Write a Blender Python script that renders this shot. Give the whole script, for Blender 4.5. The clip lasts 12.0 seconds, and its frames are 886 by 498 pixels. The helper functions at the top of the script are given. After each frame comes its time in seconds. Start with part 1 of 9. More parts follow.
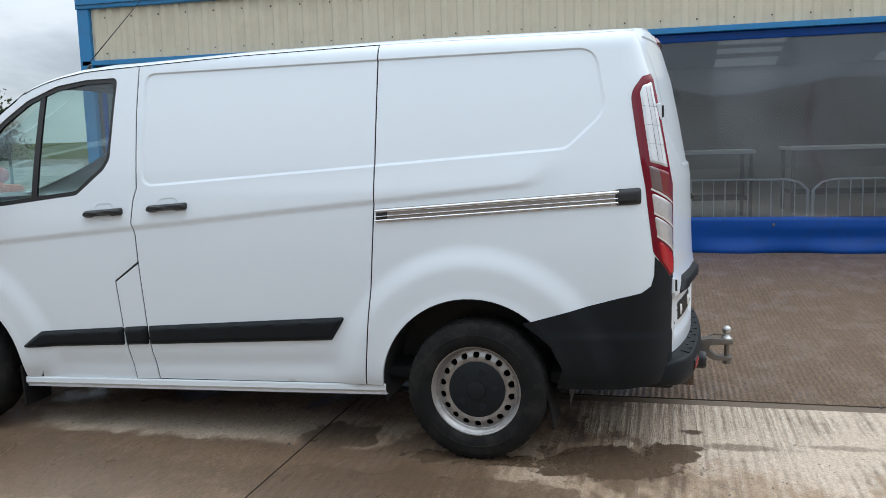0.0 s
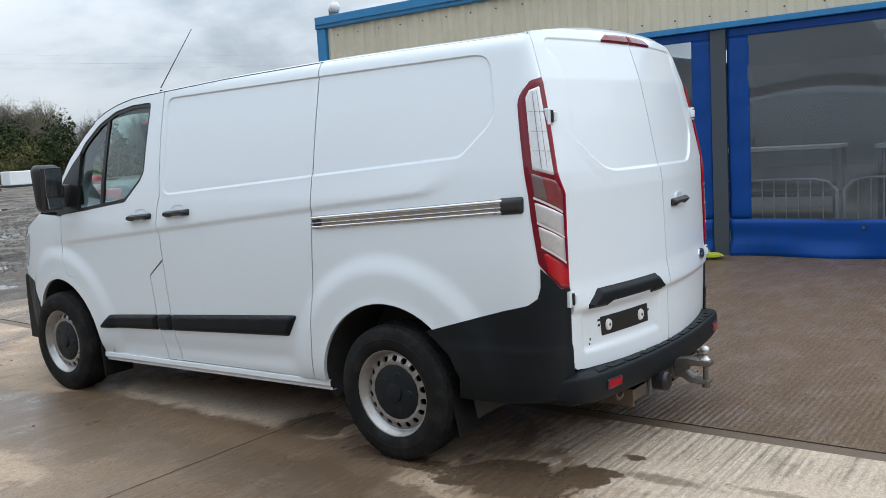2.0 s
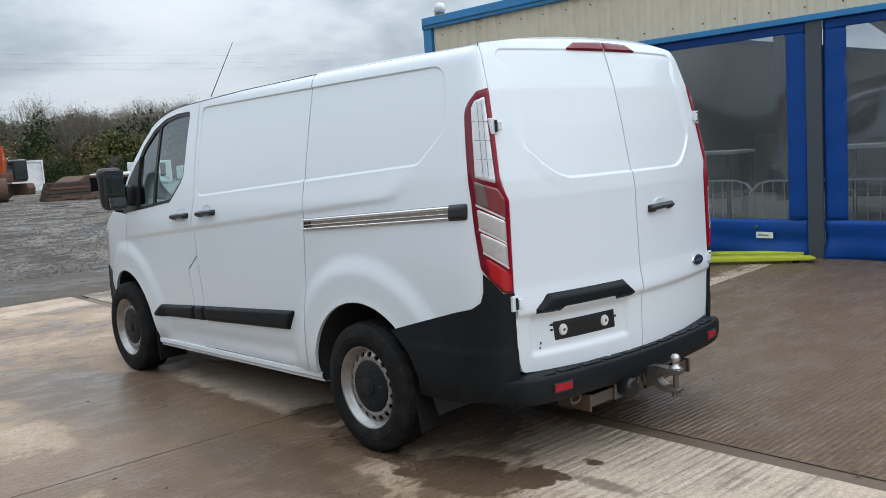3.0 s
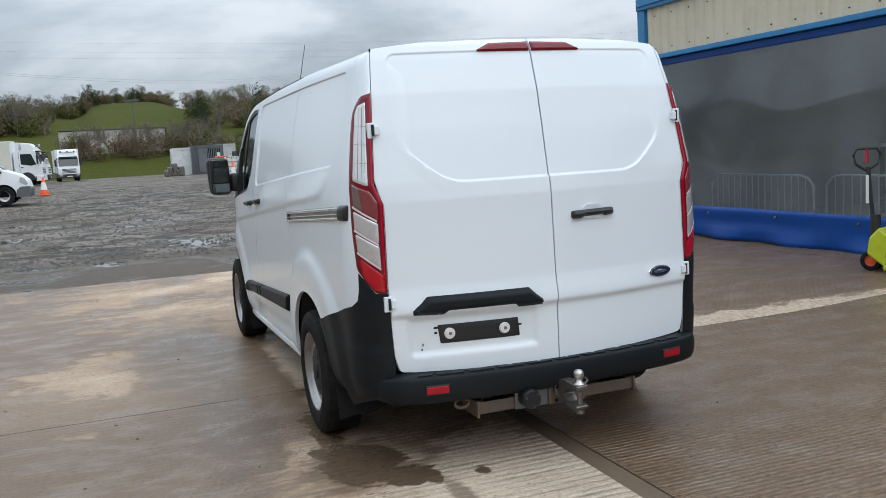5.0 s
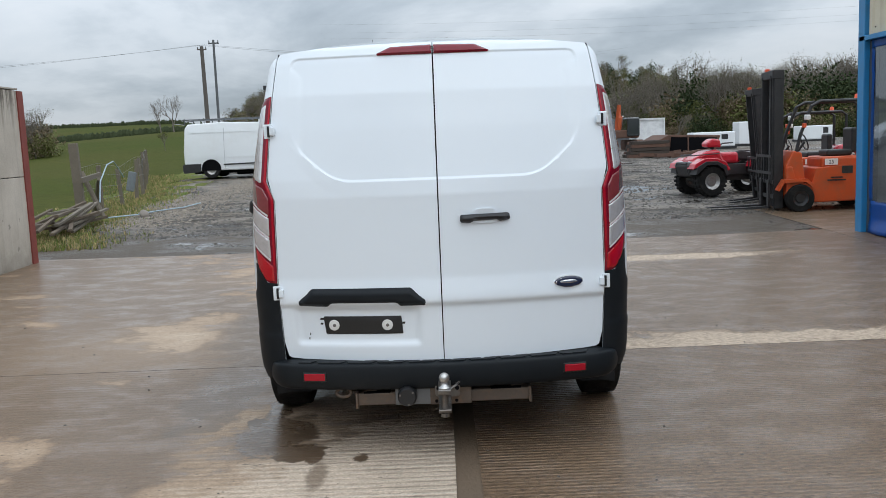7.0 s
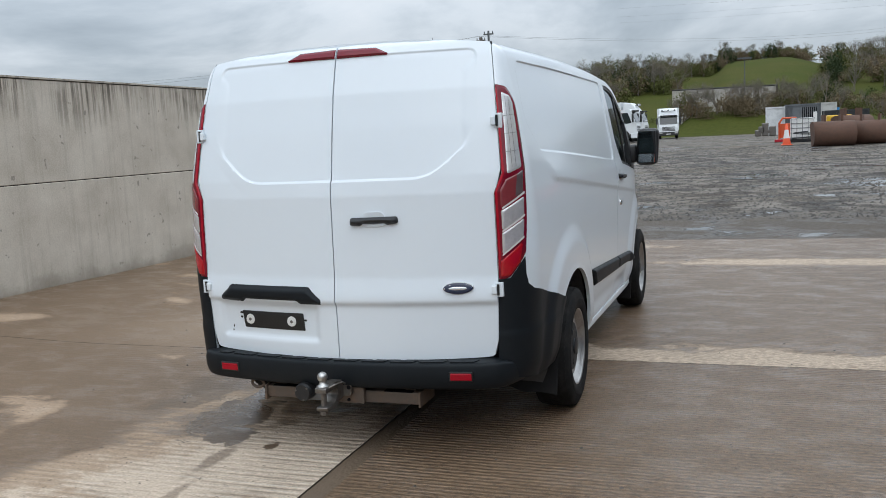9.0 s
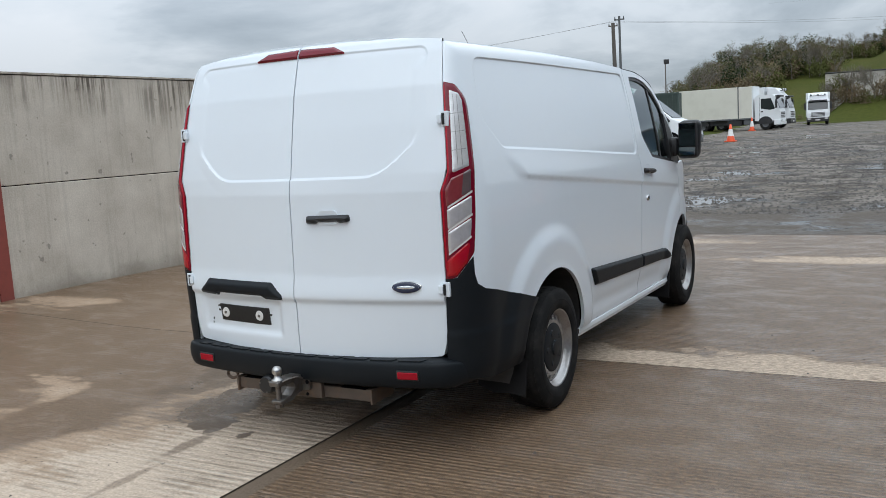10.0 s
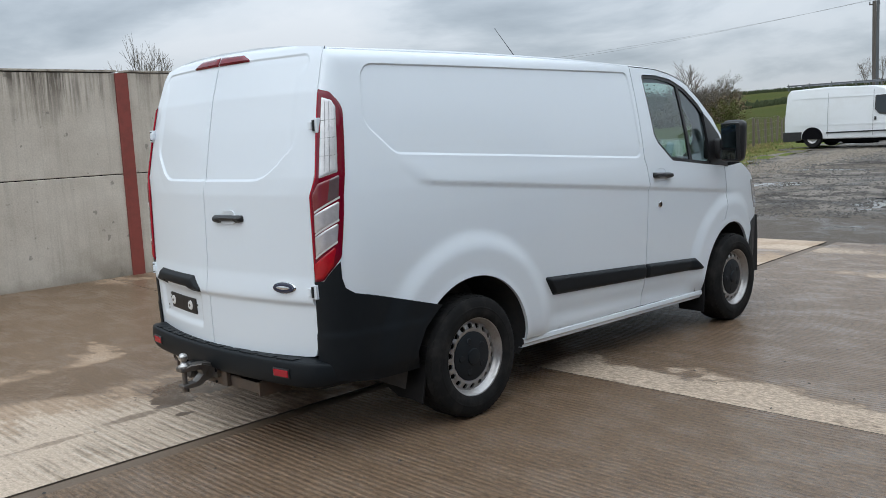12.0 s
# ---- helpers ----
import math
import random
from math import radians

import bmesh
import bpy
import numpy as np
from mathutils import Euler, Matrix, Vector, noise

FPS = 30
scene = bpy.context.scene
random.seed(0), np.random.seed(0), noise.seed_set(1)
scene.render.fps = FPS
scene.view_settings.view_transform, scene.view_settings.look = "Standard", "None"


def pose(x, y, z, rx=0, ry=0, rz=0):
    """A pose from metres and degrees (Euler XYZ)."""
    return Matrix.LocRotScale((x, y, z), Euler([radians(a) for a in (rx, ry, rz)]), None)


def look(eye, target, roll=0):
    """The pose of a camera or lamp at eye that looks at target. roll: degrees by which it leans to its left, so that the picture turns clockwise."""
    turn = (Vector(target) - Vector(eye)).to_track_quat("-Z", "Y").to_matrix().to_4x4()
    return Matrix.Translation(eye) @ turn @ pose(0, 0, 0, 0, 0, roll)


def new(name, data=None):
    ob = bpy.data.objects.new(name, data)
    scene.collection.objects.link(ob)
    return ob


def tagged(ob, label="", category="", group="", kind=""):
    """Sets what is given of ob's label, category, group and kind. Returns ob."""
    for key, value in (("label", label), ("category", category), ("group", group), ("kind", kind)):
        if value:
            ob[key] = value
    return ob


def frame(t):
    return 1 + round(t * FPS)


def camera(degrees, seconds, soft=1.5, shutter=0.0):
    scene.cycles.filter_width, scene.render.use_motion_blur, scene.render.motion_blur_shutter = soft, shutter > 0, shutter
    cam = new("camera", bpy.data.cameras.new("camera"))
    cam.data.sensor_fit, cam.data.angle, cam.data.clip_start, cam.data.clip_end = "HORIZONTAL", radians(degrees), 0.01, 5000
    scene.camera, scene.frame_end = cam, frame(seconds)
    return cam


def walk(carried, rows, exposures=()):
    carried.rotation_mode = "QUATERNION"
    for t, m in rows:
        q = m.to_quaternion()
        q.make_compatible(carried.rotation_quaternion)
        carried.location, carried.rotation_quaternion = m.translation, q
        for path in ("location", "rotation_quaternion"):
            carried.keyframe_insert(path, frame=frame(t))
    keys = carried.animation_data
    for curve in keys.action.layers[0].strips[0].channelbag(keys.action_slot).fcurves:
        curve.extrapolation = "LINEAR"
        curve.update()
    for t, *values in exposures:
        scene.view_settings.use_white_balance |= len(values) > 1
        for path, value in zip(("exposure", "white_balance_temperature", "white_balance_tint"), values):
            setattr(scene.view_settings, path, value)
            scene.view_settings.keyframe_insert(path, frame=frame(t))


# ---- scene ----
cam = camera(53.5, 12.0, soft=0.5)
PATH = [
    (0, (-4.9, -0.859, 1.53), (-2.978, -0.369, 1.274), -1.7),
    (0.5, (-4.745, -1.336, 1.502), (-2.883, -0.65, 1.254), -2.1),
    (1, (-4.604, -1.832, 1.503), (-2.819, -0.962, 1.26), -2.6),
    (1.5, (-4.442, -2.337, 1.522), (-2.751, -1.296, 1.283), -3.1),
    (2, (-4.12, -2.726, 1.515), (-2.536, -1.528, 1.28), -3.4),
    (2.5, (-3.884, -3.162, 1.511), (-2.419, -1.82, 1.28), -3.7),
    (3, (-3.615, -3.542, 1.529), (-2.28, -2.07, 1.3), -3.7),
    (3.2, (-3.444, -3.661, 1.514), (-2.167, -2.14, 1.285), -3.7),
    (4.8, (-2.182, -4.553, 1.526), (-1.393, -2.729, 1.299), -3.4),
    (5, (-1.937, -4.687, 1.516), (-1.244, -2.825, 1.286), -3.4),
    (5.5, (-1.479, -4.934, 1.538), (-0.957, -3.018, 1.301), -3.1),
    (6, (-0.987, -5.001, 1.53), (-0.637, -3.047, 1.287), -2.8),
    (6.5, (-0.479, -5.104, 1.514), (-0.306, -3.127, 1.27), -2.5),
    (7, (0.023, -5.156, 1.539), (0.019, -3.172, 1.291), -2.3),
    (7.5, (0.527, -5.064, 1.554), (0.343, -3.088, 1.302), -2.3),
    (7.7, (0.737, -5.058, 1.538), (0.481, -3.09, 1.287), -2.3),
    (9.3, (2.211, -4.736, 1.538), (1.449, -2.904, 1.286), -3.0),
    (9.5, (2.391, -4.674, 1.558), (1.567, -2.869, 1.304), -3.1),
    (10, (2.763, -4.43, 1.538), (1.8, -2.696, 1.279), -3.3),
    (10.5, (3.188, -4.213, 1.546), (2.088, -2.563, 1.288), -3.5),
    (11, (3.613, -4.002, 1.58), (2.391, -2.44, 1.321), -3.4),
    (11.5, (3.883, -3.654, 1.559), (2.555, -2.181, 1.296), -3.1),
    (12, (4.197, -3.357, 1.541), (2.782, -1.967, 1.281), -2.8),
]
walk(cam, [(t, look(eye, target, roll)) for t, eye, target, roll in PATH], [(0, 0.21, 6350, 10), (1.5, 0.16, 6350, 10), (3, 0.05, 6350, 10), (5, 0.0, 6350, 10), (7.5, -0.03, 6350, 10), (12, -0.03, 6350, 10)])

# ---- world, light ----
world = bpy.data.worlds.new("overcast_sky")
scene.world = world
world.use_nodes = True
world.node_tree.nodes.clear()


def node(tree, kind, inputs=(), **props):
    n = tree.nodes.new(kind)
    if "operation" in props:
        n.operation = props["operation"]
    if "sky_type" in props:
        n.sky_type, n.sun_disc = props["sky_type"], props["sun_disc"]
        n.sun_elevation, n.sun_rotation = props["sun_elevation"], props["sun_rotation"]
    if "wave_type" in props:
        n.wave_type, n.bands_direction = props["wave_type"], props["bands_direction"]
    for k, v in dict(inputs).items():
        if isinstance(v, bpy.types.NodeSocket):
            tree.links.new(v, n.inputs[k])
        else:
            n.inputs[k].default_value = v
    return n


def ramp(tree, fac, stops, mode="LINEAR"):
    n = tree.nodes.new("ShaderNodeValToRGB")
    n.color_ramp.interpolation = mode
    e = n.color_ramp.elements
    while len(e) < len(stops):
        e.new(0.5)
    for el, (p, c) in zip(e, stops):
        el.position = p
        el.color = (c, c, c, 1) if isinstance(c, (int, float)) else (*c, 1)
    tree.links.new(fac, n.inputs[0])
    return n.outputs[0]


def mth(tree, op, a, b=0.0, c=0.0):
    return node(tree, "ShaderNodeMath", {0: a, 1: b, 2: c}, operation=op).outputs[0]


def mixc(tree, fac, a, b, blend="MIX"):
    n = tree.nodes.new("ShaderNodeMix")
    n.data_type, n.blend_type = "RGBA", blend
    for i, v in ((0, fac), (6, a), (7, b)):
        if isinstance(v, bpy.types.NodeSocket):
            tree.links.new(v, n.inputs[i])
        elif i == 0:
            n.inputs[0].default_value = v
        else:
            n.inputs[i].default_value = (*v, 1)
    return n.outputs[2]


SUN_EL, SUN_AZ = radians(52), radians(172)
wt = world.node_tree
tc = node(wt, "ShaderNodeTexCoord").outputs["Generated"]
sky = node(wt, "ShaderNodeTexSky", sky_type="NISHITA", sun_disc=False, sun_elevation=SUN_EL, sun_rotation=SUN_AZ)
sep = node(wt, "ShaderNodeSeparateXYZ", {0: tc})
up = mth(wt, "MAXIMUM", sep.outputs[2], 0.0)
# cloud layer seen in perspective: divide the way by its height
flat = node(wt, "ShaderNodeVectorMath", {0: tc, 1: (1, 1, 1)}, operation="MULTIPLY")
lift = mth(wt, "ADD", up, 0.27)
proj = node(wt, "ShaderNodeCombineXYZ", {0: mth(wt, "DIVIDE", sep.outputs[0], lift), 1: mth(wt, "DIVIDE", sep.outputs[1], lift), 2: up})
big = node(wt, "ShaderNodeTexNoise", {"Vector": proj.outputs[0], "Scale": 1.15, "Detail": 7.0, "Roughness": 0.56, "Distortion": 0.25}).outputs[0]
low = node(wt, "ShaderNodeTexNoise", {"Vector": proj.outputs[0], "Scale": 0.38, "Detail": 3.0}).outputs[0]
cl = mth(wt, "ADD", mth(wt, "MULTIPLY", big, 0.7), mth(wt, "MULTIPLY", low, 0.3))
cloud = ramp(wt, cl, [(0.37, (0.32, 0.375, 0.43)), (0.47, (0.50, 0.565, 0.625)), (0.55, (0.71, 0.77, 0.825)), (0.64, (0.80, 0.845, 0.89))])
# an overcast sky is about three times as bright overhead as at its rim
glow = mth(wt, "ADD", 0.60, mth(wt, "MULTIPLY", up, 2.25))
cloudy = node(wt, "ShaderNodeVectorMath", {0: cloud, "Scale": glow}, operation="SCALE").outputs[0]
skyv = node(wt, "ShaderNodeVectorMath", {0: sky.outputs[0], "Scale": 0.09}, operation="SCALE").outputs[0]
bg = node(wt, "ShaderNodeBackground", {0: mixc(wt, 0.93, skyv, cloudy), 1: 1.16})
out = node(wt, "ShaderNodeOutputWorld", {0: bg.outputs[0]})

sun = new("sun", bpy.data.lights.new("sun", "SUN"))
sun.data.energy, sun.data.angle, sun.data.color = 0.5, radians(60), (1.0, 0.97, 0.93)
sun.matrix_world = look((0, 0, 30), (0 - 30 / math.tan(SUN_EL) * math.sin(SUN_AZ), 0 - 30 / math.tan(SUN_EL) * math.cos(SUN_AZ), 0))


# ---- materials ----
MATS = {}


def mat(name, base=(0.5, 0.5, 0.5), rough=0.5, metal=0.0, var=0.12, scale=3.0, fine=60.0, bump=0.0, dist=0.002, coat=0.0, emit=None, island=0.0, spec=0.5, dirt=None, dirt_amt=0.0):
    """A painted, cast or rubber surface: base colour with blotches and grain at two sizes."""
    if name in MATS:
        return MATS[name]
    m = bpy.data.materials.new(name)
    m.use_nodes = True
    t = m.node_tree
    b = t.nodes["Principled BSDF"]
    geo = node(t, "ShaderNodeNewGeometry")
    p = geo.outputs["Position"]
    n1 = node(t, "ShaderNodeTexNoise", {"Vector": p, "Scale": scale, "Detail": 5.0, "Roughness": 0.6}).outputs[0]
    n2 = node(t, "ShaderNodeTexNoise", {"Vector": p, "Scale": fine, "Detail": 3.0}).outputs[0]
    k = mth(t, "ADD", mth(t, "MULTIPLY", n1, 0.6), mth(t, "MULTIPLY", n2, 0.4))
    if island:
        k = mth(t, "ADD", k, mth(t, "MULTIPLY", mth(t, "SUBTRACT", geo.outputs["Random Per Island"], 0.5), island))
    g = mth(t, "ADD", 1.0 - var, mth(t, "MULTIPLY", k, 2 * var))
    col = node(t, "ShaderNodeVectorMath", {0: base, "Scale": g}, operation="SCALE").outputs[0]
    if dirt:
        d = ramp(t, node(t, "ShaderNodeTexNoise", {"Vector": p, "Scale": scale * 1.7, "Detail": 8.0, "Roughness": 0.68}).outputs[0], [(0.46, 0.0), (0.66, 1.0)])
        col = mixc(t, mth(t, "MULTIPLY", d, dirt_amt), col, dirt)
    t.links.new(col, b.inputs["Base Color"])
    t.links.new(mth(t, "ADD", rough - 0.06, mth(t, "MULTIPLY", n1, 0.12)), b.inputs["Roughness"])
    b.inputs["Metallic"].default_value = metal
    b.inputs["Coat Weight"].default_value = coat
    b.inputs["Coat Roughness"].default_value = 0.06
    b.inputs["Specular IOR Level"].default_value = spec
    if bump:
        bp = node(t, "ShaderNodeBump", {"Strength": bump, "Distance": dist, "Height": n2})
        t.links.new(bp.outputs[0], b.inputs["Normal"])
    if emit:
        b.inputs["Emission Color"].default_value = (*emit[0], 1)
        b.inputs["Emission Strength"].default_value = emit[1]
    MATS[name] = m
    return m


def glass(name, tint, clear=0.8, rough=0.0, spec=0.5, haze=0.0):
    """A thin pane: lets light pass with a tint, mirrors a little, with some haze."""
    m = bpy.data.materials.new(name)
    m.use_nodes = True
    t = m.node_tree
    t.nodes.clear()
    geo = node(t, "ShaderNodeNewGeometry")
    tr = node(t, "ShaderNodeBsdfTransparent", {0: (*tint, 1)})
    gl = node(t, "ShaderNodeBsdfGlossy", {0: (0.9, 0.95, 1.0, 1), "Roughness": rough})
    n1 = node(t, "ShaderNodeTexNoise", {"Vector": geo.outputs["Position"], "Scale": 1.3, "Detail": 6.0}).outputs[0]
    df = node(t, "ShaderNodeBsdfDiffuse", {0: (0.44, 0.48, 0.52, 1)})
    lw = node(t, "ShaderNodeLayerWeight", {0: 0.5}).outputs["Facing"]
    fr = mth(t, "ADD", 0.07, mth(t, "MULTIPLY", mth(t, "POWER", lw, 3.6), 0.93))
    hz = mth(t, "MULTIPLY", ramp(t, n1, [(0.35, 0.35), (0.7, 1.0)]), haze)
    body = node(t, "ShaderNodeMixShader", {0: hz, 1: tr.outputs[0], 2: df.outputs[0]})
    mx = node(t, "ShaderNodeMixShader", {0: mth(t, "ADD", mth(t, "MULTIPLY", fr, clear), (1 - clear) * 0.03), 1: body.outputs[0], 2: gl.outputs[0]})
    node(t, "ShaderNodeOutputMaterial", {0: mx.outputs[0]})
    MATS[name] = m
    return m


def concrete_yard():
    """Brushed yard concrete: broken ridges across, dried pale patches, damp brown film, wet pools and oil drips."""
    m = bpy.data.materials.new("yard_concrete")
    m.use_nodes = True
    t = m.node_tree
    b = t.nodes["Principled BSDF"]
    p = node(t, "ShaderNodeNewGeometry").outputs["Position"]
    s = node(t, "ShaderNodeSeparateXYZ", {0: p})
    X, Y = s.outputs[0], s.outputs[1]

    def noise_at(scale, stretch=(1, 1, 1), detail=6.0, rough=0.6, dist=0.0):
        v = node(t, "ShaderNodeVectorMath", {0: p, 1: stretch}, operation="MULTIPLY").outputs[0]
        return node(t, "ShaderNodeTexNoise", {"Vector": v, "Scale": scale, "Detail": detail, "Roughness": rough, "Distortion": dist}).outputs[0]

    def soft(a, lo, hi):
        return ramp(t, mth(t, "DIVIDE", mth(t, "SUBTRACT", a, lo), hi - lo), [(0, 0.0), (1, 1.0)], "EASE")

    def inv(a):
        return mth(t, "SUBTRACT", 1.0, a)

    def mul(*a):
        r = a[0]
        for q in a[1:]:
            r = mth(t, "MULTIPLY", r, q)
        return r

    def top(*a):
        r = a[0]
        for q in a[1:]:
            r = mth(t, "MAXIMUM", r, q)
        return r

    big = noise_at(0.75, (0.7, 1, 1), 5.0, 0.55, 0.3)
    mid = noise_at(3.6, (0.6, 1, 1), 9.0, 0.68, 0.2)
    ragged = noise_at(9.0, (0.7, 1, 1), 8.0, 0.7)
    grain = noise_at(70.0, (1, 1, 1), 4.0, 0.75)
    pits = noise_at(38.0, (0.8, 1, 1), 3.0, 0.6)
    chip = noise_at(46.0, (0.5, 1, 1), 4.0, 0.75)
    lines = noise_at(3.0, (0.5, 9.0, 1), 6.0, 0.66)

    def blob(cx, cy_, rx, ry, edge=0.12, wob=1.1):
        dx = mth(t, "DIVIDE", mth(t, "SUBTRACT", X, cx), rx)
        dy = mth(t, "DIVIDE", mth(t, "SUBTRACT", Y, cy_), ry)
        r = mth(t, "SQRT", mth(t, "ADD", mul(dx, dx), mul(dy, dy)))
        r = mth(t, "ADD", r, mul(mth(t, "SUBTRACT", mid, 0.5), wob * 2.2))
        r = mth(t, "ADD", r, mul(mth(t, "SUBTRACT", ragged, 0.5), wob * 1.3))
        return inv(soft(r, 1.0 - edge, 1.0 + edge))

    side = soft(X, 0.06, 0.09)
    left = inv(side)
    far = soft(mth(t, "SUBTRACT", Y, mul(side, 0.08)), 0.895, 0.905)
    level = mth(t, "ADD", mth(t, "ADD", mul(big, 0.55), mul(mid, 0.33)), mul(ragged, 0.12))
    # the middle of the left slab lies lower and keeps its water; the near end has dried
    bias = mth(t, "ADD", mul(soft(Y, -2.5, 0.5), 0.03), mul(inv(soft(X, -3.2, -1.4)), 0.092))
    bias = mth(t, "ADD", bias, mul(blob(-1.72, -0.5, 0.30, 1.5, 0.7, 0.6), 0.10))
    bias = mth(t, "ADD", bias, mth(t, "ADD", mul(blob(-2.7, -0.8, 1.2, 0.9, 0.7, 0.5), 0.06), mul(blob(-1.40, 1.6, 0.52, 1.6, 0.3, 0.35), 0.11)))
    bias = mth(t, "ADD", bias, mth(t, "ADD", mul(side, 0.185), 0.022))
    lev = mth(t, "ADD", level, bias)
    damp = soft(lev, 0.41, 0.57)
    wet = soft(lev, 0.555, 0.595)
    strip = mul(far, inv(soft(mth(t, "ADD", mth(t, "ADD", Y, mul(X, 0.07)), mul(mth(t, "ADD", mul(big, 0.5), mul(mid, 0.5)), 1.7)), 2.28, 2.38)), soft(X, 0.55, 0.66))
    strip = mul(strip, soft(mth(t, "ADD", mid, mul(inv(soft(X, 1.0, 4.0)), 0.1)), 0.36, 0.46))
    strip = top(strip, mul(side, blob(2.5, 5.3, 1.5, 0.22, 0.3, 0.9)))
    pale = mul(left, inv(far), top(blob(-0.42, -2.3, 0.72, 1.5, 0.25, 0.9), blob(-0.3, -1.2, 0.55, 0.7, 0.2, 0.8)))
    pale2 = mul(left, top(blob(-0.62, 1.7, 0.30, 1.2, 0.2, 0.5), mul(blob(-2.2, 1.7, 0.95, 0.8, 0.9, 1.2), 0.40), mul(blob(-2.0, 4.9, 1.1, 0.42, 0.6, 1.1), 0.25)))
    dry = top(mul(strip, 0.84), pale, mul(pale2, 0.9), mul(blob(-0.1, 6.5, 0.95, 0.22, 0.3, 1.0), 0.8))
    wet = mul(wet, inv(dry))
    damp = mul(damp, inv(mul(dry, 0.92)))
    pool = mul(left, top(blob(-0.93, -0.62, 0.22, 0.32, 0.10, 1.0), blob(-0.76, -0.86, 0.14, 0.15, 0.08, 1.0), blob(-0.43, -1.0, 0.035, 0.06, 0.2, 2.2), blob(-0.97, 0.0, 0.09, 0.42, 0.12, 1.3), blob(-0.66, -0.98, 0.05, 0.07, 0.15, 1.6), mul(blob(-0.62, -1.22, 0.035, 0.22, 0.5, 1.6), 0.55), mul(blob(-0.55, -1.75, 0.022, 0.28, 0.6, 2.0), 0.4),
               mul(blob(-1.4, 0.3, 0.22, 0.9, 0.15, 1.0), 0.7), mul(blob(-1.45, 2.3, 0.36, 1.2, 0.15, 1.0), 0.7), mul(blob(-0.75, 0.8, 0.2, 0.22, 0.12, 1.0), 0.85)))
    wet = top(wet, pool)
    dryc = mixc(t, big, (0.45, 0.355, 0.27), (0.65, 0.53, 0.415))
    dryc = mixc(t, mul(soft(mid, 0.5, 0.7), 0.5), dryc, (0.25, 0.20, 0.15))
    dampc = mixc(t, mid, (0.265, 0.184, 0.122), (0.43, 0.312, 0.215))
    wetc = mixc(t, mul(side, 0.22), mixc(t, mid, (0.100, 0.064, 0.038), (0.240, 0.158, 0.098)), mixc(t, mid, (0.17, 0.112, 0.070), (0.31, 0.212, 0.138)))
    col = mixc(t, damp, dryc, dampc)
    col = mixc(t, wet, col, wetc)
    col = mixc(t, mul(pool, 0.5), col, (0.062, 0.043, 0.028))
    # brushed ridges, worn away in places
    def ridges(scale, dist):
        return node(t, "ShaderNodeTexWave", {"Vector": p, "Scale": scale, "Distortion": dist, "Detail": 3.0, "Detail Scale": 2.2, "Detail Roughness": 0.65}, wave_type="BANDS", bands_direction="Y").outputs[1]
    wave = mixc(t, side, ridges(5.7, 0.75), ridges(8.6, 1.5))
    worn = soft(mth(t, "ADD", mul(mid, 0.5), mul(big, 0.5)), 0.36, 0.60)
    worn = mul(worn, inv(mul(left, far, 0.85)))
    worn = mul(worn, inv(mul(left, inv(pale), 0.6)))
    worn = top(worn, mul(side, 0.7))
    broken = mul(worn, soft(mth(t, "SUBTRACT", lines, mul(left, 0.06)), 0.30, 0.50))
    broken = mul(broken, inv(mul(strip, 0.85)))
    crest = mth(t, "ADD", mul(wave, 0.95), mul(lines, 0.3))
    trough = mul(broken, inv(soft(mth(t, "ADD", crest, mul(mth(t, "SUBTRACT", ragged, 0.5), 0.8)), 0.22, 0.52)))
    # groove shade and crest highlights are put into the colour
    col = mixc(t, mul(trough, mth(t, "SUBTRACT", 0.62, mul(side, 0.12))), col, (0.066, 0.046, 0.032))
    col = mixc(t, mul(broken, soft(crest, 0.78, 1.05), inv(wet), 0.6), col, (0.60, 0.53, 0.44))
    col = node(t, "ShaderNodeVectorMath", {0: col, "Scale": mth(t, "ADD", 1.0, mul(mth(t, "SUBTRACT", soft(chip, 0.32, 0.68), 0.5), mth(t, "ADD", 0.26, mul(side, 0.46))))}, operation="SCALE").outputs[0]
    spots = soft(noise_at(10.0, (1, 1, 1), 4.0), 0.69, 0.715)
    col = mixc(t, mul(spots, left, 0.6), col, (0.045, 0.036, 0.028))
    holes = mul(soft(mth(t, "ADD", pits, mth(t, "ADD", mul(pale, -0.02), mul(side, 0.04))), 0.63, 0.70), inv(mul(strip, 0.6)))
    # pits that the bump sinks are darkened in the colour too
    col = mixc(t, mul(holes, 0.7), col, (0.05, 0.037, 0.027))
    col = node(t, "ShaderNodeVectorMath", {0: col, "Scale": mth(t, "ADD", 0.40, mul(grain, 1.2))}, operation="SCALE").outputs[0]
    t.links.new(col, b.inputs["Base Color"])
    rough = mth(t, "SUBTRACT", 0.82, mul(damp, 0.20))
    rough = mth(t, "SUBTRACT", rough, mul(wet, 0.22))
    rough = mth(t, "SUBTRACT", rough, mul(pool, 0.14))
    rough = mth(t, "SUBTRACT", rough, mul(wet, soft(mid, 0.5, 0.64), 0.10))
    t.links.new(rough, b.inputs["Roughness"])
    t.links.new(mul(wet, 0.18), b.inputs["Coat Weight"])
    t.links.new(mth(t, "ADD", 0.16, mul(wet, soft(mid, 0.45, 0.62), 0.34)), b.inputs["Specular IOR Level"])
    b.inputs["Coat Roughness"].default_value = 0.20
    h = mth(t, "ADD", mth(t, "ADD", mul(broken, crest, 0.8), mul(chip, mth(t, "ADD", 0.26, mul(side, 0.36)))), mth(t, "ADD", mul(grain, 0.35), mul(pits, -0.55)))
    h = mul(h, inv(mul(pool, 0.75)))
    bp = node(t, "ShaderNodeBump", {"Strength": 1.0, "Distance": 0.009, "Height": h})
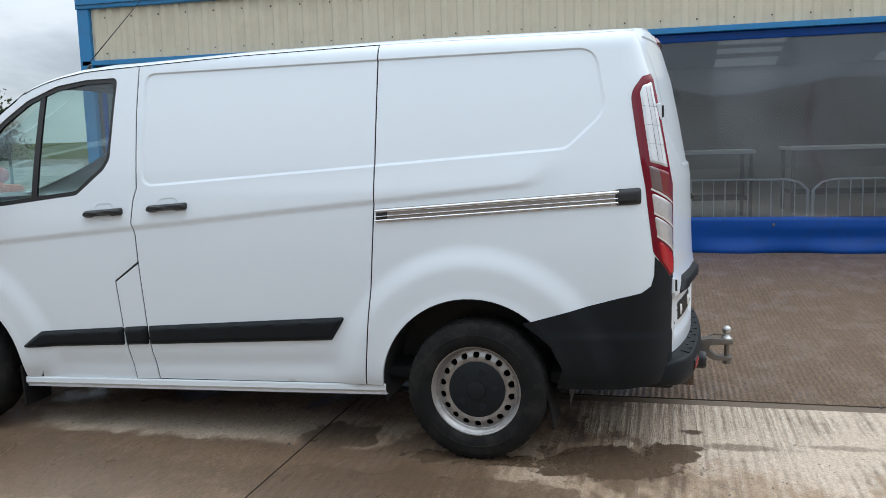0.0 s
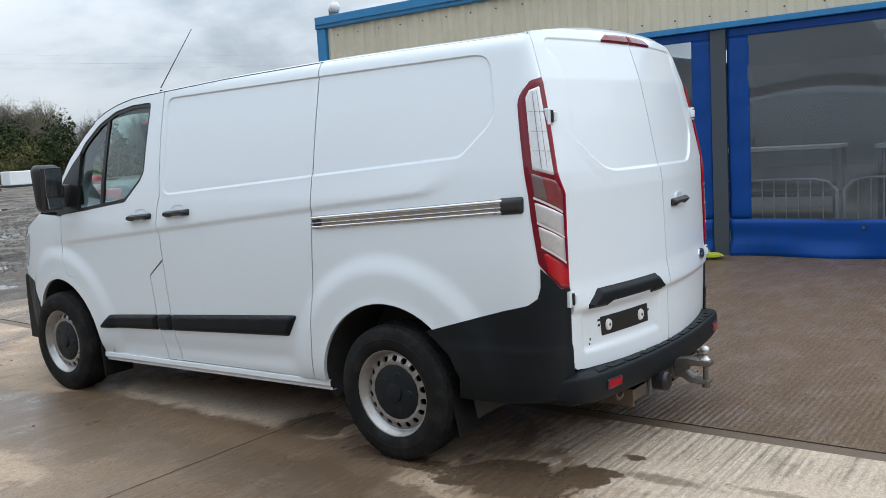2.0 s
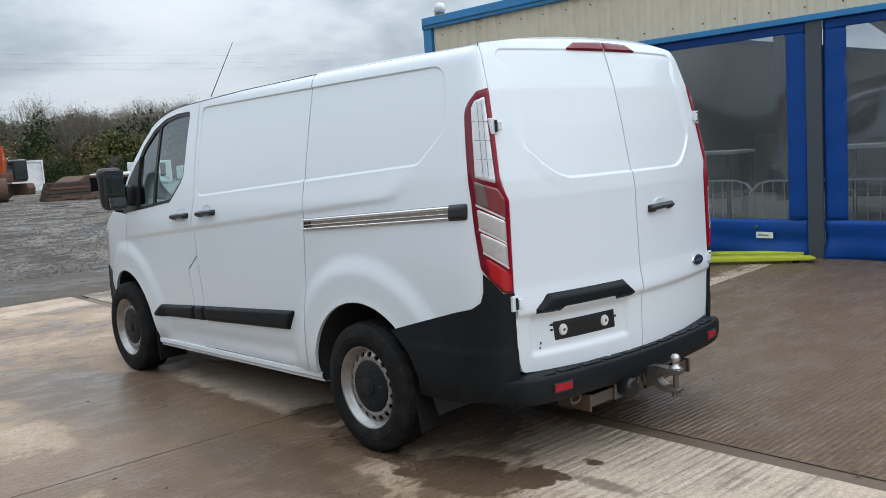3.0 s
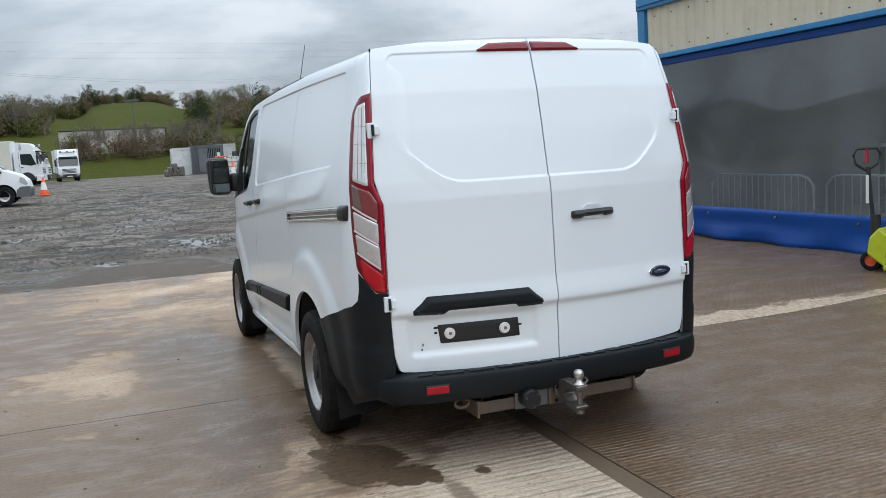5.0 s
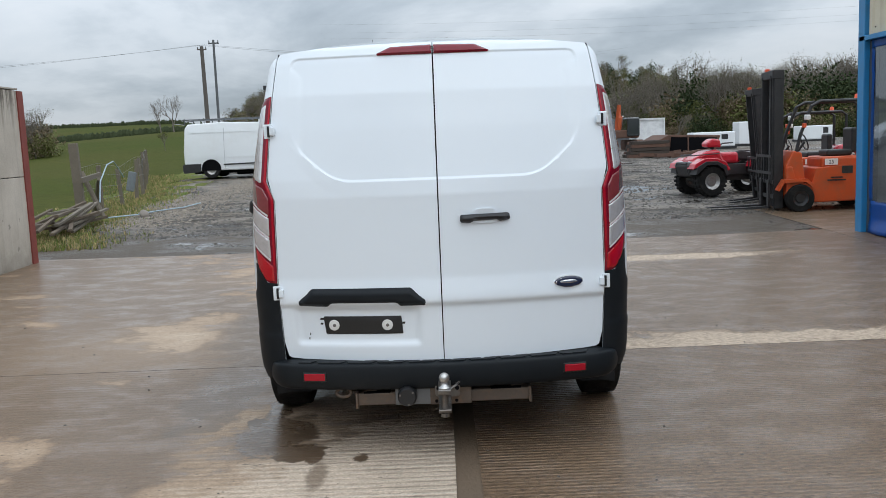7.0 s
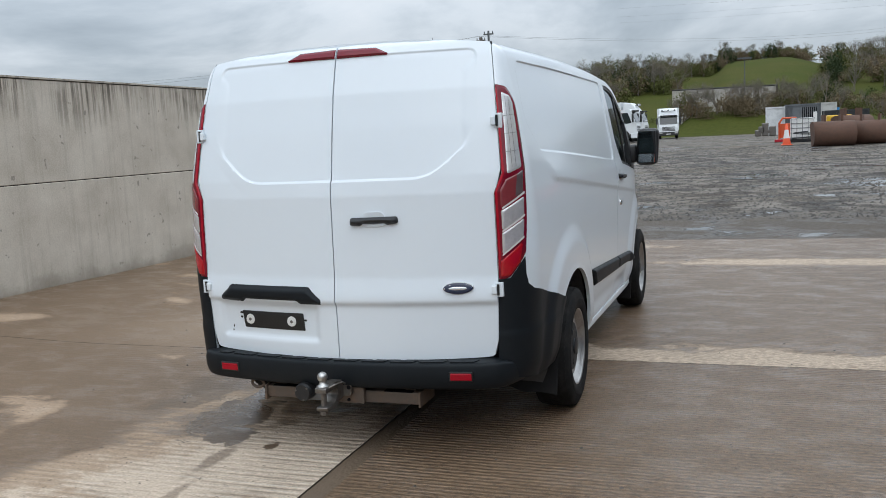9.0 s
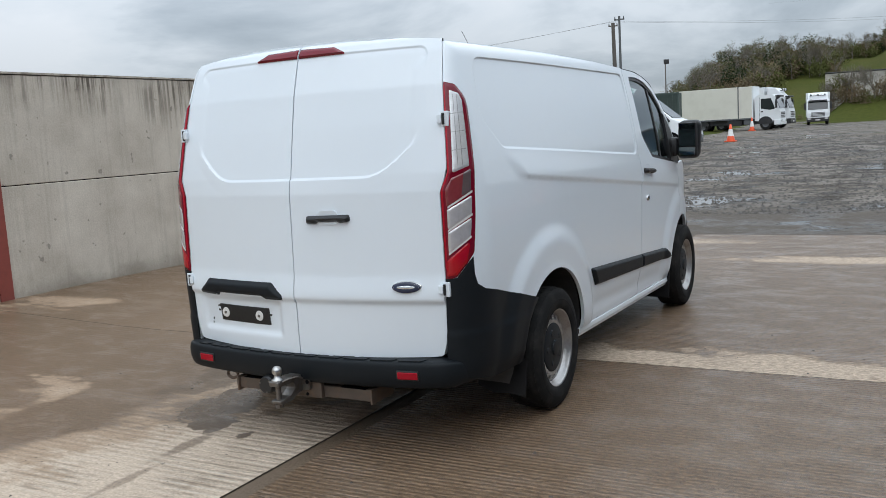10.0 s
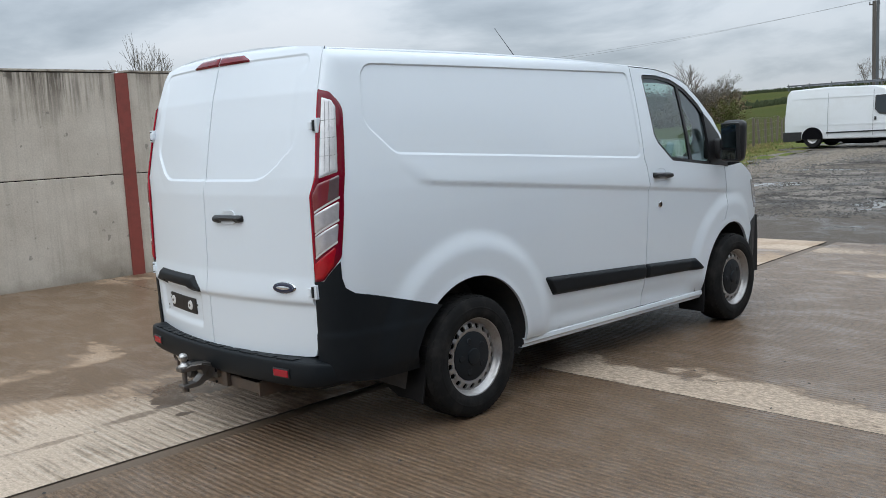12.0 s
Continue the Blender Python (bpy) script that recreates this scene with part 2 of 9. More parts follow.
    t.links.new(bp.outputs[0], b.inputs["Normal"])
    MATS["yard_concrete"] = m
    return m


def tarmac_yard():
    """A smooth dark wet strip next to the concrete, then mud, loose stone and puddles."""
    m = bpy.data.materials.new("broken_tarmac")
    m.use_nodes = True
    t = m.node_tree
    b = t.nodes["Principled BSDF"]
    p = node(t, "ShaderNodeNewGeometry").outputs["Position"]
    Y = node(t, "ShaderNodeSeparateXYZ", {0: p}).outputs[1]

    def noise_at(scale, stretch=(1, 1, 1), detail=6.0, rough=0.65, dist=0.0):
        v = node(t, "ShaderNodeVectorMath", {0: p, 1: stretch}, operation="MULTIPLY").outputs[0]
        return node(t, "ShaderNodeTexNoise", {"Vector": v, "Scale": scale, "Detail": detail, "Roughness": rough, "Distortion": dist}).outputs[0]
    big = noise_at(0.22, (0.8, 1, 1), 8.0, 0.6, 0.5)
    mid = noise_at(1.3, (0.9, 1, 1), 9.0, 0.76, 0.3)
    fine = noise_at(24.0, (1, 1, 1), 5.0, 0.75)
    low = noise_at(0.5, (0.75, 1, 1), 6.0, 0.7, 0.4)
    stone = node(t, "ShaderNodeTexVoronoi", {"Vector": p, "Scale": 15.0}).outputs[0]
    edge = mth(t, "ADD", Y, mth(t, "MULTIPLY", mth(t, "SUBTRACT", mid, 0.5), 2.4))
    rub = ramp(t, mth(t, "DIVIDE", mth(t, "SUBTRACT", edge, 9.0), 2.0), [(0.0, 0.0), (1.0, 1.0)])
    mud = mixc(t, ramp(t, mid, [(0.44, 0.0), (0.56, 1.0)]), (0.024, 0.020, 0.017), (0.235, 0.208, 0.180))
    mud = mixc(t, mth(t, "MULTIPLY", ramp(t, stone, [(0.0, 1.0), (0.42, 0.0)]), ramp(t, low, [(0.42, 0.15), (0.60, 0.8)])), mud, (0.27, 0.245, 0.215))
    mud = mixc(t, ramp(t, big, [(0.48, 0.0), (0.66, 0.75)]), mud, (0.150, 0.121, 0.090))
    smooth = mixc(t, mid, (0.040, 0.030, 0.021), (0.125, 0.097, 0.071))
    col = mixc(t, rub, smooth, mud)
    col = node(t, "ShaderNodeVectorMath", {0: col, "Scale": mth(t, "ADD", 0.1, mth(t, "MULTIPLY", fine, 1.8))}, operation="SCALE").outputs[0]
    pl = mth(t, "ADD", mth(t, "MULTIPLY", low, 0.6), mth(t, "MULTIPLY", mid, 0.4))
    pud = ramp(t, pl, [(0.425, 1.0), (0.440, 0.0)])
    film = ramp(t, pl, [(0.40, 1.0), (0.50, 0.0)])
    col = mixc(t, mth(t, "MULTIPLY", film, 0.5), col, (0.04, 0.033, 0.027))
    t.links.new(col, b.inputs["Base Color"])
    rough = mth(t, "ADD", mth(t, "ADD", 0.32, mth(t, "MULTIPLY", mid, 0.36)), mth(t, "MULTIPLY", rub, 0.2))
    rough = mth(t, "SUBTRACT", rough, mth(t, "MULTIPLY", film, 0.16))
    t.links.new(mth(t, "SUBTRACT", mth(t, "ADD", 0.14, mth(t, "MULTIPLY", film, 0.5)), mth(t, "MULTIPLY", mth(t, "MULTIPLY", rub, 0.08), mth(t, "SUBTRACT", 1.0, film))), b.inputs["Specular IOR Level"])
    t.links.new(mth(t, "MAXIMUM", mth(t, "SUBTRACT", rough, mth(t, "MULTIPLY", pud, 0.6)), 0.03), b.inputs["Roughness"])
    h = mth(t, "ADD", mth(t, "MULTIPLY", fine, 0.5), mth(t, "MULTIPLY", mid, mth(t, "MULTIPLY", rub, 1.6)))
    h = mth(t, "MULTIPLY", h, mth(t, "SUBTRACT", 1.0, pud))
    bp = node(t, "ShaderNodeBump", {"Strength": 0.85, "Distance": 0.05, "Height": h})
    t.links.new(bp.outputs[0], b.inputs["Normal"])
    MATS["broken_tarmac"] = m
    return m


def wall_concrete():
    """Grey cast panels: rain streaks from the top, blotches, small cracks and pock marks."""
    m = bpy.data.materials.new("panel_concrete")
    m.use_nodes = True
    t = m.node_tree
    b = t.nodes["Principled BSDF"]
    p = node(t, "ShaderNodeNewGeometry").outputs["Position"]
    s = node(t, "ShaderNodeSeparateXYZ", {0: p})
    tall = node(t, "ShaderNodeVectorMath", {0: p, 1: (1.0, 10.5, 0.42)}, operation="MULTIPLY").outputs[0]
    run = node(t, "ShaderNodeTexNoise", {"Vector": tall, "Scale": 1.5, "Detail": 6.0, "Roughness": 0.65}).outputs[0]
    blot = node(t, "ShaderNodeTexNoise", {"Vector": p, "Scale": 1.6, "Detail": 7.0, "Roughness": 0.62}).outputs[0]
    fine = node(t, "ShaderNodeTexNoise", {"Vector": p, "Scale": 55.0, "Detail": 4.0}).outputs[0]
    col = mixc(t, ramp(t, blot, [(0.32, 0.0), (0.68, 1.0)]), (0.42, 0.37, 0.305), (0.56, 0.505, 0.43))
    patch = node(t, "ShaderNodeTexNoise", {"Vector": p, "Scale": 0.9, "Detail": 4.0, "Roughness": 0.6}).outputs[0]
    hgt = mth(t, "DIVIDE", mth(t, "SUBTRACT", s.outputs[2], 1.72), 0.72)
    st = mth(t, "MULTIPLY", ramp(t, run, [(0.44, 0.0), (0.57, 1.0)]), mth(t, "MULTIPLY", ramp(t, mth(t, "ADD", hgt, mth(t, "MULTIPLY", mth(t, "SUBTRACT", patch, 0.5), 1.6)), [(0.30, 0.0), (0.62, 0.45), (1.0, 1.0)]), ramp(t, patch, [(0.36, 0.25), (0.56, 1.0)])))
    col = mixc(t, mth(t, "MULTIPLY", st, 0.92), col, (0.065, 0.05, 0.036))
    st2 = mth(t, "MULTIPLY", ramp(t, run, [(0.52, 0.0), (0.66, 1.0)]), 0.15)
    col = mixc(t, st2, col, (0.16, 0.14, 0.11))
    pock = ramp(t, node(t, "ShaderNodeTexNoise", {"Vector": p, "Scale": 9.0, "Detail": 2.0}).outputs[0], [(0.70, 0.0), (0.73, 1.0)])
    col = mixc(t, mth(t, "MULTIPLY", pock, 0.5), col, (0.09, 0.08, 0.07))
    foot = ramp(t, mth(t, "ADD", s.outputs[2], mth(t, "MULTIPLY", blot, 0.5)), [(0.26, 0.85), (0.50, 0.15), (0.75, 0.0)])
    col = mixc(t, foot, col, (0.19, 0.165, 0.13))
    col = node(t, "ShaderNodeVectorMath", {0: col, "Scale": mth(t, "ADD", 0.82, mth(t, "MULTIPLY", fine, 0.36))}, operation="SCALE").outputs[0]
    t.links.new(col, b.inputs["Base Color"])
    b.inputs["Roughness"].default_value = 0.85
    bp = node(t, "ShaderNodeBump", {"Strength": 0.35, "Distance": 0.006, "Height": mth(t, "ADD", fine, mth(t, "MULTIPLY", blot, 1.5))})
    t.links.new(bp.outputs[0], b.inputs["Normal"])
    MATS["panel_concrete"] = m
    return m


def turf(name, a, bcol, c, scale=0.6):
    m = bpy.data.materials.new(name)
    m.use_nodes = True
    t = m.node_tree
    b = t.nodes["Principled BSDF"]
    p = node(t, "ShaderNodeNewGeometry").outputs["Position"]
    n1 = node(t, "ShaderNodeTexNoise", {"Vector": p, "Scale": scale * 0.12, "Detail": 6.0, "Roughness": 0.6}).outputs[0]
    n2 = node(t, "ShaderNodeTexNoise", {"Vector": p, "Scale": scale * 5, "Detail": 6.0, "Roughness": 0.7}).outputs[0]
    col = mixc(t, ramp(t, n1, [(0.35, 0.0), (0.65, 1.0)]), a, bcol)
    col = mixc(t, ramp(t, n2, [(0.45, 0.0), (0.75, 0.8)]), col, c)
    t.links.new(col, b.inputs["Base Color"])
    b.inputs["Roughness"].default_value = 0.9
    b.inputs["Specular IOR Level"].default_value = 0.03
    bp = node(t, "ShaderNodeBump", {"Strength": 0.7, "Distance": 0.06, "Height": n2})
    t.links.new(bp.outputs[0], b.inputs["Normal"])
    MATS[name] = m
    return m


CONCRETE, TARMAC, PANEL = concrete_yard(), tarmac_yard(), wall_concrete()
FIELD = turf("field_grass", (0.052, 0.068, 0.013), (0.075, 0.075, 0.020), (0.034, 0.040, 0.012), 0.5)
VERGE = turf("verge_grass", (0.10, 0.14, 0.03), (0.17, 0.15, 0.06), (0.06, 0.10, 0.02), 2.0)
WHITE = mat("white_van_paint", (0.745, 0.795, 0.835), 0.30, var=0.014, scale=1.2, fine=14, coat=0.55, spec=0.35)
# near-black for rubber seals and to stand for shade in gaps and openings
DARKGAP = mat("rubber_and_gap_shade", (0.006, 0.006, 0.007), 0.9, spec=0.05)
TRIM = mat("grey_black_plastic", (0.0085, 0.011, 0.0135), 0.50, var=0.2, scale=5, fine=240, bump=0.22, dist=0.0008, dirt=(0.022, 0.023, 0.024), dirt_amt=0.15, spec=0.2)
GLOSSBLK = mat("black_handle_plastic", (0.012, 0.012, 0.013), 0.42, var=0.15, bump=0.15, dist=0.0006)
TYRE = mat("tyre_rubber", (0.013, 0.013, 0.013), 0.78, var=0.3, scale=6, fine=90, bump=0.3, dist=0.002, dirt=(0.05, 0.046, 0.042), dirt_amt=0.4, spec=0.12)
STEEL = mat("silver_wheel_steel", (0.40, 0.39, 0.38), 0.34, metal=0.7, var=0.16, scale=9, dirt=(0.12, 0.08, 0.05), dirt_amt=0.35)
GALV = mat("worn_galvanised_steel", (0.19, 0.178, 0.165), 0.42, metal=0.8, var=0.25, scale=14, bump=0.2, dirt=(0.13, 0.09, 0.06), dirt_amt=0.6)
RUSTY = mat("rusty_towbar_steel", (0.105, 0.08, 0.062), 0.65, metal=0.3, var=0.3, scale=11, bump=0.3, dirt=(0.18, 0.10, 0.055), dirt_amt=0.5)
CHROME = mat("bright_metal", (0.72, 0.72, 0.72), 0.18, metal=1.0, var=0.06)
RAIL = mat("dull_rail_metal", (0.34, 0.31, 0.28), 0.35, metal=0.7, var=0.1)
RED = mat("red_lens", (0.36, 0.004, 0.016), 0.12, var=0.12, fine=180, coat=0.15, spec=0.3)
BRAKER = mat("brake_lamp_lens", (0.17, 0.003, 0.014), 0.12, var=0.12, coat=0.15, spec=0.35)
CAPBLK = mat("hub_cap_plastic", (0.011, 0.014, 0.017), 0.48, var=0.2, scale=20, spec=0.25)
DARKRED = mat("dark_red_lens", (0.16, 0.003, 0.014), 0.12, var=0.12, coat=0.15, spec=0.35)
CLEARL = mat("clear_lens_reflector", (0.62, 0.61, 0.61), 0.18, metal=0.45, var=0.3, scale=30, fine=220, bump=0.25, dist=0.002, coat=1.0)
SMOKEL = mat("smoked_lens_reflector", (0.20, 0.14, 0.14), 0.2, metal=0.5, var=0.35, scale=40, fine=260, bump=0.3, dist=0.002, coat=1.0)
FLAP = mat("mud_flap_rubber", (0.009, 0.009, 0.010), 0.7, var=0.3, spec=0.25, dirt=(0.025, 0.022, 0.02), dirt_amt=0.3)
MIDRED = mat("smoky_red_lens", (0.20, 0.03, 0.035), 0.15, var=0.35, scale=60, fine=260, coat=0.9)
CLEARG = mat("grey_clear_lens", (0.62, 0.59, 0.59), 0.2, metal=0.5, var=0.4, scale=40, fine=260, bump=0.3, dist=0.002, coat=1.0)
GREYST = mat("grey_bracket_steel", (0.16, 0.165, 0.17), 0.5, metal=0.5, var=0.2)
BADGE = mat("dark_badge_enamel", (0.010, 0.016, 0.045), 0.2, coat=0.5)
BLUETRIM = mat("light_blue_trim_paint", (0.02, 0.20, 0.44), 0.4, var=0.1, dirt=(0.05, 0.13, 0.22), dirt_amt=0.3)
BLUEPVC = mat("blue_pvc_sheet", (0.004, 0.055, 0.26), 0.34, var=0.14, scale=4, fine=14, bump=0.12, dist=0.006, dirt=(0.012, 0.04, 0.13), dirt_amt=0.35, spec=0.2)
CREAM = mat("cream_profiled_cladding", (0.62, 0.56, 0.43), 0.55, var=0.07, scale=1.5, dirt=(0.45, 0.39, 0.28), dirt_amt=0.3)
REDSTEEL = mat("red_oxide_steel", (0.22, 0.045, 0.032), 0.6, var=0.2, scale=5, bump=0.2, dirt=(0.12, 0.03, 0.022), dirt_amt=0.4)
DKSTEEL = mat("dark_steel_post", (0.05, 0.06, 0.075), 0.5, var=0.2)
HALL = mat("hall_inside_grey", (0.30, 0.305, 0.31), 0.8, var=0.2, scale=0.6)
HALLFLOOR = mat("hall_floor_concrete", (0.28, 0.27, 0.25), 0.5, var=0.25, scale=0.8)
CABIN = mat("cab_grey_plastic", (0.022, 0.023, 0.025), 0.75, spec=0.2)
SEATS = mat("cab_seat_cloth", (0.03, 0.032, 0.036), 0.9)
VANGLASS = glass("van_window_glass", (0.74, 0.88, 0.84), 0.9)
CURTAIN = glass("clear_pvc_sheet", (0.62, 0.66, 0.70), 0.98, 0.03, haze=0.19)


# ---- mesh helpers ----
def mesh_ob(name, verts, faces, material, parent=None, smooth=False, label=""):
    me = bpy.data.meshes.new(name)
    me.from_pydata([tuple(v) for v in verts], [], [tuple(f) for f in faces])
    for m in (material if isinstance(material, (list, tuple)) else [material]):
        me.materials.append(m)
    if smooth:
        me.polygons.foreach_set("use_smooth", [True] * len(me.polygons))
    me.update()
    ob = new(name, me)
    ob.parent = parent
    if label:
        ob["label"] = label
    return ob


def part(name, bm, material, parent=None, label="", smooth=False, angle=None):
    me = bpy.data.meshes.new(name)
    bmesh.ops.recalc_face_normals(bm, faces=bm.faces[:])
    bm.to_mesh(me)
    bm.free()
    for m in (material if isinstance(material, (list, tuple)) else [material]):
        me.materials.append(m)
    if smooth or angle:
        me.polygons.foreach_set("use_smooth", [True] * len(me.polygons))
        if angle:
            me.set_sharp_from_angle(angle=radians(angle))
    ob = new(name, me)
    ob.parent = parent
    if label:
        ob["label"] = label
    return ob


def thing(name, m=None, label="", category="", group="", kind=""):
    e = new(name)
    e.empty_display_size = 0.2
    if m is not None:
        e.matrix_world = m
    return tagged(e, label, category, group, kind)


def box(bm, x0, x1, y0, y1, z0, z1, bev=0.0, seg=2, m=None):
    r = bmesh.ops.create_cube(bm, size=1)
    vs = r["verts"]
    bmesh.ops.scale(bm, vec=(x1 - x0, y1 - y0, z1 - z0), verts=vs)
    bmesh.ops.translate(bm, vec=((x0 + x1) / 2, (y0 + y1) / 2, (z0 + z1) / 2), verts=vs)
    if bev:
        es = list({e for v in vs for e in v.link_edges})
        g = bmesh.ops.bevel(bm, geom=es, offset=bev, segments=seg, affect="EDGES", profile=0.5)
        vs = list({v for f in g["faces"] for v in f.verts} | {v for v in vs if v.is_valid})
    if m is not None:
        bmesh.ops.transform(bm, matrix=m, verts=vs)
    return vs


def bx(*a, bev=0.0, seg=2, m=None):
    bm = bmesh.new()
    box(bm, *a, bev=bev, seg=seg, m=m)
    return bm


def cyl(bm, a, b, r0, r1=None, n=12, caps=True):
    a, b = Vector(a), Vector(b)
    d = b - a
    q = d.to_track_quat("Z", "Y").to_matrix().to_4x4()
    return bmesh.ops.create_cone(bm, cap_ends=caps, segments=n, radius1=r0, radius2=r0 if r1 is None else r1, depth=d.length, matrix=Matrix.Translation((a + b) / 2) @ q)["verts"]


def cy(a, b, r0, r1=None, n=12):
    bm = bmesh.new()
    cyl(bm, a, b, r0, r1, n)
    return bm


def tube(pts, r, n=8, closed=False):
    """A bent round bar through points."""
    P = [Vector(p) for p in pts]
    verts, faces = [], []
    for i, p in enumerate(P):
        if closed:
            d = P[(i + 1) % len(P)] - P[i - 1]
        else:
            d = P[min(i + 1, len(P) - 1)] - P[max(i - 1, 0)]
        q = d.to_track_quat("Z", "Y")
        for k in range(n):
            a = 2 * math.pi * k / n
            verts.append(p + q @ Vector((r * math.cos(a), r * math.sin(a), 0)))
    m = len(P)
    for i in range(m if closed else m - 1):
        j = (i + 1) % m
        for k in range(n):
            faces.append((i * n + k, i * n + (k + 1) % n, j * n + (k + 1) % n, j * n + k))
    if not closed:
        faces += [tuple(range(n))[::-1], tuple((m - 1) * n + k for k in range(n))]
    bm = bmesh.new()
    vs = [bm.verts.new(v) for v in verts]
    for f in faces:
        bm.faces.new([vs[i] for i in f])
    return bm


def revolve(profile, axis="X", n=40, centre=(0, 0, 0)):
    """Turns (radius, along) pairs about an axis."""
    bm = bmesh.new()
    rows = []
    for k in range(n):
        a = 2 * math.pi * k / n
        c, s = math.cos(a), math.sin(a)
        row = []
        for r, h in profile:
            v = (h, r * c, r * s) if axis == "X" else ((r * c, h, r * s) if axis == "Y" else (r * c, r * s, h))
            row.append(bm.verts.new(Vector(v) + Vector(centre)))
        rows.append(row)
    for k in range(n):
        a, b = rows[k], rows[(k + 1) % n]
        for i in range(len(profile) - 1):
            bm.faces.new((a[i], b[i], b[i + 1], a[i + 1]))
    bmesh.ops.remove_doubles(bm, verts=bm.verts[:], dist=1e-5)
    return bm


def prism(poly, axis, lo, hi, bev=0.0):
    """A polygon pushed along an axis. axis X: (y, z); Y: (x, z); Z: (x, y)."""
    bm = bmesh.new()

    def at(p, h):
        return {"X": (h, p[0], p[1]), "Y": (p[0], h, p[1]), "Z": (p[0], p[1], h)}[axis]
    a = [bm.verts.new(at(p, lo)) for p in poly]
    b = [bm.verts.new(at(p, hi)) for p in poly]
    n = len(poly)
    bm.faces.new(a[::-1])
    bm.faces.new(b)
    for i in range(n):
        bm.faces.new((a[i], a[(i + 1) % n], b[(i + 1) % n], b[i]))
    if bev:
        bmesh.ops.bevel(bm, geom=bm.edges[:], offset=bev, segments=2, affect="EDGES", profile=0.5)
    return bm


def rounded(pts, r, n=6):
    """A polygon with its corners rounded by r (a number, or one for each corner)."""
    out = []
    k = len(pts)
    for i in range(k):
        p, a, b = (np.array(pts[j % k], float) for j in (i, i - 1, i + 1))
        rr = r[i] if isinstance(r, (list, tuple)) else r
        da, db = a - p, b - p
        la, lb = np.linalg.norm(da), np.linalg.norm(db)
        da, db = da / la, db / lb
        cosang = float(np.clip(np.dot(da, db), -0.9999, 0.9999))
        half = math.acos(cosang) / 2
        d = min(rr / math.tan(half), la * 0.48, lb * 0.48) if rr > 0 else 0
        if d < 1e-4:
            out.append(tuple(p))
            continue
        s, e = p + da * d, p + db * d
        for j in range(n + 1):
            t = j / n
            out.append(tuple((1 - t) ** 2 * s + 2 * t * (1 - t) * p + t * t * e))
    return out


def inside(P, poly):
    x, y = P[:, 0], P[:, 1]
    c = np.zeros(len(P), bool)
    n = len(poly)
    for i in range(n):
        (x1, y1), (x2, y2) = poly[i], poly[i - 1]
        if y1 == y2:
            continue
        c ^= ((y1 > y) != (y2 > y)) & (x < (x2 - x1) * (y - y1) / (y2 - y1) + x1)
    return c


def sdf(P, poly):
    """Distance to a polygon's edge, negative inside."""
    d = np.full(len(P), 1e9)
    n = len(poly)
    for i in range(n):
        a, b = np.array(poly[i - 1], float), np.array(poly[i], float)
        e = b - a
        l2 = max(float(e @ e), 1e-12)
        t = np.clip(((P - a) @ e) / l2, 0, 1)
        q = P - (a + t[:, None] * e)
        d = np.minimum(d, np.hypot(q[:, 0], q[:, 1]))
    return np.where(inside(P, poly), -d, d)


def sstep(a, b, x):
    t = np.clip((x - a) / (b - a), 0, 1)
    return t * t * (3 - 2 * t)


from mathutils.geometry import delaunay_2d_cdt


def resample(poly, step):
    out = []
    for i in range(len(poly)):
        a, b = np.array(poly[i], float), np.array(poly[(i + 1) % len(poly)], float)
        k = max(1, int(math.ceil(np.linalg.norm(b - a) / step)))
        for j in range(k):
            out.append(tuple(a + (b - a) * j / k))
    return out


def line_steps(a, b, step):
    a, b = np.array(a, float), np.array(b, float)
    k = max(1, int(math.ceil(np.linalg.norm(b - a) / step)))
    return [tuple(a + (b - a) * j / k) for j in range(k)]


def inset(poly, d):
    """A closed line that runs at distance d inside a polygon (outside for negative d)."""
    P = np.array(poly, float)
    keep = [i for i in range(len(P)) if np.linalg.norm(P[i] - P[i - 1]) > 1e-5]
    P = P[keep]
    t = np.roll(P, -1, 0) - np.roll(P, 1, 0)
    t /= np.linalg.norm(t, axis=1)[:, None]
    nrm = np.stack([-t[:, 1], t[:, 0]], 1)
    area = np.sum(P[:, 0] * np.roll(P[:, 1], -1) - P[:, 1] * np.roll(P[:, 0], -1))
    Q = P + nrm * d * (1 if area > 0 else -1)
    return [tuple(q) for q in Q] + [tuple(Q[0])]


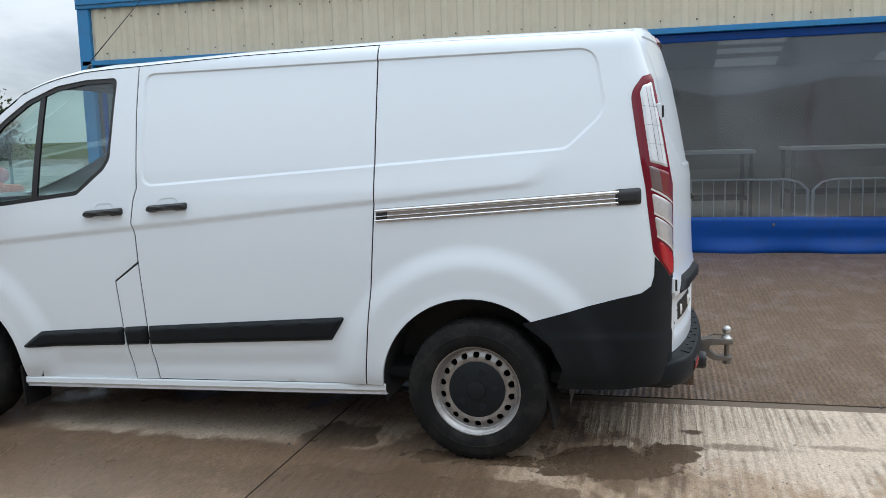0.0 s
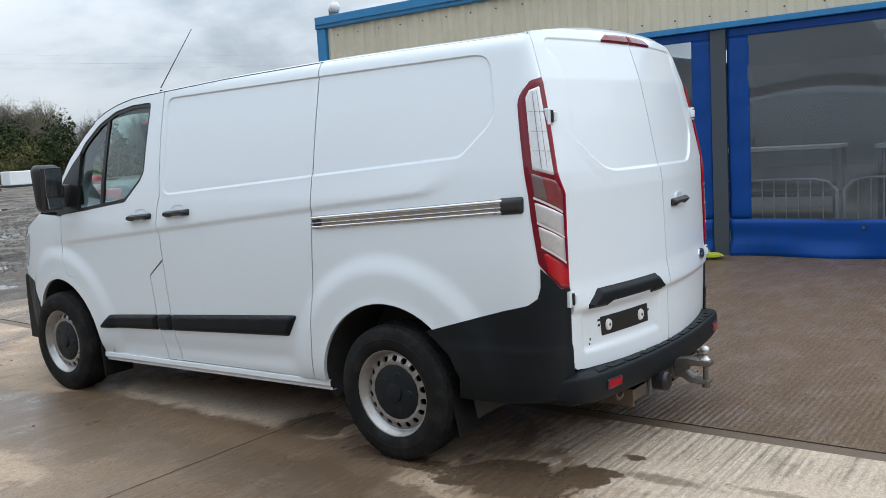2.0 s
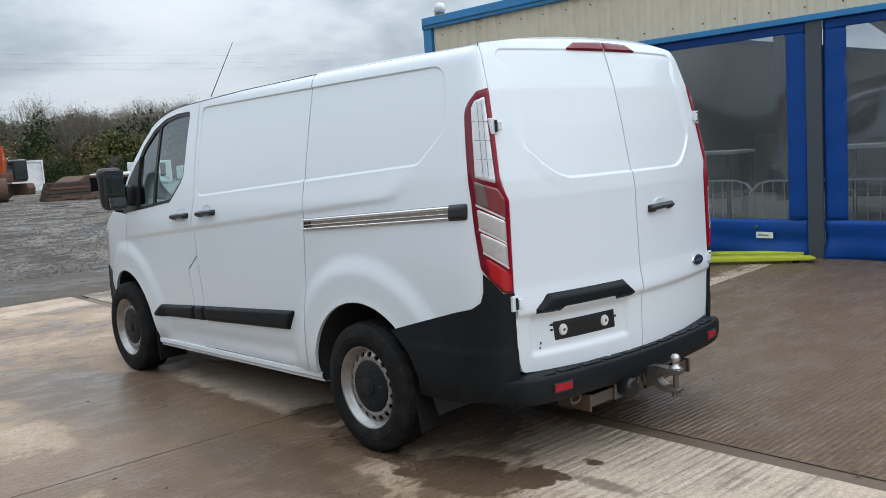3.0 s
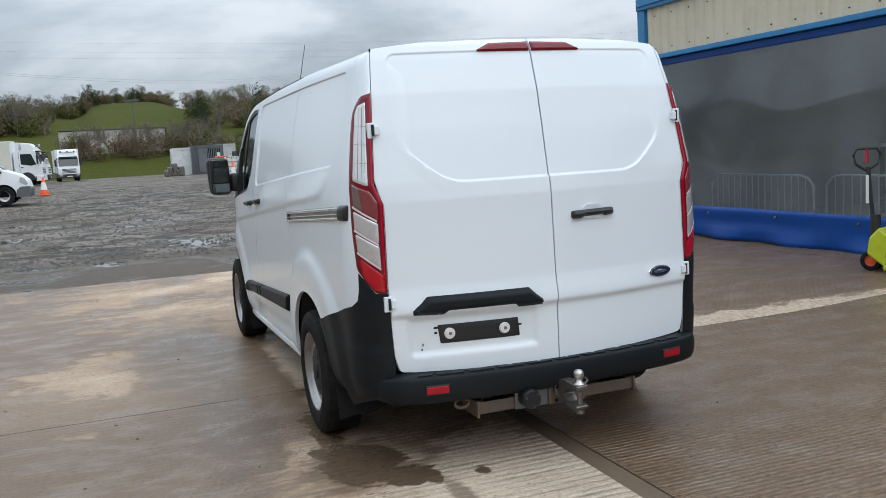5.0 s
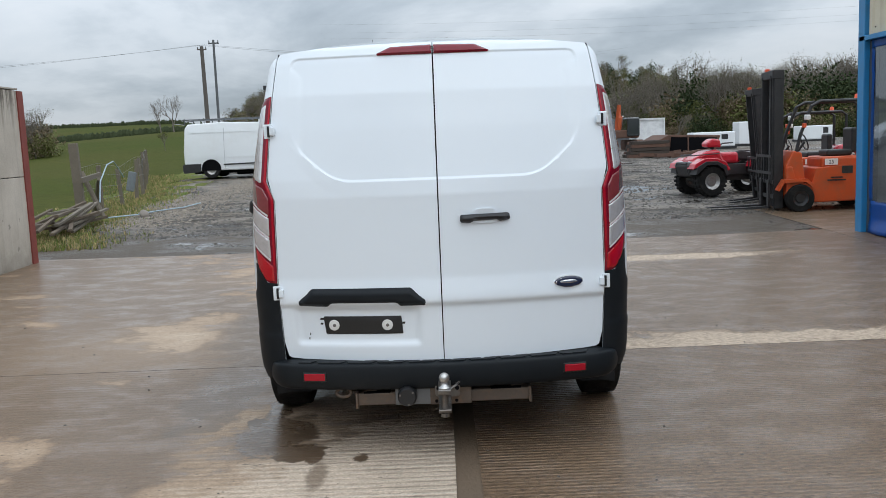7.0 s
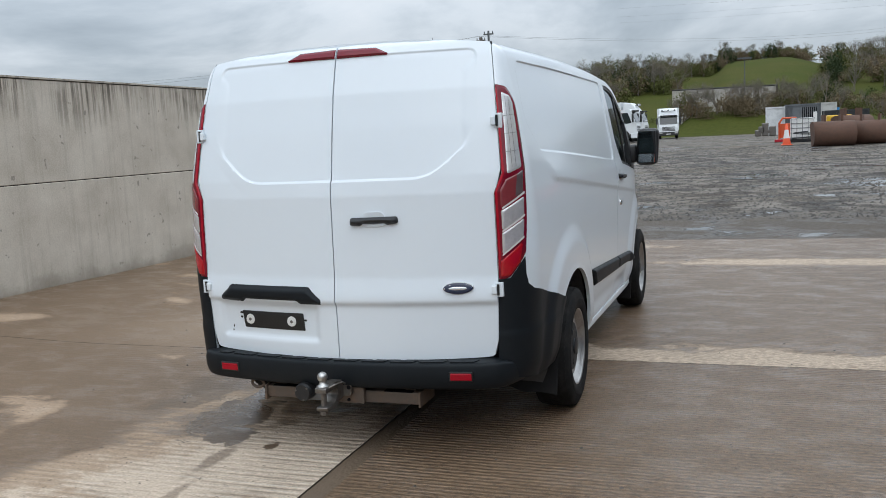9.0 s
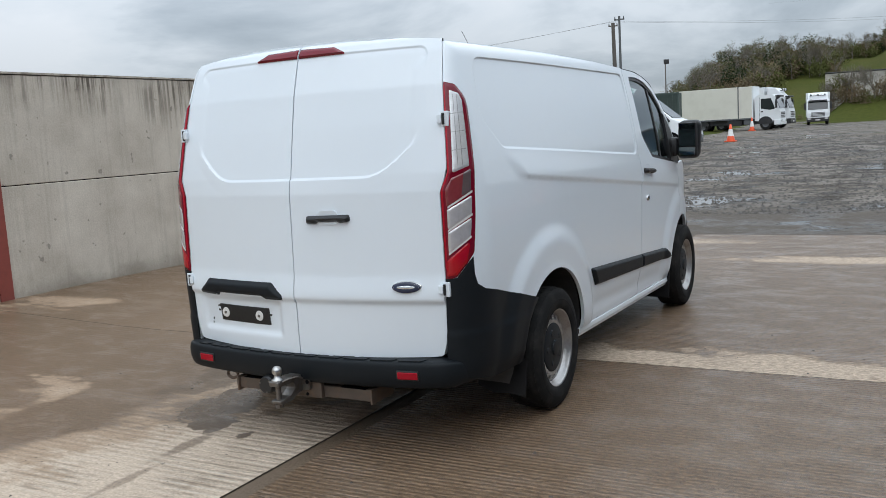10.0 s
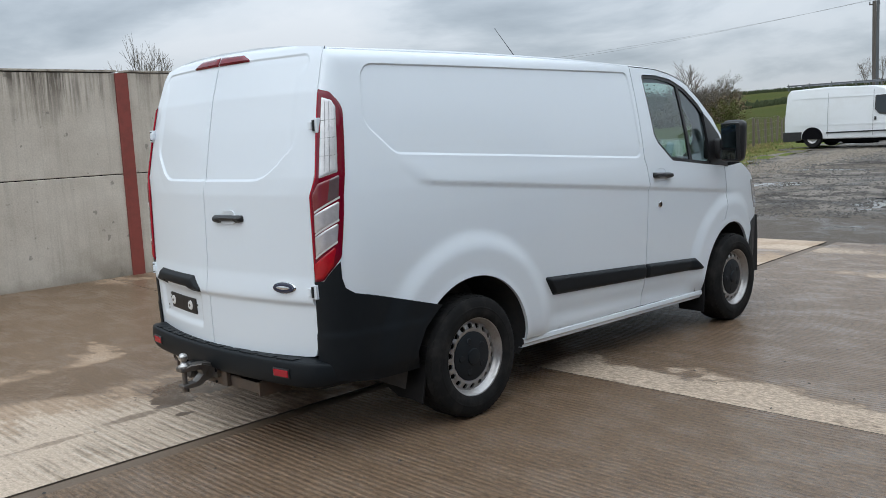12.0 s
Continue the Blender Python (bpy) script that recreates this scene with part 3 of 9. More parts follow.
def skin(name, outline, liftf, material, parent=None, res=0.02, holes=(), fold=0.018, foldv=None, label="", face=None, creases=()):
    """A pressed panel: a plane outline filled with a fine net, lifted onto a surface, its rims folded inward.
    creases: lines of the pressing that the net has to follow.
    liftf takes an N x 2 array and gives N x 3; foldv gives the way in which rims fold."""
    loops = [resample(outline, res)] + [resample(h, res) for h in holes]
    lo, hi = np.min(outline, 0), np.max(outline, 0)
    gx = np.arange(lo[0] + res / 2, hi[0], res)
    gy = np.arange(lo[1] + res / 2, hi[1], res)
    G = np.array(np.meshgrid(gx, gy)).reshape(2, -1).T
    keep = sdf(G, loops[0]) < -res * 0.45
    for h in loops[1:]:
        keep &= sdf(G, h) > res * 0.45
    for line in creases:
        a_, b_ = np.array(line[:-1], float), np.array(line[1:], float)
        for p, q in zip(a_, b_):
            e = q - p
            tt = np.clip(((G - p) @ e) / max(float(e @ e), 1e-12), 0, 1)
            keep &= np.hypot(*(G - (p + tt[:, None] * e)).T) > res * 0.3
    G = G[keep]
    pts, edges = [], []
    for lp in loops:
        s = len(pts)
        pts += lp
        edges += [(s + i, s + (i + 1) % len(lp)) for i in range(len(lp))]
    for line in creases:
        s = len(pts)
        ln = [p for p, q in zip(line[:-1], line[1:]) for p in line_steps(p, q, res)] + [tuple(line[-1])]
        pts += ln
        edges += [(s + i, s + i + 1) for i in range(len(ln) - 1)]
    pts += [tuple(g) for g in G]
    vo, _e, fo, *_ = delaunay_2d_cdt([Vector(p) for p in pts], edges, [], 0, 1e-6)
    V = np.array([tuple(v) for v in vo])
    F = np.array([f for f in fo if len(f) == 3])
    C = V[F].mean(1)
    ok = inside(C, loops[0])
    for h in loops[1:]:
        ok &= ~inside(C, h)
    F = F[ok]
    P = liftf(V)
    verts, faces = [tuple(p) for p in P], [tuple(f) for f in F]
    if fold:
        cnt = {}
        for f in faces:
            for i in range(3):
                cnt.setdefault(tuple(sorted((f[i], f[(i + 1) % 3]))), []).append((f[i], f[(i + 1) % 3]))
        fv = foldv(V) if foldv else None
        ring = {}
        for k, v in cnt.items():
            if len(v) == 1:
                a, b = v[0]
                for q in (a, b):
                    if q not in ring:
                        ring[q] = len(verts)
                        w = fv[q] if fv is not None else np.array((0, 0, -1.0))
                        verts.append(tuple(P[q] + w * fold))
                faces.append((b, a, ring[a], ring[b]))
    bm = bmesh.new()
    vs = [bm.verts.new(v) for v in verts]
    for f in faces:
        try:
            bm.faces.new([vs[i] for i in f])
        except ValueError:
            pass
    bmesh.ops.recalc_face_normals(bm, faces=bm.faces[:])
    if face is not None:
        bm.normal_update()
        if sum((f.normal * f.calc_area() for f in bm.faces), Vector()).dot(Vector(face)) < 0:
            bmesh.ops.reverse_faces(bm, faces=bm.faces[:])
    me = bpy.data.meshes.new(name)
    bm.to_mesh(me)
    bm.free()
    me.materials.append(material)
    me.polygons.foreach_set("use_smooth", [True] * len(me.polygons))
    me.set_sharp_from_angle(angle=radians(50))
    ob = new(name, me)
    ob.parent = parent
    if label:
        ob["label"] = label
    return ob


# ---- ground ----
def height(x, y):
    """The yard is level about the van, lifts a little towards wall and hall and climbs gently away."""
    x, y = np.asarray(x, float), np.asarray(y, float)
    cross = 0.036 * np.clip(np.abs(x) - 3.3, 0, 2.4) * (1 - 0.75 * sstep(2.5, 6.5, y))
    along = 0.018 * np.clip(y - 4, 0, 30)
    return cross + along


def terrain(x, y):
    """Beyond the yard: rising field on one side, a steep bank and hill ahead, wooded ridge on the other."""
    x, y = np.asarray(x, float), np.asarray(y, float)
    h = height(x, y) - 0.06
    d = np.hypot(x, y)
    az = np.degrees(np.arctan2(x, y))
    crest = np.interp(az, [-180, -60, -30, -27, -25, -23, -20.5, -18, -15, -9, 180], [1.4, 1.4, 1.5, 1.85, 2.4, 2.8, 3.15, 3.5, 3.7, 0.0, 0.0])
    field = crest * sstep(38, 130, d) - 3.0 * sstep(131, 175, d) * sstep(-9, -16, az)
    field = field + 13.5 * sstep(260, 520, d) * sstep(-12, -17, az)
    hill = 15.5 * sstep(112, 245, d) * sstep(-16, -9.5, az) * (1 - sstep(10, 27, az)) * (0.80 + 0.2 * np.cos(np.radians((az - 14) * 3)))
    far = 5.0 * sstep(260, 900, d)
    bank = 2.4 * sstep(80, 92, y) * sstep(-7, -4, x) * (1 - sstep(8, 18, x))
    drop = 0.4 * sstep(45, 85, d) * sstep(9, 14, az) * (1 - sstep(80, 100, az))
    return h - drop + np.maximum(field, hill) + far + bank


def grid_sheet(name, xs, ys, hf, material, parent=None):
    X, Y = np.meshgrid(xs, ys)
    Z = hf(X, Y)
    nx, ny = len(xs), len(ys)
    V = np.stack([X.ravel(), Y.ravel(), Z.ravel()], 1)
    F = [(j * nx + i, j * nx + i + 1, (j + 1) * nx + i + 1, (j + 1) * nx + i) for j in range(ny - 1) for i in range(nx - 1)]
    return mesh_ob(name, V, F, material, parent, smooth=True)


def spread(lo, hi, near, step, grow):
    """Steps that widen away from a middle."""
    out = [0.0]
    s = step
    while out[-1] < hi:
        out.append(out[-1] + s)
        if out[-1] > near:
            s *= grow
    neg = [0.0]
    s = step
    while neg[-1] > lo:
        neg.append(neg[-1] - s)
        if neg[-1] < -near:
            s *= grow
    return np.array(neg[:0:-1] + out)


ground = grid_sheet("ground", spread(-1500, 1500, 40, 2.0, 1.12), spread(-1500, 1800, 110, 2.0, 1.12), terrain, FIELD)
tagged(ground, "rolling green grass fields rising to a low hill", "ground", kind="structure")

ys = np.concatenate([np.arange(-40, 6, 2.0), np.arange(6, 40, 0.5), np.arange(40, 112, 2.0)])
yard = grid_sheet("yard", np.concatenate([np.arange(-40, -12, 4.0), np.arange(-12, 20, 0.5), np.arange(20, 60, 4.0)]), ys,
                  lambda X, Y: height(X, Y) - 0.010 - 5.0 * ((X < -7.1 - 0.155 * np.clip(Y - 12, 0, 60) - 0.25 * np.sin(Y * 1.7)) & (Y > 7.0)) - 5.0 * ((X > 14) & (Y > 58)) - 0.045 * (Y < 7.0), TARMAC)
tagged(yard, "broken wet grey tarmac yard with loose stone", "yard", kind="structure")

EDGE_Y, JOINT_L, JOINT_R, JOINT_X = 7.1, 0.90, 0.98, 0.05
SLABEDGE = mat("slab_edge_grit", (0.07, 0.055, 0.042), 0.85, var=0.3)


def slab(x0, x1, y0, y1, parent):
    g = 0.0045
    xs = np.linspace(x0 + g, x1 - g, max(3, int((x1 - x0) / 0.4)))
    yy = np.linspace(y0 + g, y1 - g, max(3, int((y1 - y0) / 0.4)))
    X, Y = np.meshgrid(xs, yy)
    Z = height(X, Y)
    nx, ny = len(xs), len(yy)
    V = [tuple(v) for v in np.stack([X.ravel(), Y.ravel(), Z.ravel()], 1)]
    F = [(j * nx + i, j * nx + i + 1, (j + 1) * nx + i + 1, (j + 1) * nx + i) for j in range(ny - 1) for i in range(nx - 1)]
    rim = [i for i in range(nx)] + [j * nx + nx - 1 for j in range(1, ny)] + [(ny - 1) * nx + i for i in range(nx - 2, -1, -1)] + [j * nx for j in range(ny - 2, 0, -1)]
    s = len(V)
    for r in rim:
        x, y, z = V[r]
        V.append((x, y, z - 0.2))
    n = len(rim)
    top_faces = len(F)
    F += [(rim[(i + 1) % n], rim[i], s + i, s + (i + 1) % n) for i in range(n)]
    o = mesh_ob("concrete_slab", V, F, [CONCRETE, SLABEDGE], parent, smooth=False)
    o.data.polygons.foreach_set("material_index", [0] * top_faces + [1] * n)
    return o


apron = tagged(new("pavement"), "wet brushed concrete apron laid in large slabs", "pavement", kind="structure")
for x0, x1 in ((-16.0, -10.5), (-10.5, -5.7), (-5.7, JOINT_X - 0.012), (JOINT_X + 0.095, 5.35), (5.35, 24.0)):
    for y0, y1 in ((-22.0, -16.0), (-16.0, -10.4), (-10.4, -4.75), (-4.75, JOINT_L), (JOINT_L, EDGE_Y)):
        if x0 > 0:
            y0, y1 = (JOINT_R if v == JOINT_L else v for v in (y0, y1))
        if x0 == 5.35 and y1 > 6:
            y1 = 10.6
        slab(x0, x1, y0, y1, apron)
# the worn filler between the two middle slabs
jx = [JOINT_X - 0.022, JOINT_X + 0.02, JOINT_X + 0.06, JOINT_X + 0.105]
jy = np.arange(-22, EDGE_Y, 0.4)
grid_sheet("joint_filler", jx, jy, lambda X, Y: height(X, Y) - 0.006 - 0.003 * (X < JOINT_X), mat("joint_mortar", (0.135, 0.095, 0.062), 0.62, var=0.3, scale=6, bump=0.5, dist=0.006), apron)
bm = bmesh.new()
box(bm, -16, 24, -22, EDGE_Y - 0.02, -0.3, -0.014)
part("joint_bed", bm, mat("joint_shadow_grit", (0.06, 0.048, 0.036), 0.9, var=0.4, scale=8), apron)


# ---- concrete panel wall ----
WALL_X = -5.6
wall = tagged(new("wall_west"), "rain-streaked grey concrete panel yard wall", "wall", kind="structure")
POSTS = [6.80, 1.25, -4.30, -9.85, -15.4, -20.95]
rng = random.Random(4)
for a, b in zip(POSTS[:-1], POSTS[1:]):
    for z0, z1 in ((-0.15, 1.2545), (1.2635, 2.41)):
        dz = 0.0 if z0 < 0 else rng.uniform(-0.012, 0.012)
        bm = bx(WALL_X - 0.16, WALL_X, b + 0.05, a - 0.05, z0, z1 + dz, bev=0.008)
        part("concrete_panel", bm, PANEL, wall)
    # added dark strip behind the joint: closes the view through, stands for shade
    part("joint_shade_strip", bx(WALL_X - 0.13, WALL_X - 0.02, b + 0.05, a - 0.05, 1.235, 1.280), DARKGAP, wall)
    bm = bx(WALL_X - 0.17, WALL_X + 0.012, b + 0.05, a - 0.05, 2.412, 2.436, bev=0.004)
    part("coping_strip", bm, mat("stained_coping", (0.40, 0.365, 0.31), 0.85, var=0.3, scale=5, dirt=(0.10, 0.08, 0.06), dirt_amt=0.8), wall)
for y in POSTS:
    bm = bmesh.new()
    box(bm, WALL_X - 0.03, WALL_X + 0.018, y - 0.075, y + 0.075, -0.2, 2.40)
    box(bm, WALL_X - 0.16, WALL_X - 0.03, y - 0.008, y + 0.008, -0.2, 2.40)
    box(bm, WALL_X - 0.185, WALL_X - 0.16, y - 0.075, y + 0.075, -0.2, 2.40)
    part("steel_post", bm, REDSTEEL, wall, "red oxide painted steel post")

# ---- hall with curtain doors ----
BX, BY = 5.7, 6.75
hall = tagged(new("hall_building"), "cream clad hall with blue trims and blue curtain doors", "building", kind="structure")


def cladding(name, a, b, z0, z1, plane, out, material, parent):
    """Trapezoid sheet from a to b along y (plane x) or along x (plane y)."""
    pitch, rib = 0.20, 0.022
    prof = []
    u = a
    while u < b:
        for du, h in ((0, 0), (0.075, 0), (0.10, rib), (0.165, rib), (0.19, 0)):
            if u + du <= b:
                prof.append((u + du, h))
        u += pitch
    V, F = [], []
    for u, h in prof:
        for z in (z0, z1):
            V.append((plane + out * h, u, z) if name == "wall_cladding" else (u, plane + out * h, z))
    for i in range(len(prof) - 1):
        F.append((2 * i, 2 * i + 1, 2 * i + 3, 2 * i + 2))
    return mesh_ob("wall_cladding", V, F, material, parent)


cladding("wall_cladding", -22.0, BY - 0.04, 2.66, 3.36, BX, -1, CREAM, hall)
cladding("end", BX + 0.04, 26.0, 0.15, 3.36, BY, 1, CREAM, hall)
part("inner_wall", bx(BX + 0.03, BX + 0.13, -22, BY - 0.05, 2.62, 3.38), HALL, hall)
part("inner_end_wall", bx(BX + 0.05, 26, BY - 0.12, BY - 0.03, 0.0, 3.38), HALL, hall)
part("back_wall", bx(25.9, 26.05, -22, BY, -0.1, 5.8), HALL, hall)
part("side_wall", bx(BX, 26, -22.1, -21.95, -0.1, 5.8), HALL, hall)
part("hall_floor", bx(BX + 0.05, 26, -22, BY - 0.1, -0.1, 0.16), HALLFLOOR, hall)
# roof with skylights
bm = bmesh.new()
RIDGE = 15.8
sky_y = [(-20, -18.2), (-15.2, -13.4), (-10.4, -8.6), (-5.6, -3.8), (-0.8, 1.0), (3.6, 5.4)]
cuts = [-22.0] + [v for p in sky_y for v in p] + [BY + 0.05]
for i in range(0, len(cuts), 2):
    for xa, za, xb, zb in ((BX - 0.1, 3.40, RIDGE, 5.7),):
        q = [bm.verts.new(v) for v in ((xa, cuts[i], za), (xb, cuts[i], zb), (xb, cuts[i + 1], zb), (xa, cuts[i + 1], za))]
        bm.faces.new(q)
for a, b in sky_y:
    for xa, xb in ((BX - 0.1, 8.2), (13.2, RIDGE)):
        za, zb = (3.40 + (x - BX + 0.1) * 2.3 / (RIDGE - BX + 0.1) for x in (xa, xb))
        bm.faces.new([bm.verts.new(v) for v in ((xa, a, za), (xb, a, zb), (xb, b, zb), (xa, b, za))])
FX = [RIDGE, 22.4, 23.5, 23.9, 24.4, 24.9, 25.8, 26.2]
FY = [-22.0, -9.1, -7.2, -4.3, -2.4, 0.5, 2.4, BY + 0.05]
far_z = lambda x: 5.7 - (x - RIDGE) * 2.3 / (26.2 - RIDGE)
far_panes = []
for i in range(7):
    for j in range(7):
        q = [(FX[i], FY[j], far_z(FX[i])), (FX[i + 1], FY[j], far_z(FX[i + 1])), (FX[i + 1], FY[j + 1], far_z(FX[i + 1])), (FX[i], FY[j + 1], far_z(FX[i]))]
        if i in (1, 3, 5) and j in (1, 3, 5):
            far_panes.append(q)
        else:
            bm.faces.new([bm.verts.new(v) for v in q])
part("hall_roof", bm, mat("grey_roof_sheet", (0.16, 0.17, 0.18), 0.6), hall)
SKYL = glass("skylight_sheet", (0.66, 0.63, 0.54), 0.9, 0.3, haze=0.2)
for a, b in sky_y:
    za, zb = (3.40 + (x - BX + 0.1) * 2.3 / (RIDGE - BX + 0.1) for x in (8.2, 13.2))
    o = mesh_ob("skylight", [(8.2, a, za), (13.2, a, zb), (13.2, b, zb), (8.2, b, za)], [(0, 1, 2, 3)], SKYL, hall)
    o.visible_shadow = False
for q in far_panes:
    mesh_ob("skylight", q, [(0, 1, 2, 3)], SKYL, hall).visible_shadow = False
# fascia, gutter and corner trims
part("fascia_trim", bx(BX - 0.075, BX + 0.05, -22, BY + 0.06, 3.34, 3.52, bev=0.012), BLUETRIM, hall)
part("fascia_return", bx(BX + 0.05, 26, BY - 0.02, BY + 0.075, 3.34, 3.52, bev=0.012), BLUETRIM, hall)
part("drip_trim", bx(BX - 0.06, BX + 0.06, -22, BY + 0.02, 2.60, 2.665, bev=0.006), BLUETRIM, hall)
part("corner_trim", bx(BX - 0.06, BX + 0.12, BY - 0.13, BY + 0.05, 0.05, 3.34, bev=0.01), BLUETRIM, hall)
# dark strip added to stand for the shaded gap beside the corner trim
part("corner_shade_strip", bx(BX + 0.01, BX + 0.12, BY - 0.20, BY - 0.13, 0.05, 2.60, bev=0.006), DKSTEEL, hall)
# fixing bolts on the cladding
bm = bmesh.new()
for k in range(26):
    y = BY - 0.35 - k * 0.40
    for z in (2.75, 3.22):
        cyl(bm, (BX - 0.020, y, z), (BX - 0.033, y, z), 0.011, 0.008, 6)
part("cladding_bolts", bm, mat("dark_bolt_heads", (0.1, 0.08, 0.06), 0.6), hall)
# steel posts between the doors
for y in (0.72, -5.35, -11.4):
    bm = bmesh.new()
    box(bm, BX - 0.02, BX + 0.01, y - 0.085, y + 0.085, 0.08, 2.6, bev=0.004)
    box(bm, BX + 0.01, BX + 0.16, y - 0.01, y + 0.01, 0.08, 2.6)
    part("door_post", bm, DKSTEEL, hall, "dark painted steel column")


def curtain_door(y0, y1, seed, far_w=0.24):
    """A pvc curtain: blue frame sheet round a clear window, with a loose skirt at the foot."""
    c = thing("curtain_door", None, "blue pvc curtain door with a large clear window sheet", "curtain door", "curtain doors of the hall")
    r = random.Random(seed)
    x = BX + 0.03

    def sheet(name, ya, yb, za, zb, m, amp, freq, foot=0.0, folds=0.0):
        ny, nz = max(8, int((yb - ya) / 0.05)), max(6, int((zb - za) / 0.05))
        ph = r.uniform(0, 6)
        V, F = [], []
        for j in range(nz + 1):
            for i in range(ny + 1):
                yy, zz = ya + (yb - ya) * i / ny, za + (zb - za) * j / nz
                w = amp * (math.sin(yy * freq + ph) + 0.6 * math.sin(yy * freq * 2.3 + zz * 3.1 + ph) + 0.5 * math.sin(zz * freq * 0.7 + yy * 2))
                w += folds * math.sin(zz * 27 + 0.9 * math.sin(yy * 0.8 + ph)) * (0.6 + 0.4 * math.sin(yy * 1.7))
                fo = foot * max(0.0, 1 - (zz - za) / 0.16) * (0.5 + 0.5 * math.sin(yy * 5.1 + ph))
                V.append((x - 0.02 + w - fo, yy, zz))
        for j in range(nz):
            for i in range(ny):
                a = j * (ny + 1) + i
                F.append((a + ny + 1, a + ny + 2, a + 1, a))
        o = mesh_ob(name, V, F, m, c, smooth=True)
        md = o.modifiers.new("thickness", "SOLIDIFY")
        md.thickness = 0.004
        return o
    sheet("skirt", y0, y1, 0.075, 0.50, BLUEPVC, 0.006, 3.0, 0.07, 0.012)
    sheet("head_sheet", y0, y1, 2.50, 2.60, BLUEPVC, 0.003, 2.0)
    sheet("side_sheet", y0, y0 + 0.22, 0.50, 2.50, BLUEPVC, 0.006, 22.0)
    sheet("side_sheet", y1 - far_w, y1, 0.50, 2.50, BLUEPVC, 0.006, 22.0)
    w = sheet("clear_window", y0 + 0.20, y1 - far_w + 0.02, 0.485, 2.515, CURTAIN, 0.004, 1.1)
    w.modifiers.clear()
    w["label"] = "clear scratched pvc window sheet"
    w.location.x = 0.012
    bm = bmesh.new()
    for k in range(int((y1 - y0) / 1.3)):
        yk = y0 + 0.6 + k * 1.3
        cyl(bm, (x - 0.03, yk, 0.41), (x - 0.045, yk, 0.41), 0.018, 0.014, 10)
    part("eyelets", bm, GALV, c)
    return c


curtain_door(0.81, BY - 0.20, 3, 0.06)
curtain_door(-5.26, 0.63, 5)
curtain_door(-11.3, -5.44, 7)
part("door_panel_far", bx(BX + 0.02, BX + 0.06, -22, -11.5, 0.1, 2.6), BLUEPVC, hall)


# ---- white panel van: body surfaces ----
# The van's own axes: x to its right, y ahead from the rear axle, z up from the ground.
ZP = np.array([0.20, 0.28, 0.36, 0.46, 0.60, 0.80, 1.00, 1.15, 1.28, 1.40, 1.50, 1.60, 1.70, 1.80, 1.87, 1.91, 1.94, 1.965, 1.985])
XP = np.array([0.885, 0.930, 0.950, 0.961, 0.968, 0.975, 0.979, 0.978, 0.972, 0.958, 0.942, 0.924, 0.905, 0.884, 0.869, 0.861, 0.850, 0.830, 0.790])
ZD = np.linspace(0.2, 1.985, 700)
XD = np.interp(ZD, ZP, XP)
ker = np.hanning(19)
XD = np.convolve(np.pad(XD, 9, mode="edge"), ker / ker.sum(), "valid")

RECESS = rounded([(1.700, 1.885), (1.708, 1.316), (-0.427, 1.452), (-0.605, 1.615), (-0.555, 1.905)], [0.06, 0.07, 0.09, 0.12, 0.10], 8)


def crease_z(y):
    return 1.243 - (y - 0.45) * 0.0925


def lip_z(y):
    return 1.425 - y * 0.0612


def half_width(y, z):
    w = np.interp(z, ZD, XD)
    w = w - 0.040 * sstep(0.5, -0.75, y) ** 1.3 * (0.6 + 0.4 * sstep(0.9, 1.5, z))
    f = np.clip((y - 2.3) / 1.45, 0, 1.2)
    w = w - 0.20 * f ** 2.6 - 0.03 * f * sstep(1.1, 1.7, z)
    return w


def side_detail(y, z):
    P = np.stack([y, z], 1)
    d = np.zeros(len(y))
    # pressed panel
    d -= 0.0085 * np.clip(-sdf(P, RECESS) / 0.008, 0, 1)
    # shoulder that swells down to the crease and is cut under it
    zc, zl = crease_z(y), lip_z(y)
    ramp_ = sstep(0.0, 1.0, (zl - z) / np.maximum(zl - zc, 0.02))
    sh = np.where(z > zc, ramp_, 1 - np.clip((zc - z) / 0.024, 0, 1))
    end = sstep(-0.35, -0.20, y + (z - 1.30) * 0.95)
    d += 0.0095 * sh * end * (1 - sstep(2.7, 3.2, y))
    # wheel arch flares
    for cy_, r0, r1, amp in ((0.02, 0.575, 0.70, 0.026), (2.933, 0.555, 0.68, 0.022)):
        rho = np.hypot(y - cy_, (z - 0.335) * 1.0)
        d += amp * (1 - sstep(r0, r1, rho)) * sstep(0.22, 0.42, z)
        d += 0.004 * np.exp(-((rho - 0.445) / 0.018) ** 2)
    # hollow along the lower doors
    door = sstep(0.62, 0.78, y) * (1 - sstep(2.25, 2.45, y))
    d -= 0.010 * door * np.exp(-((z - (0.44 - (y - 0.6) * 0.045)) / 0.055) ** 2)
    return d


SIDE_CREASES = [inset(RECESS, q) for q in (-0.004, 0.0, 0.008, 0.0125)]
SIDE_CREASES += [[(v, crease_z(v) + q) for v in np.linspace(-0.22, 2.7, 30)] for q in (0.010, 0.0, -0.024, -0.034)]

Y0, SPAN = -0.66, 0.27
ZR = [0.30, 0.485, 0.86, 1.28, 1.365, 1.60, 1.77, 1.90, 1.99, 2.03]
XR = [0.785, 0.788, 0.803, 0.796, 0.830, 0.810, 0.794, 0.778, 0.764, 0.755]
ZE = [0.30, 0.485, 0.86, 1.28, 1.37, 1.60, 1.77, 1.93, 1.99, 2.03]
YE = [-0.880, -0.880, -0.889, -0.884, -0.868, -0.828, -0.793, -0.742, -0.715, -0.70]


def rear_x(z):
    return np.interp(z, ZR, XR)


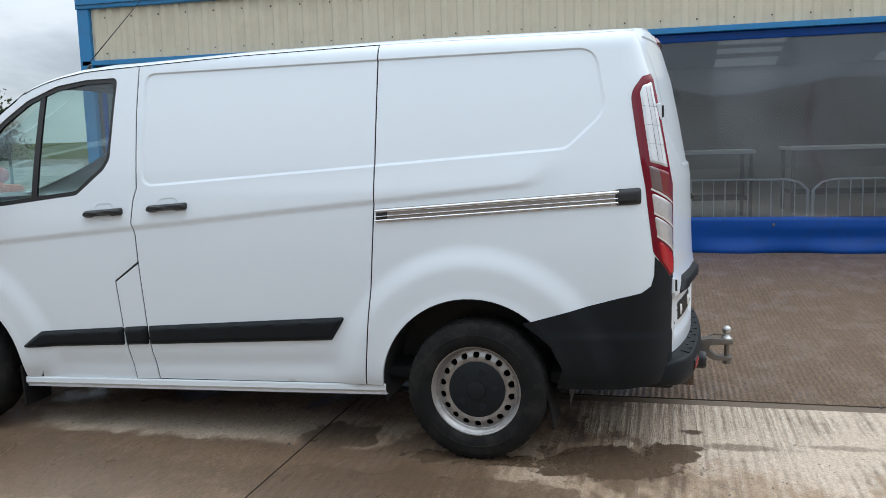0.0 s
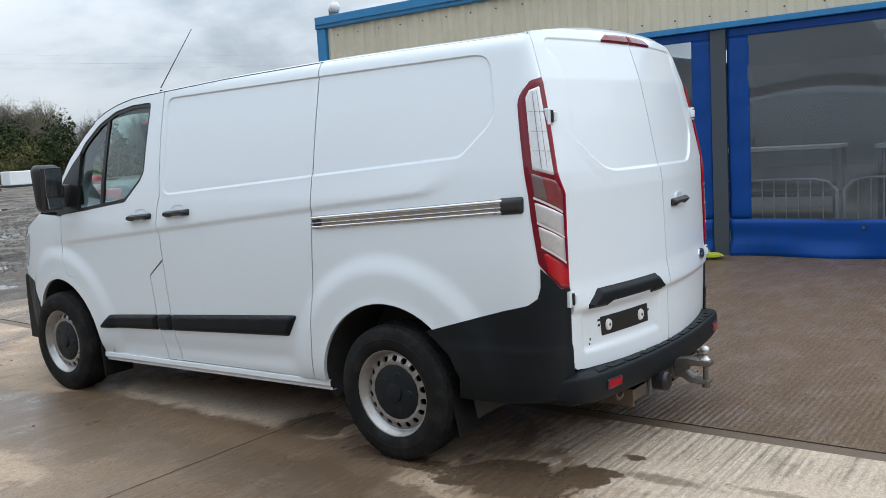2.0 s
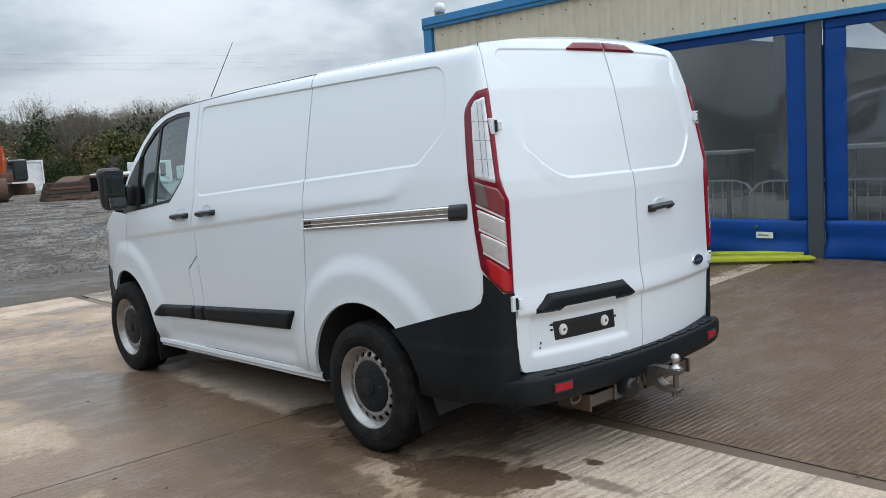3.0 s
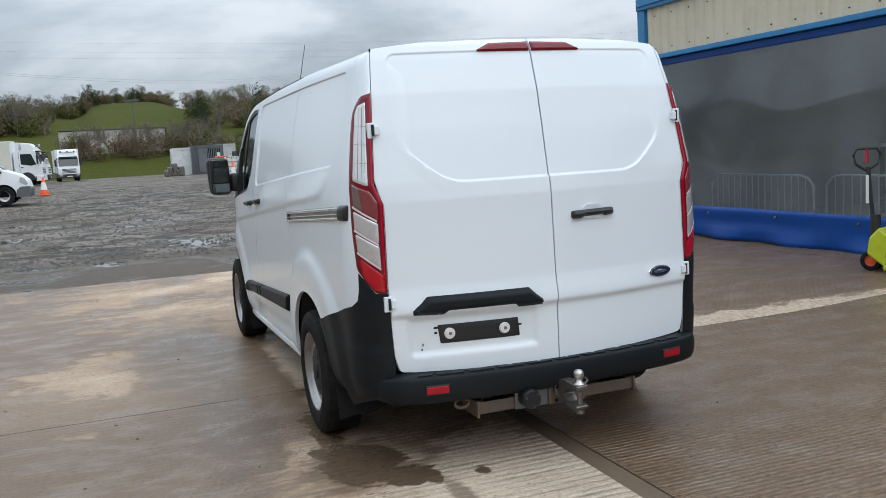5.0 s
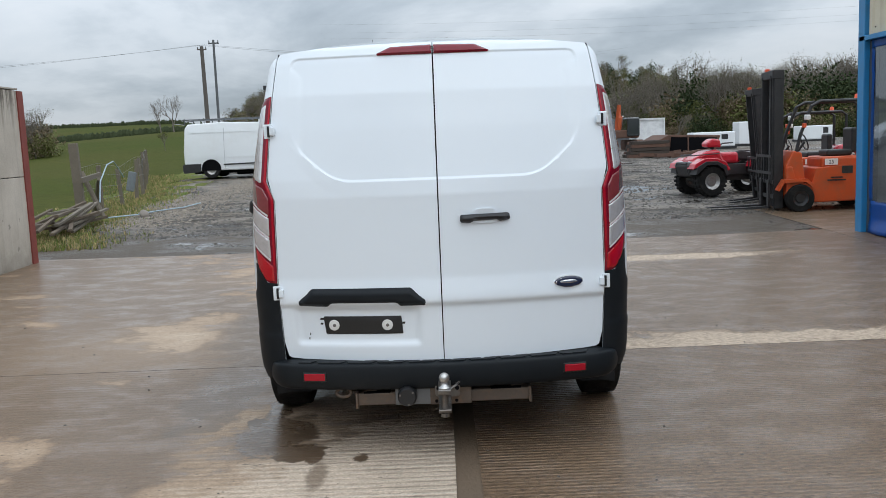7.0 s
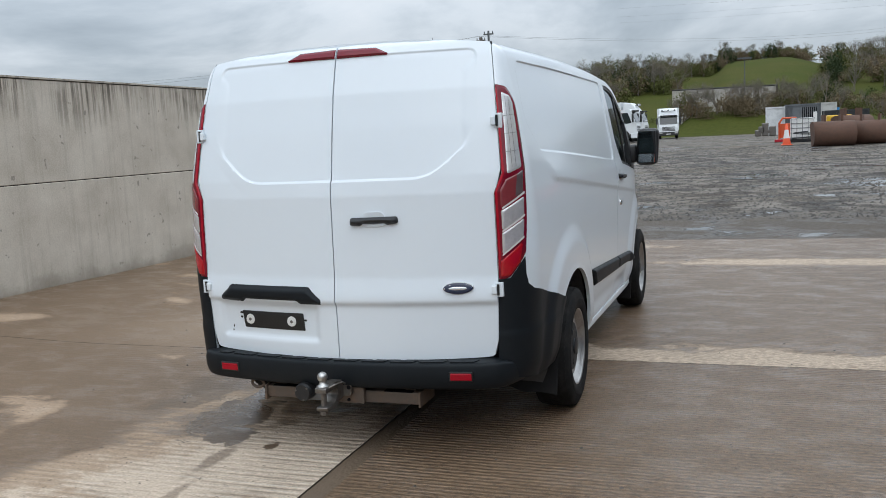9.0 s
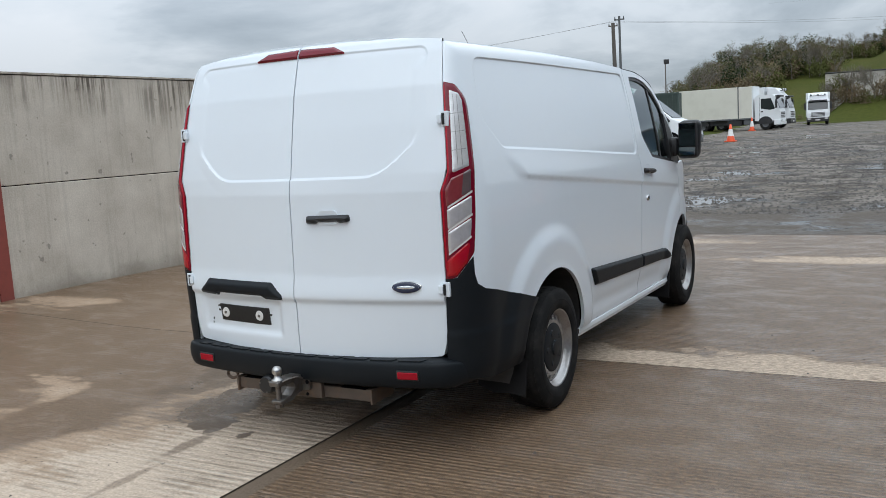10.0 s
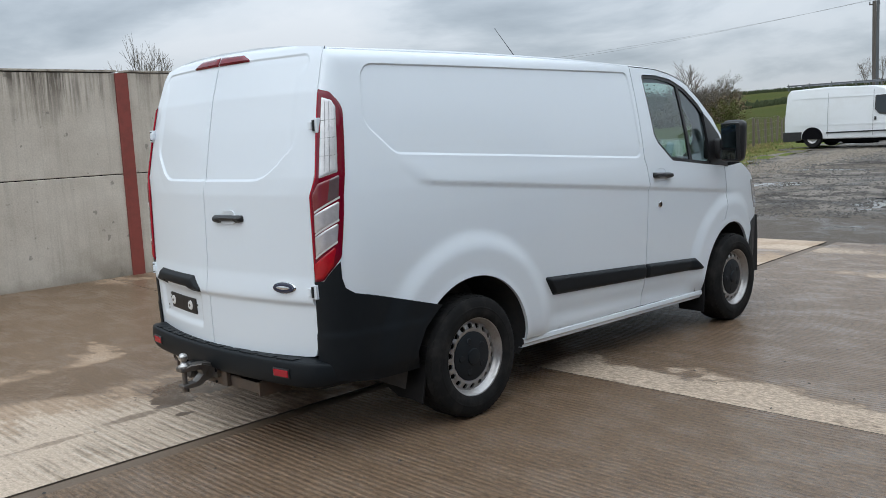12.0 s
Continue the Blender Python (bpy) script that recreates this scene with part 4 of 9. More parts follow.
def rear_y(z):
    return np.interp(z, ZE, YE)


def side_point(P, sgn, off=0.0, detail=True):
    """u along the van (wrapped round the rear corner below Y0), z up."""
    u, z = P[:, 0], P[:, 1]
    yy = np.maximum(u, Y0)
    w = half_width(yy, z) + (side_detail(yy, z) if detail else 0)
    th = np.clip((Y0 - u) / SPAN, 0, 1.15) * math.pi / 2
    a, b = w - rear_x(z), Y0 - rear_y(z)
    x = np.where(u < Y0, w - a * (1 - np.cos(th)), w)
    y = np.where(u < Y0, Y0 - b * np.sin(th), u)
    off = np.asarray(off) * np.ones(len(u))
    nx, ny = np.where(u < Y0, np.cos(th), 1.0), np.where(u < Y0, -np.sin(th), 0.0)
    lean = np.interp(z, [1.2, 1.7, 1.93, 1.985], [0.0, 0.22, 0.6, 1.2])
    return np.stack([sgn * (x + nx * off), y + ny * off, z + lean * off], 1)


def side_in(sgn):
    def f(P):
        u = P[:, 0]
        th = np.clip((Y0 - u) / SPAN, 0, 1) * math.pi / 2
        return np.stack([-sgn * np.cos(th), np.sin(th), np.zeros(len(u))], 1)
    return f


def roof_edge(y):
    return np.interp(y, [-0.9, -0.6, 0.47, 1.2, 1.73, 1.9, 2.05, 2.2, 2.3, 2.4, 2.565, 2.75, 3.5], [1.972, 1.975, 1.968, 1.951, 1.927, 1.920, 1.911, 1.886, 1.860, 1.824, 1.712, 1.56, 1.15])


def roof_point(P, off=0.0):
    x, y = P[:, 0], P[:, 1]
    ze = roof_edge(y)
    xe = half_width(y, ze)
    crown = np.interp(y, [-0.9, -0.7, 0, 1.9, 2.1, 2.3, 2.5, 3.5], [0.046, 0.050, 0.060, 0.070, 0.082, 0.112, 0.16, 0.05])
    z = ze + crown * (1 - np.abs(np.clip(x / xe, -1.05, 1.05)) ** 3.0)
    # two long shallow swages
    for c in (-0.42, -0.14, 0.14, 0.42):
        z = z + 0.005 * np.exp(-((x - c) / 0.05) ** 2) * sstep(-0.5, -0.3, y) * (1 - sstep(1.5, 1.8, y))
    return np.stack([x, y, z + off], 1)


PANE = rounded([(-0.700, 1.958), (0.700, 1.958), (0.725, 1.55), (0.49, 1.352), (-0.49, 1.352), (-0.725, 1.55)], [0.05, 0.05, 0.30, 0.24, 0.24, 0.30], 10)
REAR_CREASES = [inset(PANE, q) for q in (-0.004, 0.0, 0.008, 0.0125)]
PLATE = rounded([(-0.735, 0.75), (-0.10, 0.75), (-0.10, 0.555), (-0.72, 0.555)], 0.03)


def rear_point(P, off=0.0, detail=True):
    """The rear doors: across and up."""
    x, z = P[:, 0], P[:, 1]
    xe = rear_x(z)
    bow = np.interp(z, [0.3, 0.6, 1.2, 1.7, 1.95, 2.02], [0.118, 0.115, 0.104, 0.101, 0.104, 0.096])
    y = rear_y(z) - bow * (1 - np.clip(np.abs(x) / xe, 0, 1.02) ** 1.8)
    # rounded top rim into the roof
    y = y + 0.035 * sstep(1.99, 2.03, z) ** 1.3
    d = np.zeros(len(x))
    if detail:
        ax = np.abs(x)
        soft_side = sstep(0.58, 0.69, ax) * sstep(1.50, 1.64, z) * (1 - sstep(1.84, 1.92, z))
        d -= 0.0070 * np.clip(-sdf(P, PANE) / (0.008 + 0.10 * soft_side), 0, 1)
        zl = np.interp(np.abs(x), [0, 0.40, 0.46, 0.52, 0.58, 0.73], [1.352, 1.352, 1.360, 1.384, 1.427, 1.565])
        d += 0.0033 * np.where(z < zl, np.clip(1 - (zl - z) / 0.078, 0, 1), 0) * (1 - sstep(0.60, 0.74, ax))
        d += 0.016 * np.where(z > 0.77, 1 - sstep(0.0, 0.13, z - 0.77), 1 - sstep(0.0, 0.03, 0.77 - z)) * 1.0
        d -= 0.016 * (1 - sstep(-0.03, 0.004, sdf(P, PLATE)))
    return np.stack([x, y - d - off, z], 1)


def rear_in(P):
    return np.tile(np.array([0, 1.0, 0]), (len(P), 1))


def down(P):
    return np.tile(np.array([0, 0, -1.0]), (len(P), 1))


def arc(cy_, cz, r, a0, a1, n=28):
    return [(cy_ + r * math.cos(radians(a0 + (a1 - a0) * i / n)), cz + r * math.sin(radians(a0 + (a1 - a0) * i / n))) for i in range(n + 1)]


van = thing("panel_van", None, "white panel van with black bumper and plate removed, parked on concrete", "van")


def add(name, bm, material, parent=van, label="", smooth=False, angle=None):
    return part(name, bm, material, parent, label, smooth, angle)


G = 0.0034
RES = 0.013
WIN = rounded([(1.860, 1.872), (2.05, 1.868), (2.22, 1.843), (2.395, 1.775), (2.56, 1.662), (2.70, 1.51), (2.79, 1.38), (2.79, 1.205), (2.53, 1.229), (2.2, 1.267), (2.085, 1.279), (1.925, 1.405), (1.888, 1.46)], [0.03, 0.2, 0.2, 0.2, 0.2, 0.2, 0.05, 0.04, 0.2, 0.1, 0.06, 0.06, 0.08], 5)
PANEIN = rounded([(1.880, 1.850), (2.05, 1.848), (2.22, 1.822), (2.385, 1.756), (2.545, 1.645), (2.60, 1.585), (2.62, 1.50), (2.625, 1.242), (2.53, 1.252), (2.2, 1.290), (2.092, 1.302), (1.945, 1.415), (1.908, 1.465)], [0.03, 0.2, 0.2, 0.2, 0.1, 0.05, 0.1, 0.03, 0.1, 0.1, 0.06, 0.06, 0.08], 5)


def sill_z(y):
    return 0.335 - (y - 0.4) * 0.0205


def top_run(a, b, n=14):
    return [(y, float(roof_edge(y)) - 0.004) for y in np.linspace(a, b, n)]


SEAMF = [(1.690, 0.318), (1.722, 0.55), (1.745, 0.94), (1.750, 1.07), (1.764, 1.14), (1.749, 1.255), (1.730, 1.31), (1.732, 1.45), (1.737, 1.69), (1.734, float(roof_edge(1.734)) - 0.004)]


def side_shell(sgn):
    """One flank: wing, cab door with its window, load door or fixed side, sill, trims, lamp and corner bumper."""
    sp = lambda off=0.0: (lambda P: side_point(P, sgn, off))
    fin = side_in(sgn)
    left = sgn < 0
    # dark backing seen through the shut lines
    back = [(3.30, 0.80)] + [(3.30, 1.17), (2.93, 1.40), (2.60, 1.67)] + top_run(2.4, -0.60, 16) + [(-0.92, 1.93), (-0.92, 0.42)] + arc(0.02, 0.335, 0.47, 175, 5, 20)[0:] + [(0.55, 0.32), (2.42, 0.29)] + arc(2.933, 0.335, 0.47, 178, 40, 14)
    skin("body_frame", back, lambda P: side_point(P, sgn, -0.028, False), DARKGAP, van, 0.05, holes=[rounded(WIN, 0)], fold=0)
    # rear flank
    arch = arc(0.02, 0.335, 0.442, 160, 2, 28)
    if left:
        seam = [(0.545, 0.34), (0.50, 0.80), (0.476, 1.10), (0.466, 1.24), (0.462, 1.60), (0.458, float(roof_edge(0.46)) - 0.004)]
        outline = seam + top_run(0.40, -0.60, 10) + [(-0.80, 1.972), (-0.93, 1.968), (-0.93, 0.47), (-0.46, 0.47)] + arch + [(0.465, 0.337)]
        o = skin("quarter_panel", outline, sp(), WHITE, van, RES, fold=0.02, foldv=fin, creases=SIDE_CREASES)
        sl = [(y + 2 * G, z) for y, z in seam]
        dz = SEAMF
        o = skin("sliding_door", sl + top_run(0.55, 1.70, 10) + dz[::-1], sp(), WHITE, van, RES, fold=0.02, foldv=fin, creases=SIDE_CREASES)
        fl = [(1.690 + G * 2, 0.316), (1.722 + G * 2, 0.55), (1.744 + G * 2, 0.925), (1.885, 0.832), (1.868, 0.62), (1.826, 0.314)]
        skin("fuel_flap", fl, sp(), WHITE, van, RES, fold=0.02, foldv=fin)
        rear_edge = [(1.826 + 2 * G, 0.312), (1.868 + 2 * G, 0.62), (1.885 + 2 * G, 0.838), (1.745 + 2 * G, 0.938)] + [(y + 2 * G, z) for y, z in SEAMF[3:]]
    else:
        seam = SEAMF
        outline = seam + top_run(1.68, -0.60, 14) + [(-0.80, 1.972), (-0.93, 1.968), (-0.93, 0.47), (-0.46, 0.47)] + arch + [(0.465, 0.337)]
        skin("side_panel", outline, sp(), WHITE, van, RES, fold=0.02, foldv=fin, creases=SIDE_CREASES)
        rear_edge = [(y + 2 * G, z) for y, z in seam]
    # cab door
    fsm = [(2.838, 1.185), (2.856, 1.02), (2.852, 0.90), (2.80, 0.80)]
    ftop = [(y, float(roof_edge(y)) - 0.006) for y in (1.82, 1.9, 1.98, 2.05, 2.12, 2.2, 2.25, 2.3, 2.35, 2.4, 2.48, 2.565, 2.65, 2.74)] + [(2.86, 1.41), (2.91, 1.26)]
    farch = arc(2.933, 0.335, 0.545, 123, 180, 12)
    outline = rear_edge + ftop + fsm + [p for p in farch if p[1] < 0.78] + [(2.40, 0.297)]
    skin("cab_door", outline, sp(), WHITE, van, RES, holes=[WIN], fold=0.02, foldv=fin, creases=SIDE_CREASES[4:])
    # front wing
    wing = [(2.838 + 2 * G, 1.19), (2.856 + 2 * G, 1.02), (2.852 + 2 * G, 0.90), (2.80 + 2 * G, 0.795)] + [p for p in arc(2.933, 0.335, 0.545, 122, 180, 12) if p[1] < 0.78] + [(2.42, 0.30), (2.50, 0.30)] + arc(2.933, 0.335, 0.43, 183, -2, 26) + [(3.60, 0.50), (3.66, 0.80), (3.60, 0.95), (3.46, 1.10), (3.20, 1.20)]
    skin("front_wing", wing, sp(), WHITE, van, RES * 1.3, fold=0.02, foldv=fin)
    # pillar between door and screen
    pil = [(2.42, 1.822), (2.575, 1.716), (2.75, 1.567), (2.87, 1.42), (2.95, 1.22), (3.25, 1.215), (3.44, 1.195), (3.02, 1.49), (2.72, 1.715), (2.47, 1.85)]
    skin("screen_pillar", pil, lambda P: side_point(P, sgn, -0.006 - 1.3 * np.maximum(0, P[:, 0] - np.interp(P[:, 1], [1.22, 1.42, 1.567, 1.716, 1.822], [2.95, 2.87, 2.75, 2.575, 2.42]))), WHITE, van, 0.03, fold=0.03, foldv=fin)
    # dark seals in the shut lines
    def seal(line, w=0.0046, off=-0.005):
        L = [np.array(p) for p in resample(list(line) + list(line)[::-1], 0.03)]
        L = L[:len(L) // 2 + 1]
        V, F = [], []
        for i, p in enumerate(L):
            t_ = L[min(i + 1, len(L) - 1)] - L[max(i - 1, 0)]
            t_ = t_ / max(np.linalg.norm(t_), 1e-9)
            n_ = np.array([-t_[1], t_[0]]) * w
            V += [p + n_, p - n_]
        P3 = side_point(np.array(V), sgn, off)
        mesh_ob("door_seal", P3, [(2 * i, 2 * i + 1, 2 * i + 3, 2 * i + 2) for i in range(len(L) - 1)], DARKGAP, van)
    if left:
        seal([(y + G, z) for y, z in seam])
        seal([(y + G, z) for y, z in dz])
        seal([(1.868 + G, 0.62), (1.885 + G, 0.835), (1.738 + G, 0.932)], 0.0045)
        seal([(1.826 + G, 0.313), (1.868 + G, 0.62)], 0.0035)
    else:
        seal([(y + G, z) for y, z in seam])
    seal([(2.838 + G, 1.19), (2.856 + G, 1.02), (2.852 + G, 0.90), (2.80 + G, 0.80)])
    seal([(2.41, 1.821), (2.572, 1.710), (2.745, 1.562), (2.866, 1.413), (2.925, 1.27)], 0.005, -0.004)
    ya = 0.46 if left else 1.74
    yl_ = np.linspace(ya, 2.42, 40)
    part("roof_seal", tube([tuple(q) for q in side_point(np.stack([yl_, roof_edge(yl_) - 0.003], 1), sgn, 0.0)], 0.0024, 6), DARKGAP, van)
    zz_ = np.linspace(1.985, 0.50, 60)
    ex = rear_x(zz_)
    V = np.concatenate([rear_point(np.stack([sgn * (ex - 0.008), zz_], 1), -0.010, False), rear_point(np.stack([sgn * (ex - 0.0005), zz_], 1), -0.008, False)])
    mesh_ob("rear_door_seal", V, [(i, i + 1, 61 + i, 60 + i) for i in range(59)], DARKGAP, van)
    # window: rubber, glass and bar
    skin("window_rubber", [tuple(p) for p in WIN], sp(-0.006), GLOSSBLK, van, 0.02, holes=[PANEIN], fold=0.02, foldv=fin)
    g = skin("window_pane", [(2.25 + (p[0] - 2.25) * 1.02, 1.54 + (p[1] - 1.54) * 1.02) for p in PANEIN], sp(-0.014), VANGLASS, van, 0.04, fold=0, face=(sgn, 0, 0))
    g.visible_shadow = False
    skin("window_bar", [(2.288, 1.815), (2.318, 1.803), (2.362, 1.258), (2.328, 1.262)], sp(-0.008), GLOSSBLK, van, 0.02, fold=0.015, foldv=fin)
    # mirror foot triangle
    skin("mirror_sail", [(2.60, 1.60), (2.69, 1.535), (2.80, 1.43), (2.86, 1.34), (2.90, 1.19), (2.61, 1.232)], sp(0.004), GLOSSBLK, van, 0.03, fold=0.02, foldv=fin)
    # sill
    V, F = [], []
    prof = ((0.047, -0.014), (0.047, -0.004), (0.042, -0.001), (0.018, 0.000), (0.010, -0.007), (0.008, -0.013), (-0.008, -0.016), (-0.010, -0.05))
    ysr = np.linspace(0.455, 2.51, 30)
    for y in ysr:
        for dz, dx in prof:
            V.append((sgn * (float(half_width(np.array([y]), np.array([0.34]))[0]) + dx + 0.004), y, sill_z(y) - 0.012 + dz - 0.03))
    k = len(prof)
    for i in range(len(ysr) - 1):
        for j in range(k - 1):
            F.append((i * k + j, i * k + j + 1, (i + 1) * k + j + 1, (i + 1) * k + j))
    mesh_ob("sill", V, F, WHITE, van, smooth=False)
    # rubbing strips
    def strip(poly):
        pp = rounded(poly, 0.012, 4)
        return skin("rubbing_strip", pp, lambda P: side_point(P, sgn, 0.004 + 0.020 * sstep(0.0, 0.016, -sdf(P, pp))), TRIM, van, 0.012, fold=0.02, foldv=fin)
    zt, zb = (lambda y: 0.673 - (y - 0.643) * 0.0655), (lambda y: 0.556 - (y - 0.722) * 0.0505)
    split = 1.722
    strip([(0.640, zt(0.64)), (split - 0.004, zt(split)), (split - 0.004, zb(split)), (0.715, zb(0.715))])
    if left:
        strip([(split + 0.004, zt(split)), (1.858, zt(1.858)), (1.858, zb(1.858)), (split + 0.004, zb(split))])
        strip([(1.868, zt(1.868)), (2.36, zt(2.36) - 0.002), (2.49, zb(2.49)), (1.868, zb(1.868))])
    else:
        strip([(split + 0.004, zt(split)), (2.36, zt(2.36) - 0.002), (2.49, zb(2.49)), (split + 0.004, zb(split))])
    # handles with their scooped cups
    for y, z in ((1.92, 1.192), (1.555, 1.216)) if left else ((1.92, 1.192),):
        cup = rounded([(y - 0.058, z + 0.050), (y + 0.058, z + 0.044), (y + 0.062, z - 0.040), (y - 0.062, z - 0.034)], 0.045, 6)
        skin("handle_cup", cup, lambda P: side_point(P, sgn, 0.0025 - 0.012 * sstep(0.0, 0.03, -sdf(P, cup))), WHITE, van, 0.009, fold=0)
        bar = rounded([(y - 0.108, z + 0.022), (y + 0.108, z + 0.008), (y + 0.113, z - 0.026), (y + 0.072, z - 0.026), (y + 0.055, z - 0.020), (y - 0.035, z - 0.014), (y - 0.055, z - 0.018), (y - 0.108, z - 0.013)], 0.012, 4)
        skin("door_handle", bar, lambda P: side_point(P, sgn, 0.016 + 0.024 * sstep(0.0, 0.007, -sdf(P, bar)), False), GLOSSBLK, van, 0.008, fold=0.022, foldv=fin)
    if left:
        # sliding door track
        tz = lambda y: 1.236 + (-0.66 - y) * 0.0635
        rail = lambda y0, y1, lo, hi: [(y0, tz(y0) + hi), (y1, tz(y1) + hi), (y1, tz(y1) + lo), (y0, tz(y0) + lo)]
        skin("slide_rail", rail(-0.65, 0.462, -0.032, 0.032), sp(0.003), RAIL, van, 0.012, fold=0.01, foldv=fin)
        for mid, half in ((0.022, 0.0085), (-0.024, 0.007), (-0.004, 0.003)):
            yy = np.linspace(-0.66, 0.462, 40)
            rows = [side_point(np.stack([yy, np.array([tz(v) for v in yy]) + mid + q * half], 1), sgn, o) for q, o in ((-1.0, 0.002), (-0.8, 0.012), (0.0, 0.015), (0.8, 0.012), (1.0, 0.002))]
            V = np.concatenate(rows)
            F = [(r * 40 + i, r * 40 + i + 1, (r + 1) * 40 + i + 1, (r + 1) * 40 + i) for r in range(4) for i in range(39)]
            mesh_ob("rail_lip", V, F, CHROME, van, smooth=True)
        cap = rounded(rail(-0.735, -0.645, -0.036, 0.036), 0.012, 4)
        skin("rail_cap", cap, lambda P: side_point(P, sgn, 0.004 + 0.014 * sstep(0.0, 0.014, -sdf(P, cap))), GLOSSBLK, van, 0.01, fold=0.015, foldv=fin)
        skin("rail_stop", rail(0.405, 0.458, -0.026, 0.014), sp(0.010), GLOSSBLK, van, 0.01, fold=0.012, foldv=fin)
    else:
        y, z = 1.895, 0.994
        c = side_point(np.array([[y, z]]), sgn)[0]
        add("door_lock", revolve([(0.0, 0.012 * sgn), (0.016, 0.012 * sgn), (0.022, 0.008 * sgn), (0.024, -0.004 * sgn)], "X", 20, tuple(c)), CHROME)
        add("lock_core", bx(c[0] + 0.008 * sgn, c[0] + 0.0145 * sgn, y - 0.006, y + 0.006, z - 0.013, z + 0.013, bev=0.003), DARKGAP)
    # corner bumper
    cb = [(-0.372, 0.352), (-0.405, 0.45), (-0.352, 0.56), (-0.228, 0.662), (-0.45, 0.725), (-0.66, 0.783), (-0.735, 0.806), (-0.772, 0.835), (-0.785, 0.885), (-0.788, 0.965), (-0.82, 0.93), (-0.868, 0.872), (-0.929, 0.868), (-0.929, 0.40), (-0.66, 0.352)]
    def cbl(P):
        u, z = P[:, 0], P[:, 1]
        o = 0.005 + 0.005 * sstep(0.62, 0.60, z) * sstep(-0.25, -0.40, u) * sstep(0.36, 0.5, z) - 0.010 * sstep(0.43, 0.36, z)
        return side_point(P, sgn, o)
    skin("corner_bumper", cb, cbl, TRIM, van, 0.014, fold=0.02, foldv=fin)
    # rear lamp
    lamp = rounded([(-0.715, 1.700), (-0.80, 1.765), (-0.925, 1.778), (-0.928, 1.385), (-0.928, 1.30), (-0.928, 0.862), (-0.868, 0.876), (-0.815, 0.938), (-0.782, 0.985), (-0.758, 1.20)], [0.09, 0.07, 0.01, 0.02, 0.02, 0.012, 0.03, 0.05, 0.05, 0.3], 7)
    lm = skin("tail_lamp", lamp, lambda P: side_point(P, sgn, 0.003 + 0.006 * sstep(0.0, 0.02, -sdf(P, lamp)), False), DARKRED, van, 0.007, fold=0.02, foldv=fin, label="tall red and clear tail lamp")

    def at(f, z):
        """A place on the lamp: share of its width from the flank to the door, and height."""
        uo = float(np.interp(z, [0.862, 0.985, 1.20, 1.70], [-0.80, -0.782, -0.758, -0.715]))
        return (uo + f * (-0.926 - uo), z)

    def lens(name, poly, m, h=0.0185, r=0.006, wide=False):
        pp = rounded([at(q[0] if wide else q[0] * 1.10 - 0.11, q[1]) for q in poly], r, 4)
        h = h - 0.0068
        return skin(name, pp, lambda P: side_point(P, sgn, h - 0.003 + 0.003 * sstep(0.0, 0.006, -sdf(P, pp)), False), m, lm, 0.007, fold=0.006, foldv=fin)
    lens("inner_lens", [(0.86, 1.752), (0.985, 1.764), (0.985, 1.36), (0.96, 0.90), (0.88, 0.96), (0.88, 1.28), (0.84, 1.36)], RED, 0.0165, 0.004, True)
    lens("clear_lens", [(0.30, 1.690), (0.40, 1.722), (0.74, 1.738), (0.80, 1.357), (0.27, 1.386)], CLEARL, r=0.010)
    line = mat("lens_dark_line", (0.10, 0.095, 0.095), 0.3)
    for zz in (1.632, 1.549, 1.466):
        lens("lens_bar", [(0.32, zz + 0.002), (0.77, zz - 0.004), (0.77, zz - 0.0075), (0.32, zz - 0.0015)], line, 0.0215, 0.0)
    for f0, f1 in ((0.47, 0.46), (0.60, 0.60)):
        lens("lens_rib", [(f0, 1.715), (f0 + 0.016, 1.715), (f1 + 0.016, 1.39), (f1, 1.39)], line, 0.0215, 0.0)
    lens("smoked_lens", [(0.23, 1.375), (0.52, 1.350), (0.52, 1.245), (0.21, 1.268)], SMOKEL)
    lens("upper_red_lens", [(0.42, 1.358), (0.78, 1.335), (0.86, 1.29), (0.855, 1.205), (0.42, 1.245)], MIDRED, 0.0195)
    lens("reversing_lens", [(0.20, 1.252), (0.85, 1.19), (0.85, 1.095), (0.21, 1.165)], CLEARG)
    lens("indicator_lens", [(0.21, 1.150), (0.85, 1.085), (0.86, 0.985), (0.225, 1.060)], CLEARG)
    for fa, z1, fb, z2 in ((0.19, 1.268, 0.82, 1.200), (0.20, 1.162, 0.835, 1.092), (0.21, 1.060, 0.85, 0.982)):
        lens("lens_divider", [(fa, z1 + 0.006), (fb, z2 + 0.006), (fb, z2 - 0.004), (fa, z1 - 0.004)], mat("pale_lens_edge", (0.60, 0.56, 0.56), 0.15, coat=0.8), 0.0215, 0.002)
    # strong tone variation in the red stands for the lens's glow and darker side
    lens("red_foot_lens", [(0.13, 1.045), (0.90, 0.955), (0.93, 0.880), (0.55, 0.886), (0.22, 0.945)], mat("bright_red_lens", (0.40, 0.004, 0.011), 0.10, var=0.6, scale=9, fine=160, coat=0.4), 0.0180, 0.008, True)
    # mirror
    my, mz, mx = 2.72, 1.385, sgn * 1.098
    mir = add("door_mirror", bmesh.new(), GLOSSBLK)
    bm = bmesh.new()
    box(bm, mx - 0.088, mx + 0.088, my - 0.055, my + 0.065, mz - 0.152, mz + 0.152, bev=0.045, seg=4)
    for v in bm.verts:
        if v.co.y > my + 0.02:
            v.co.x = mx - sgn * 0.012 + (v.co.x - mx) * 0.68
            v.co.z = mz + (v.co.z - mz) * 0.80
        v.co.x += sgn * 0.06 * (v.co.z - mz)
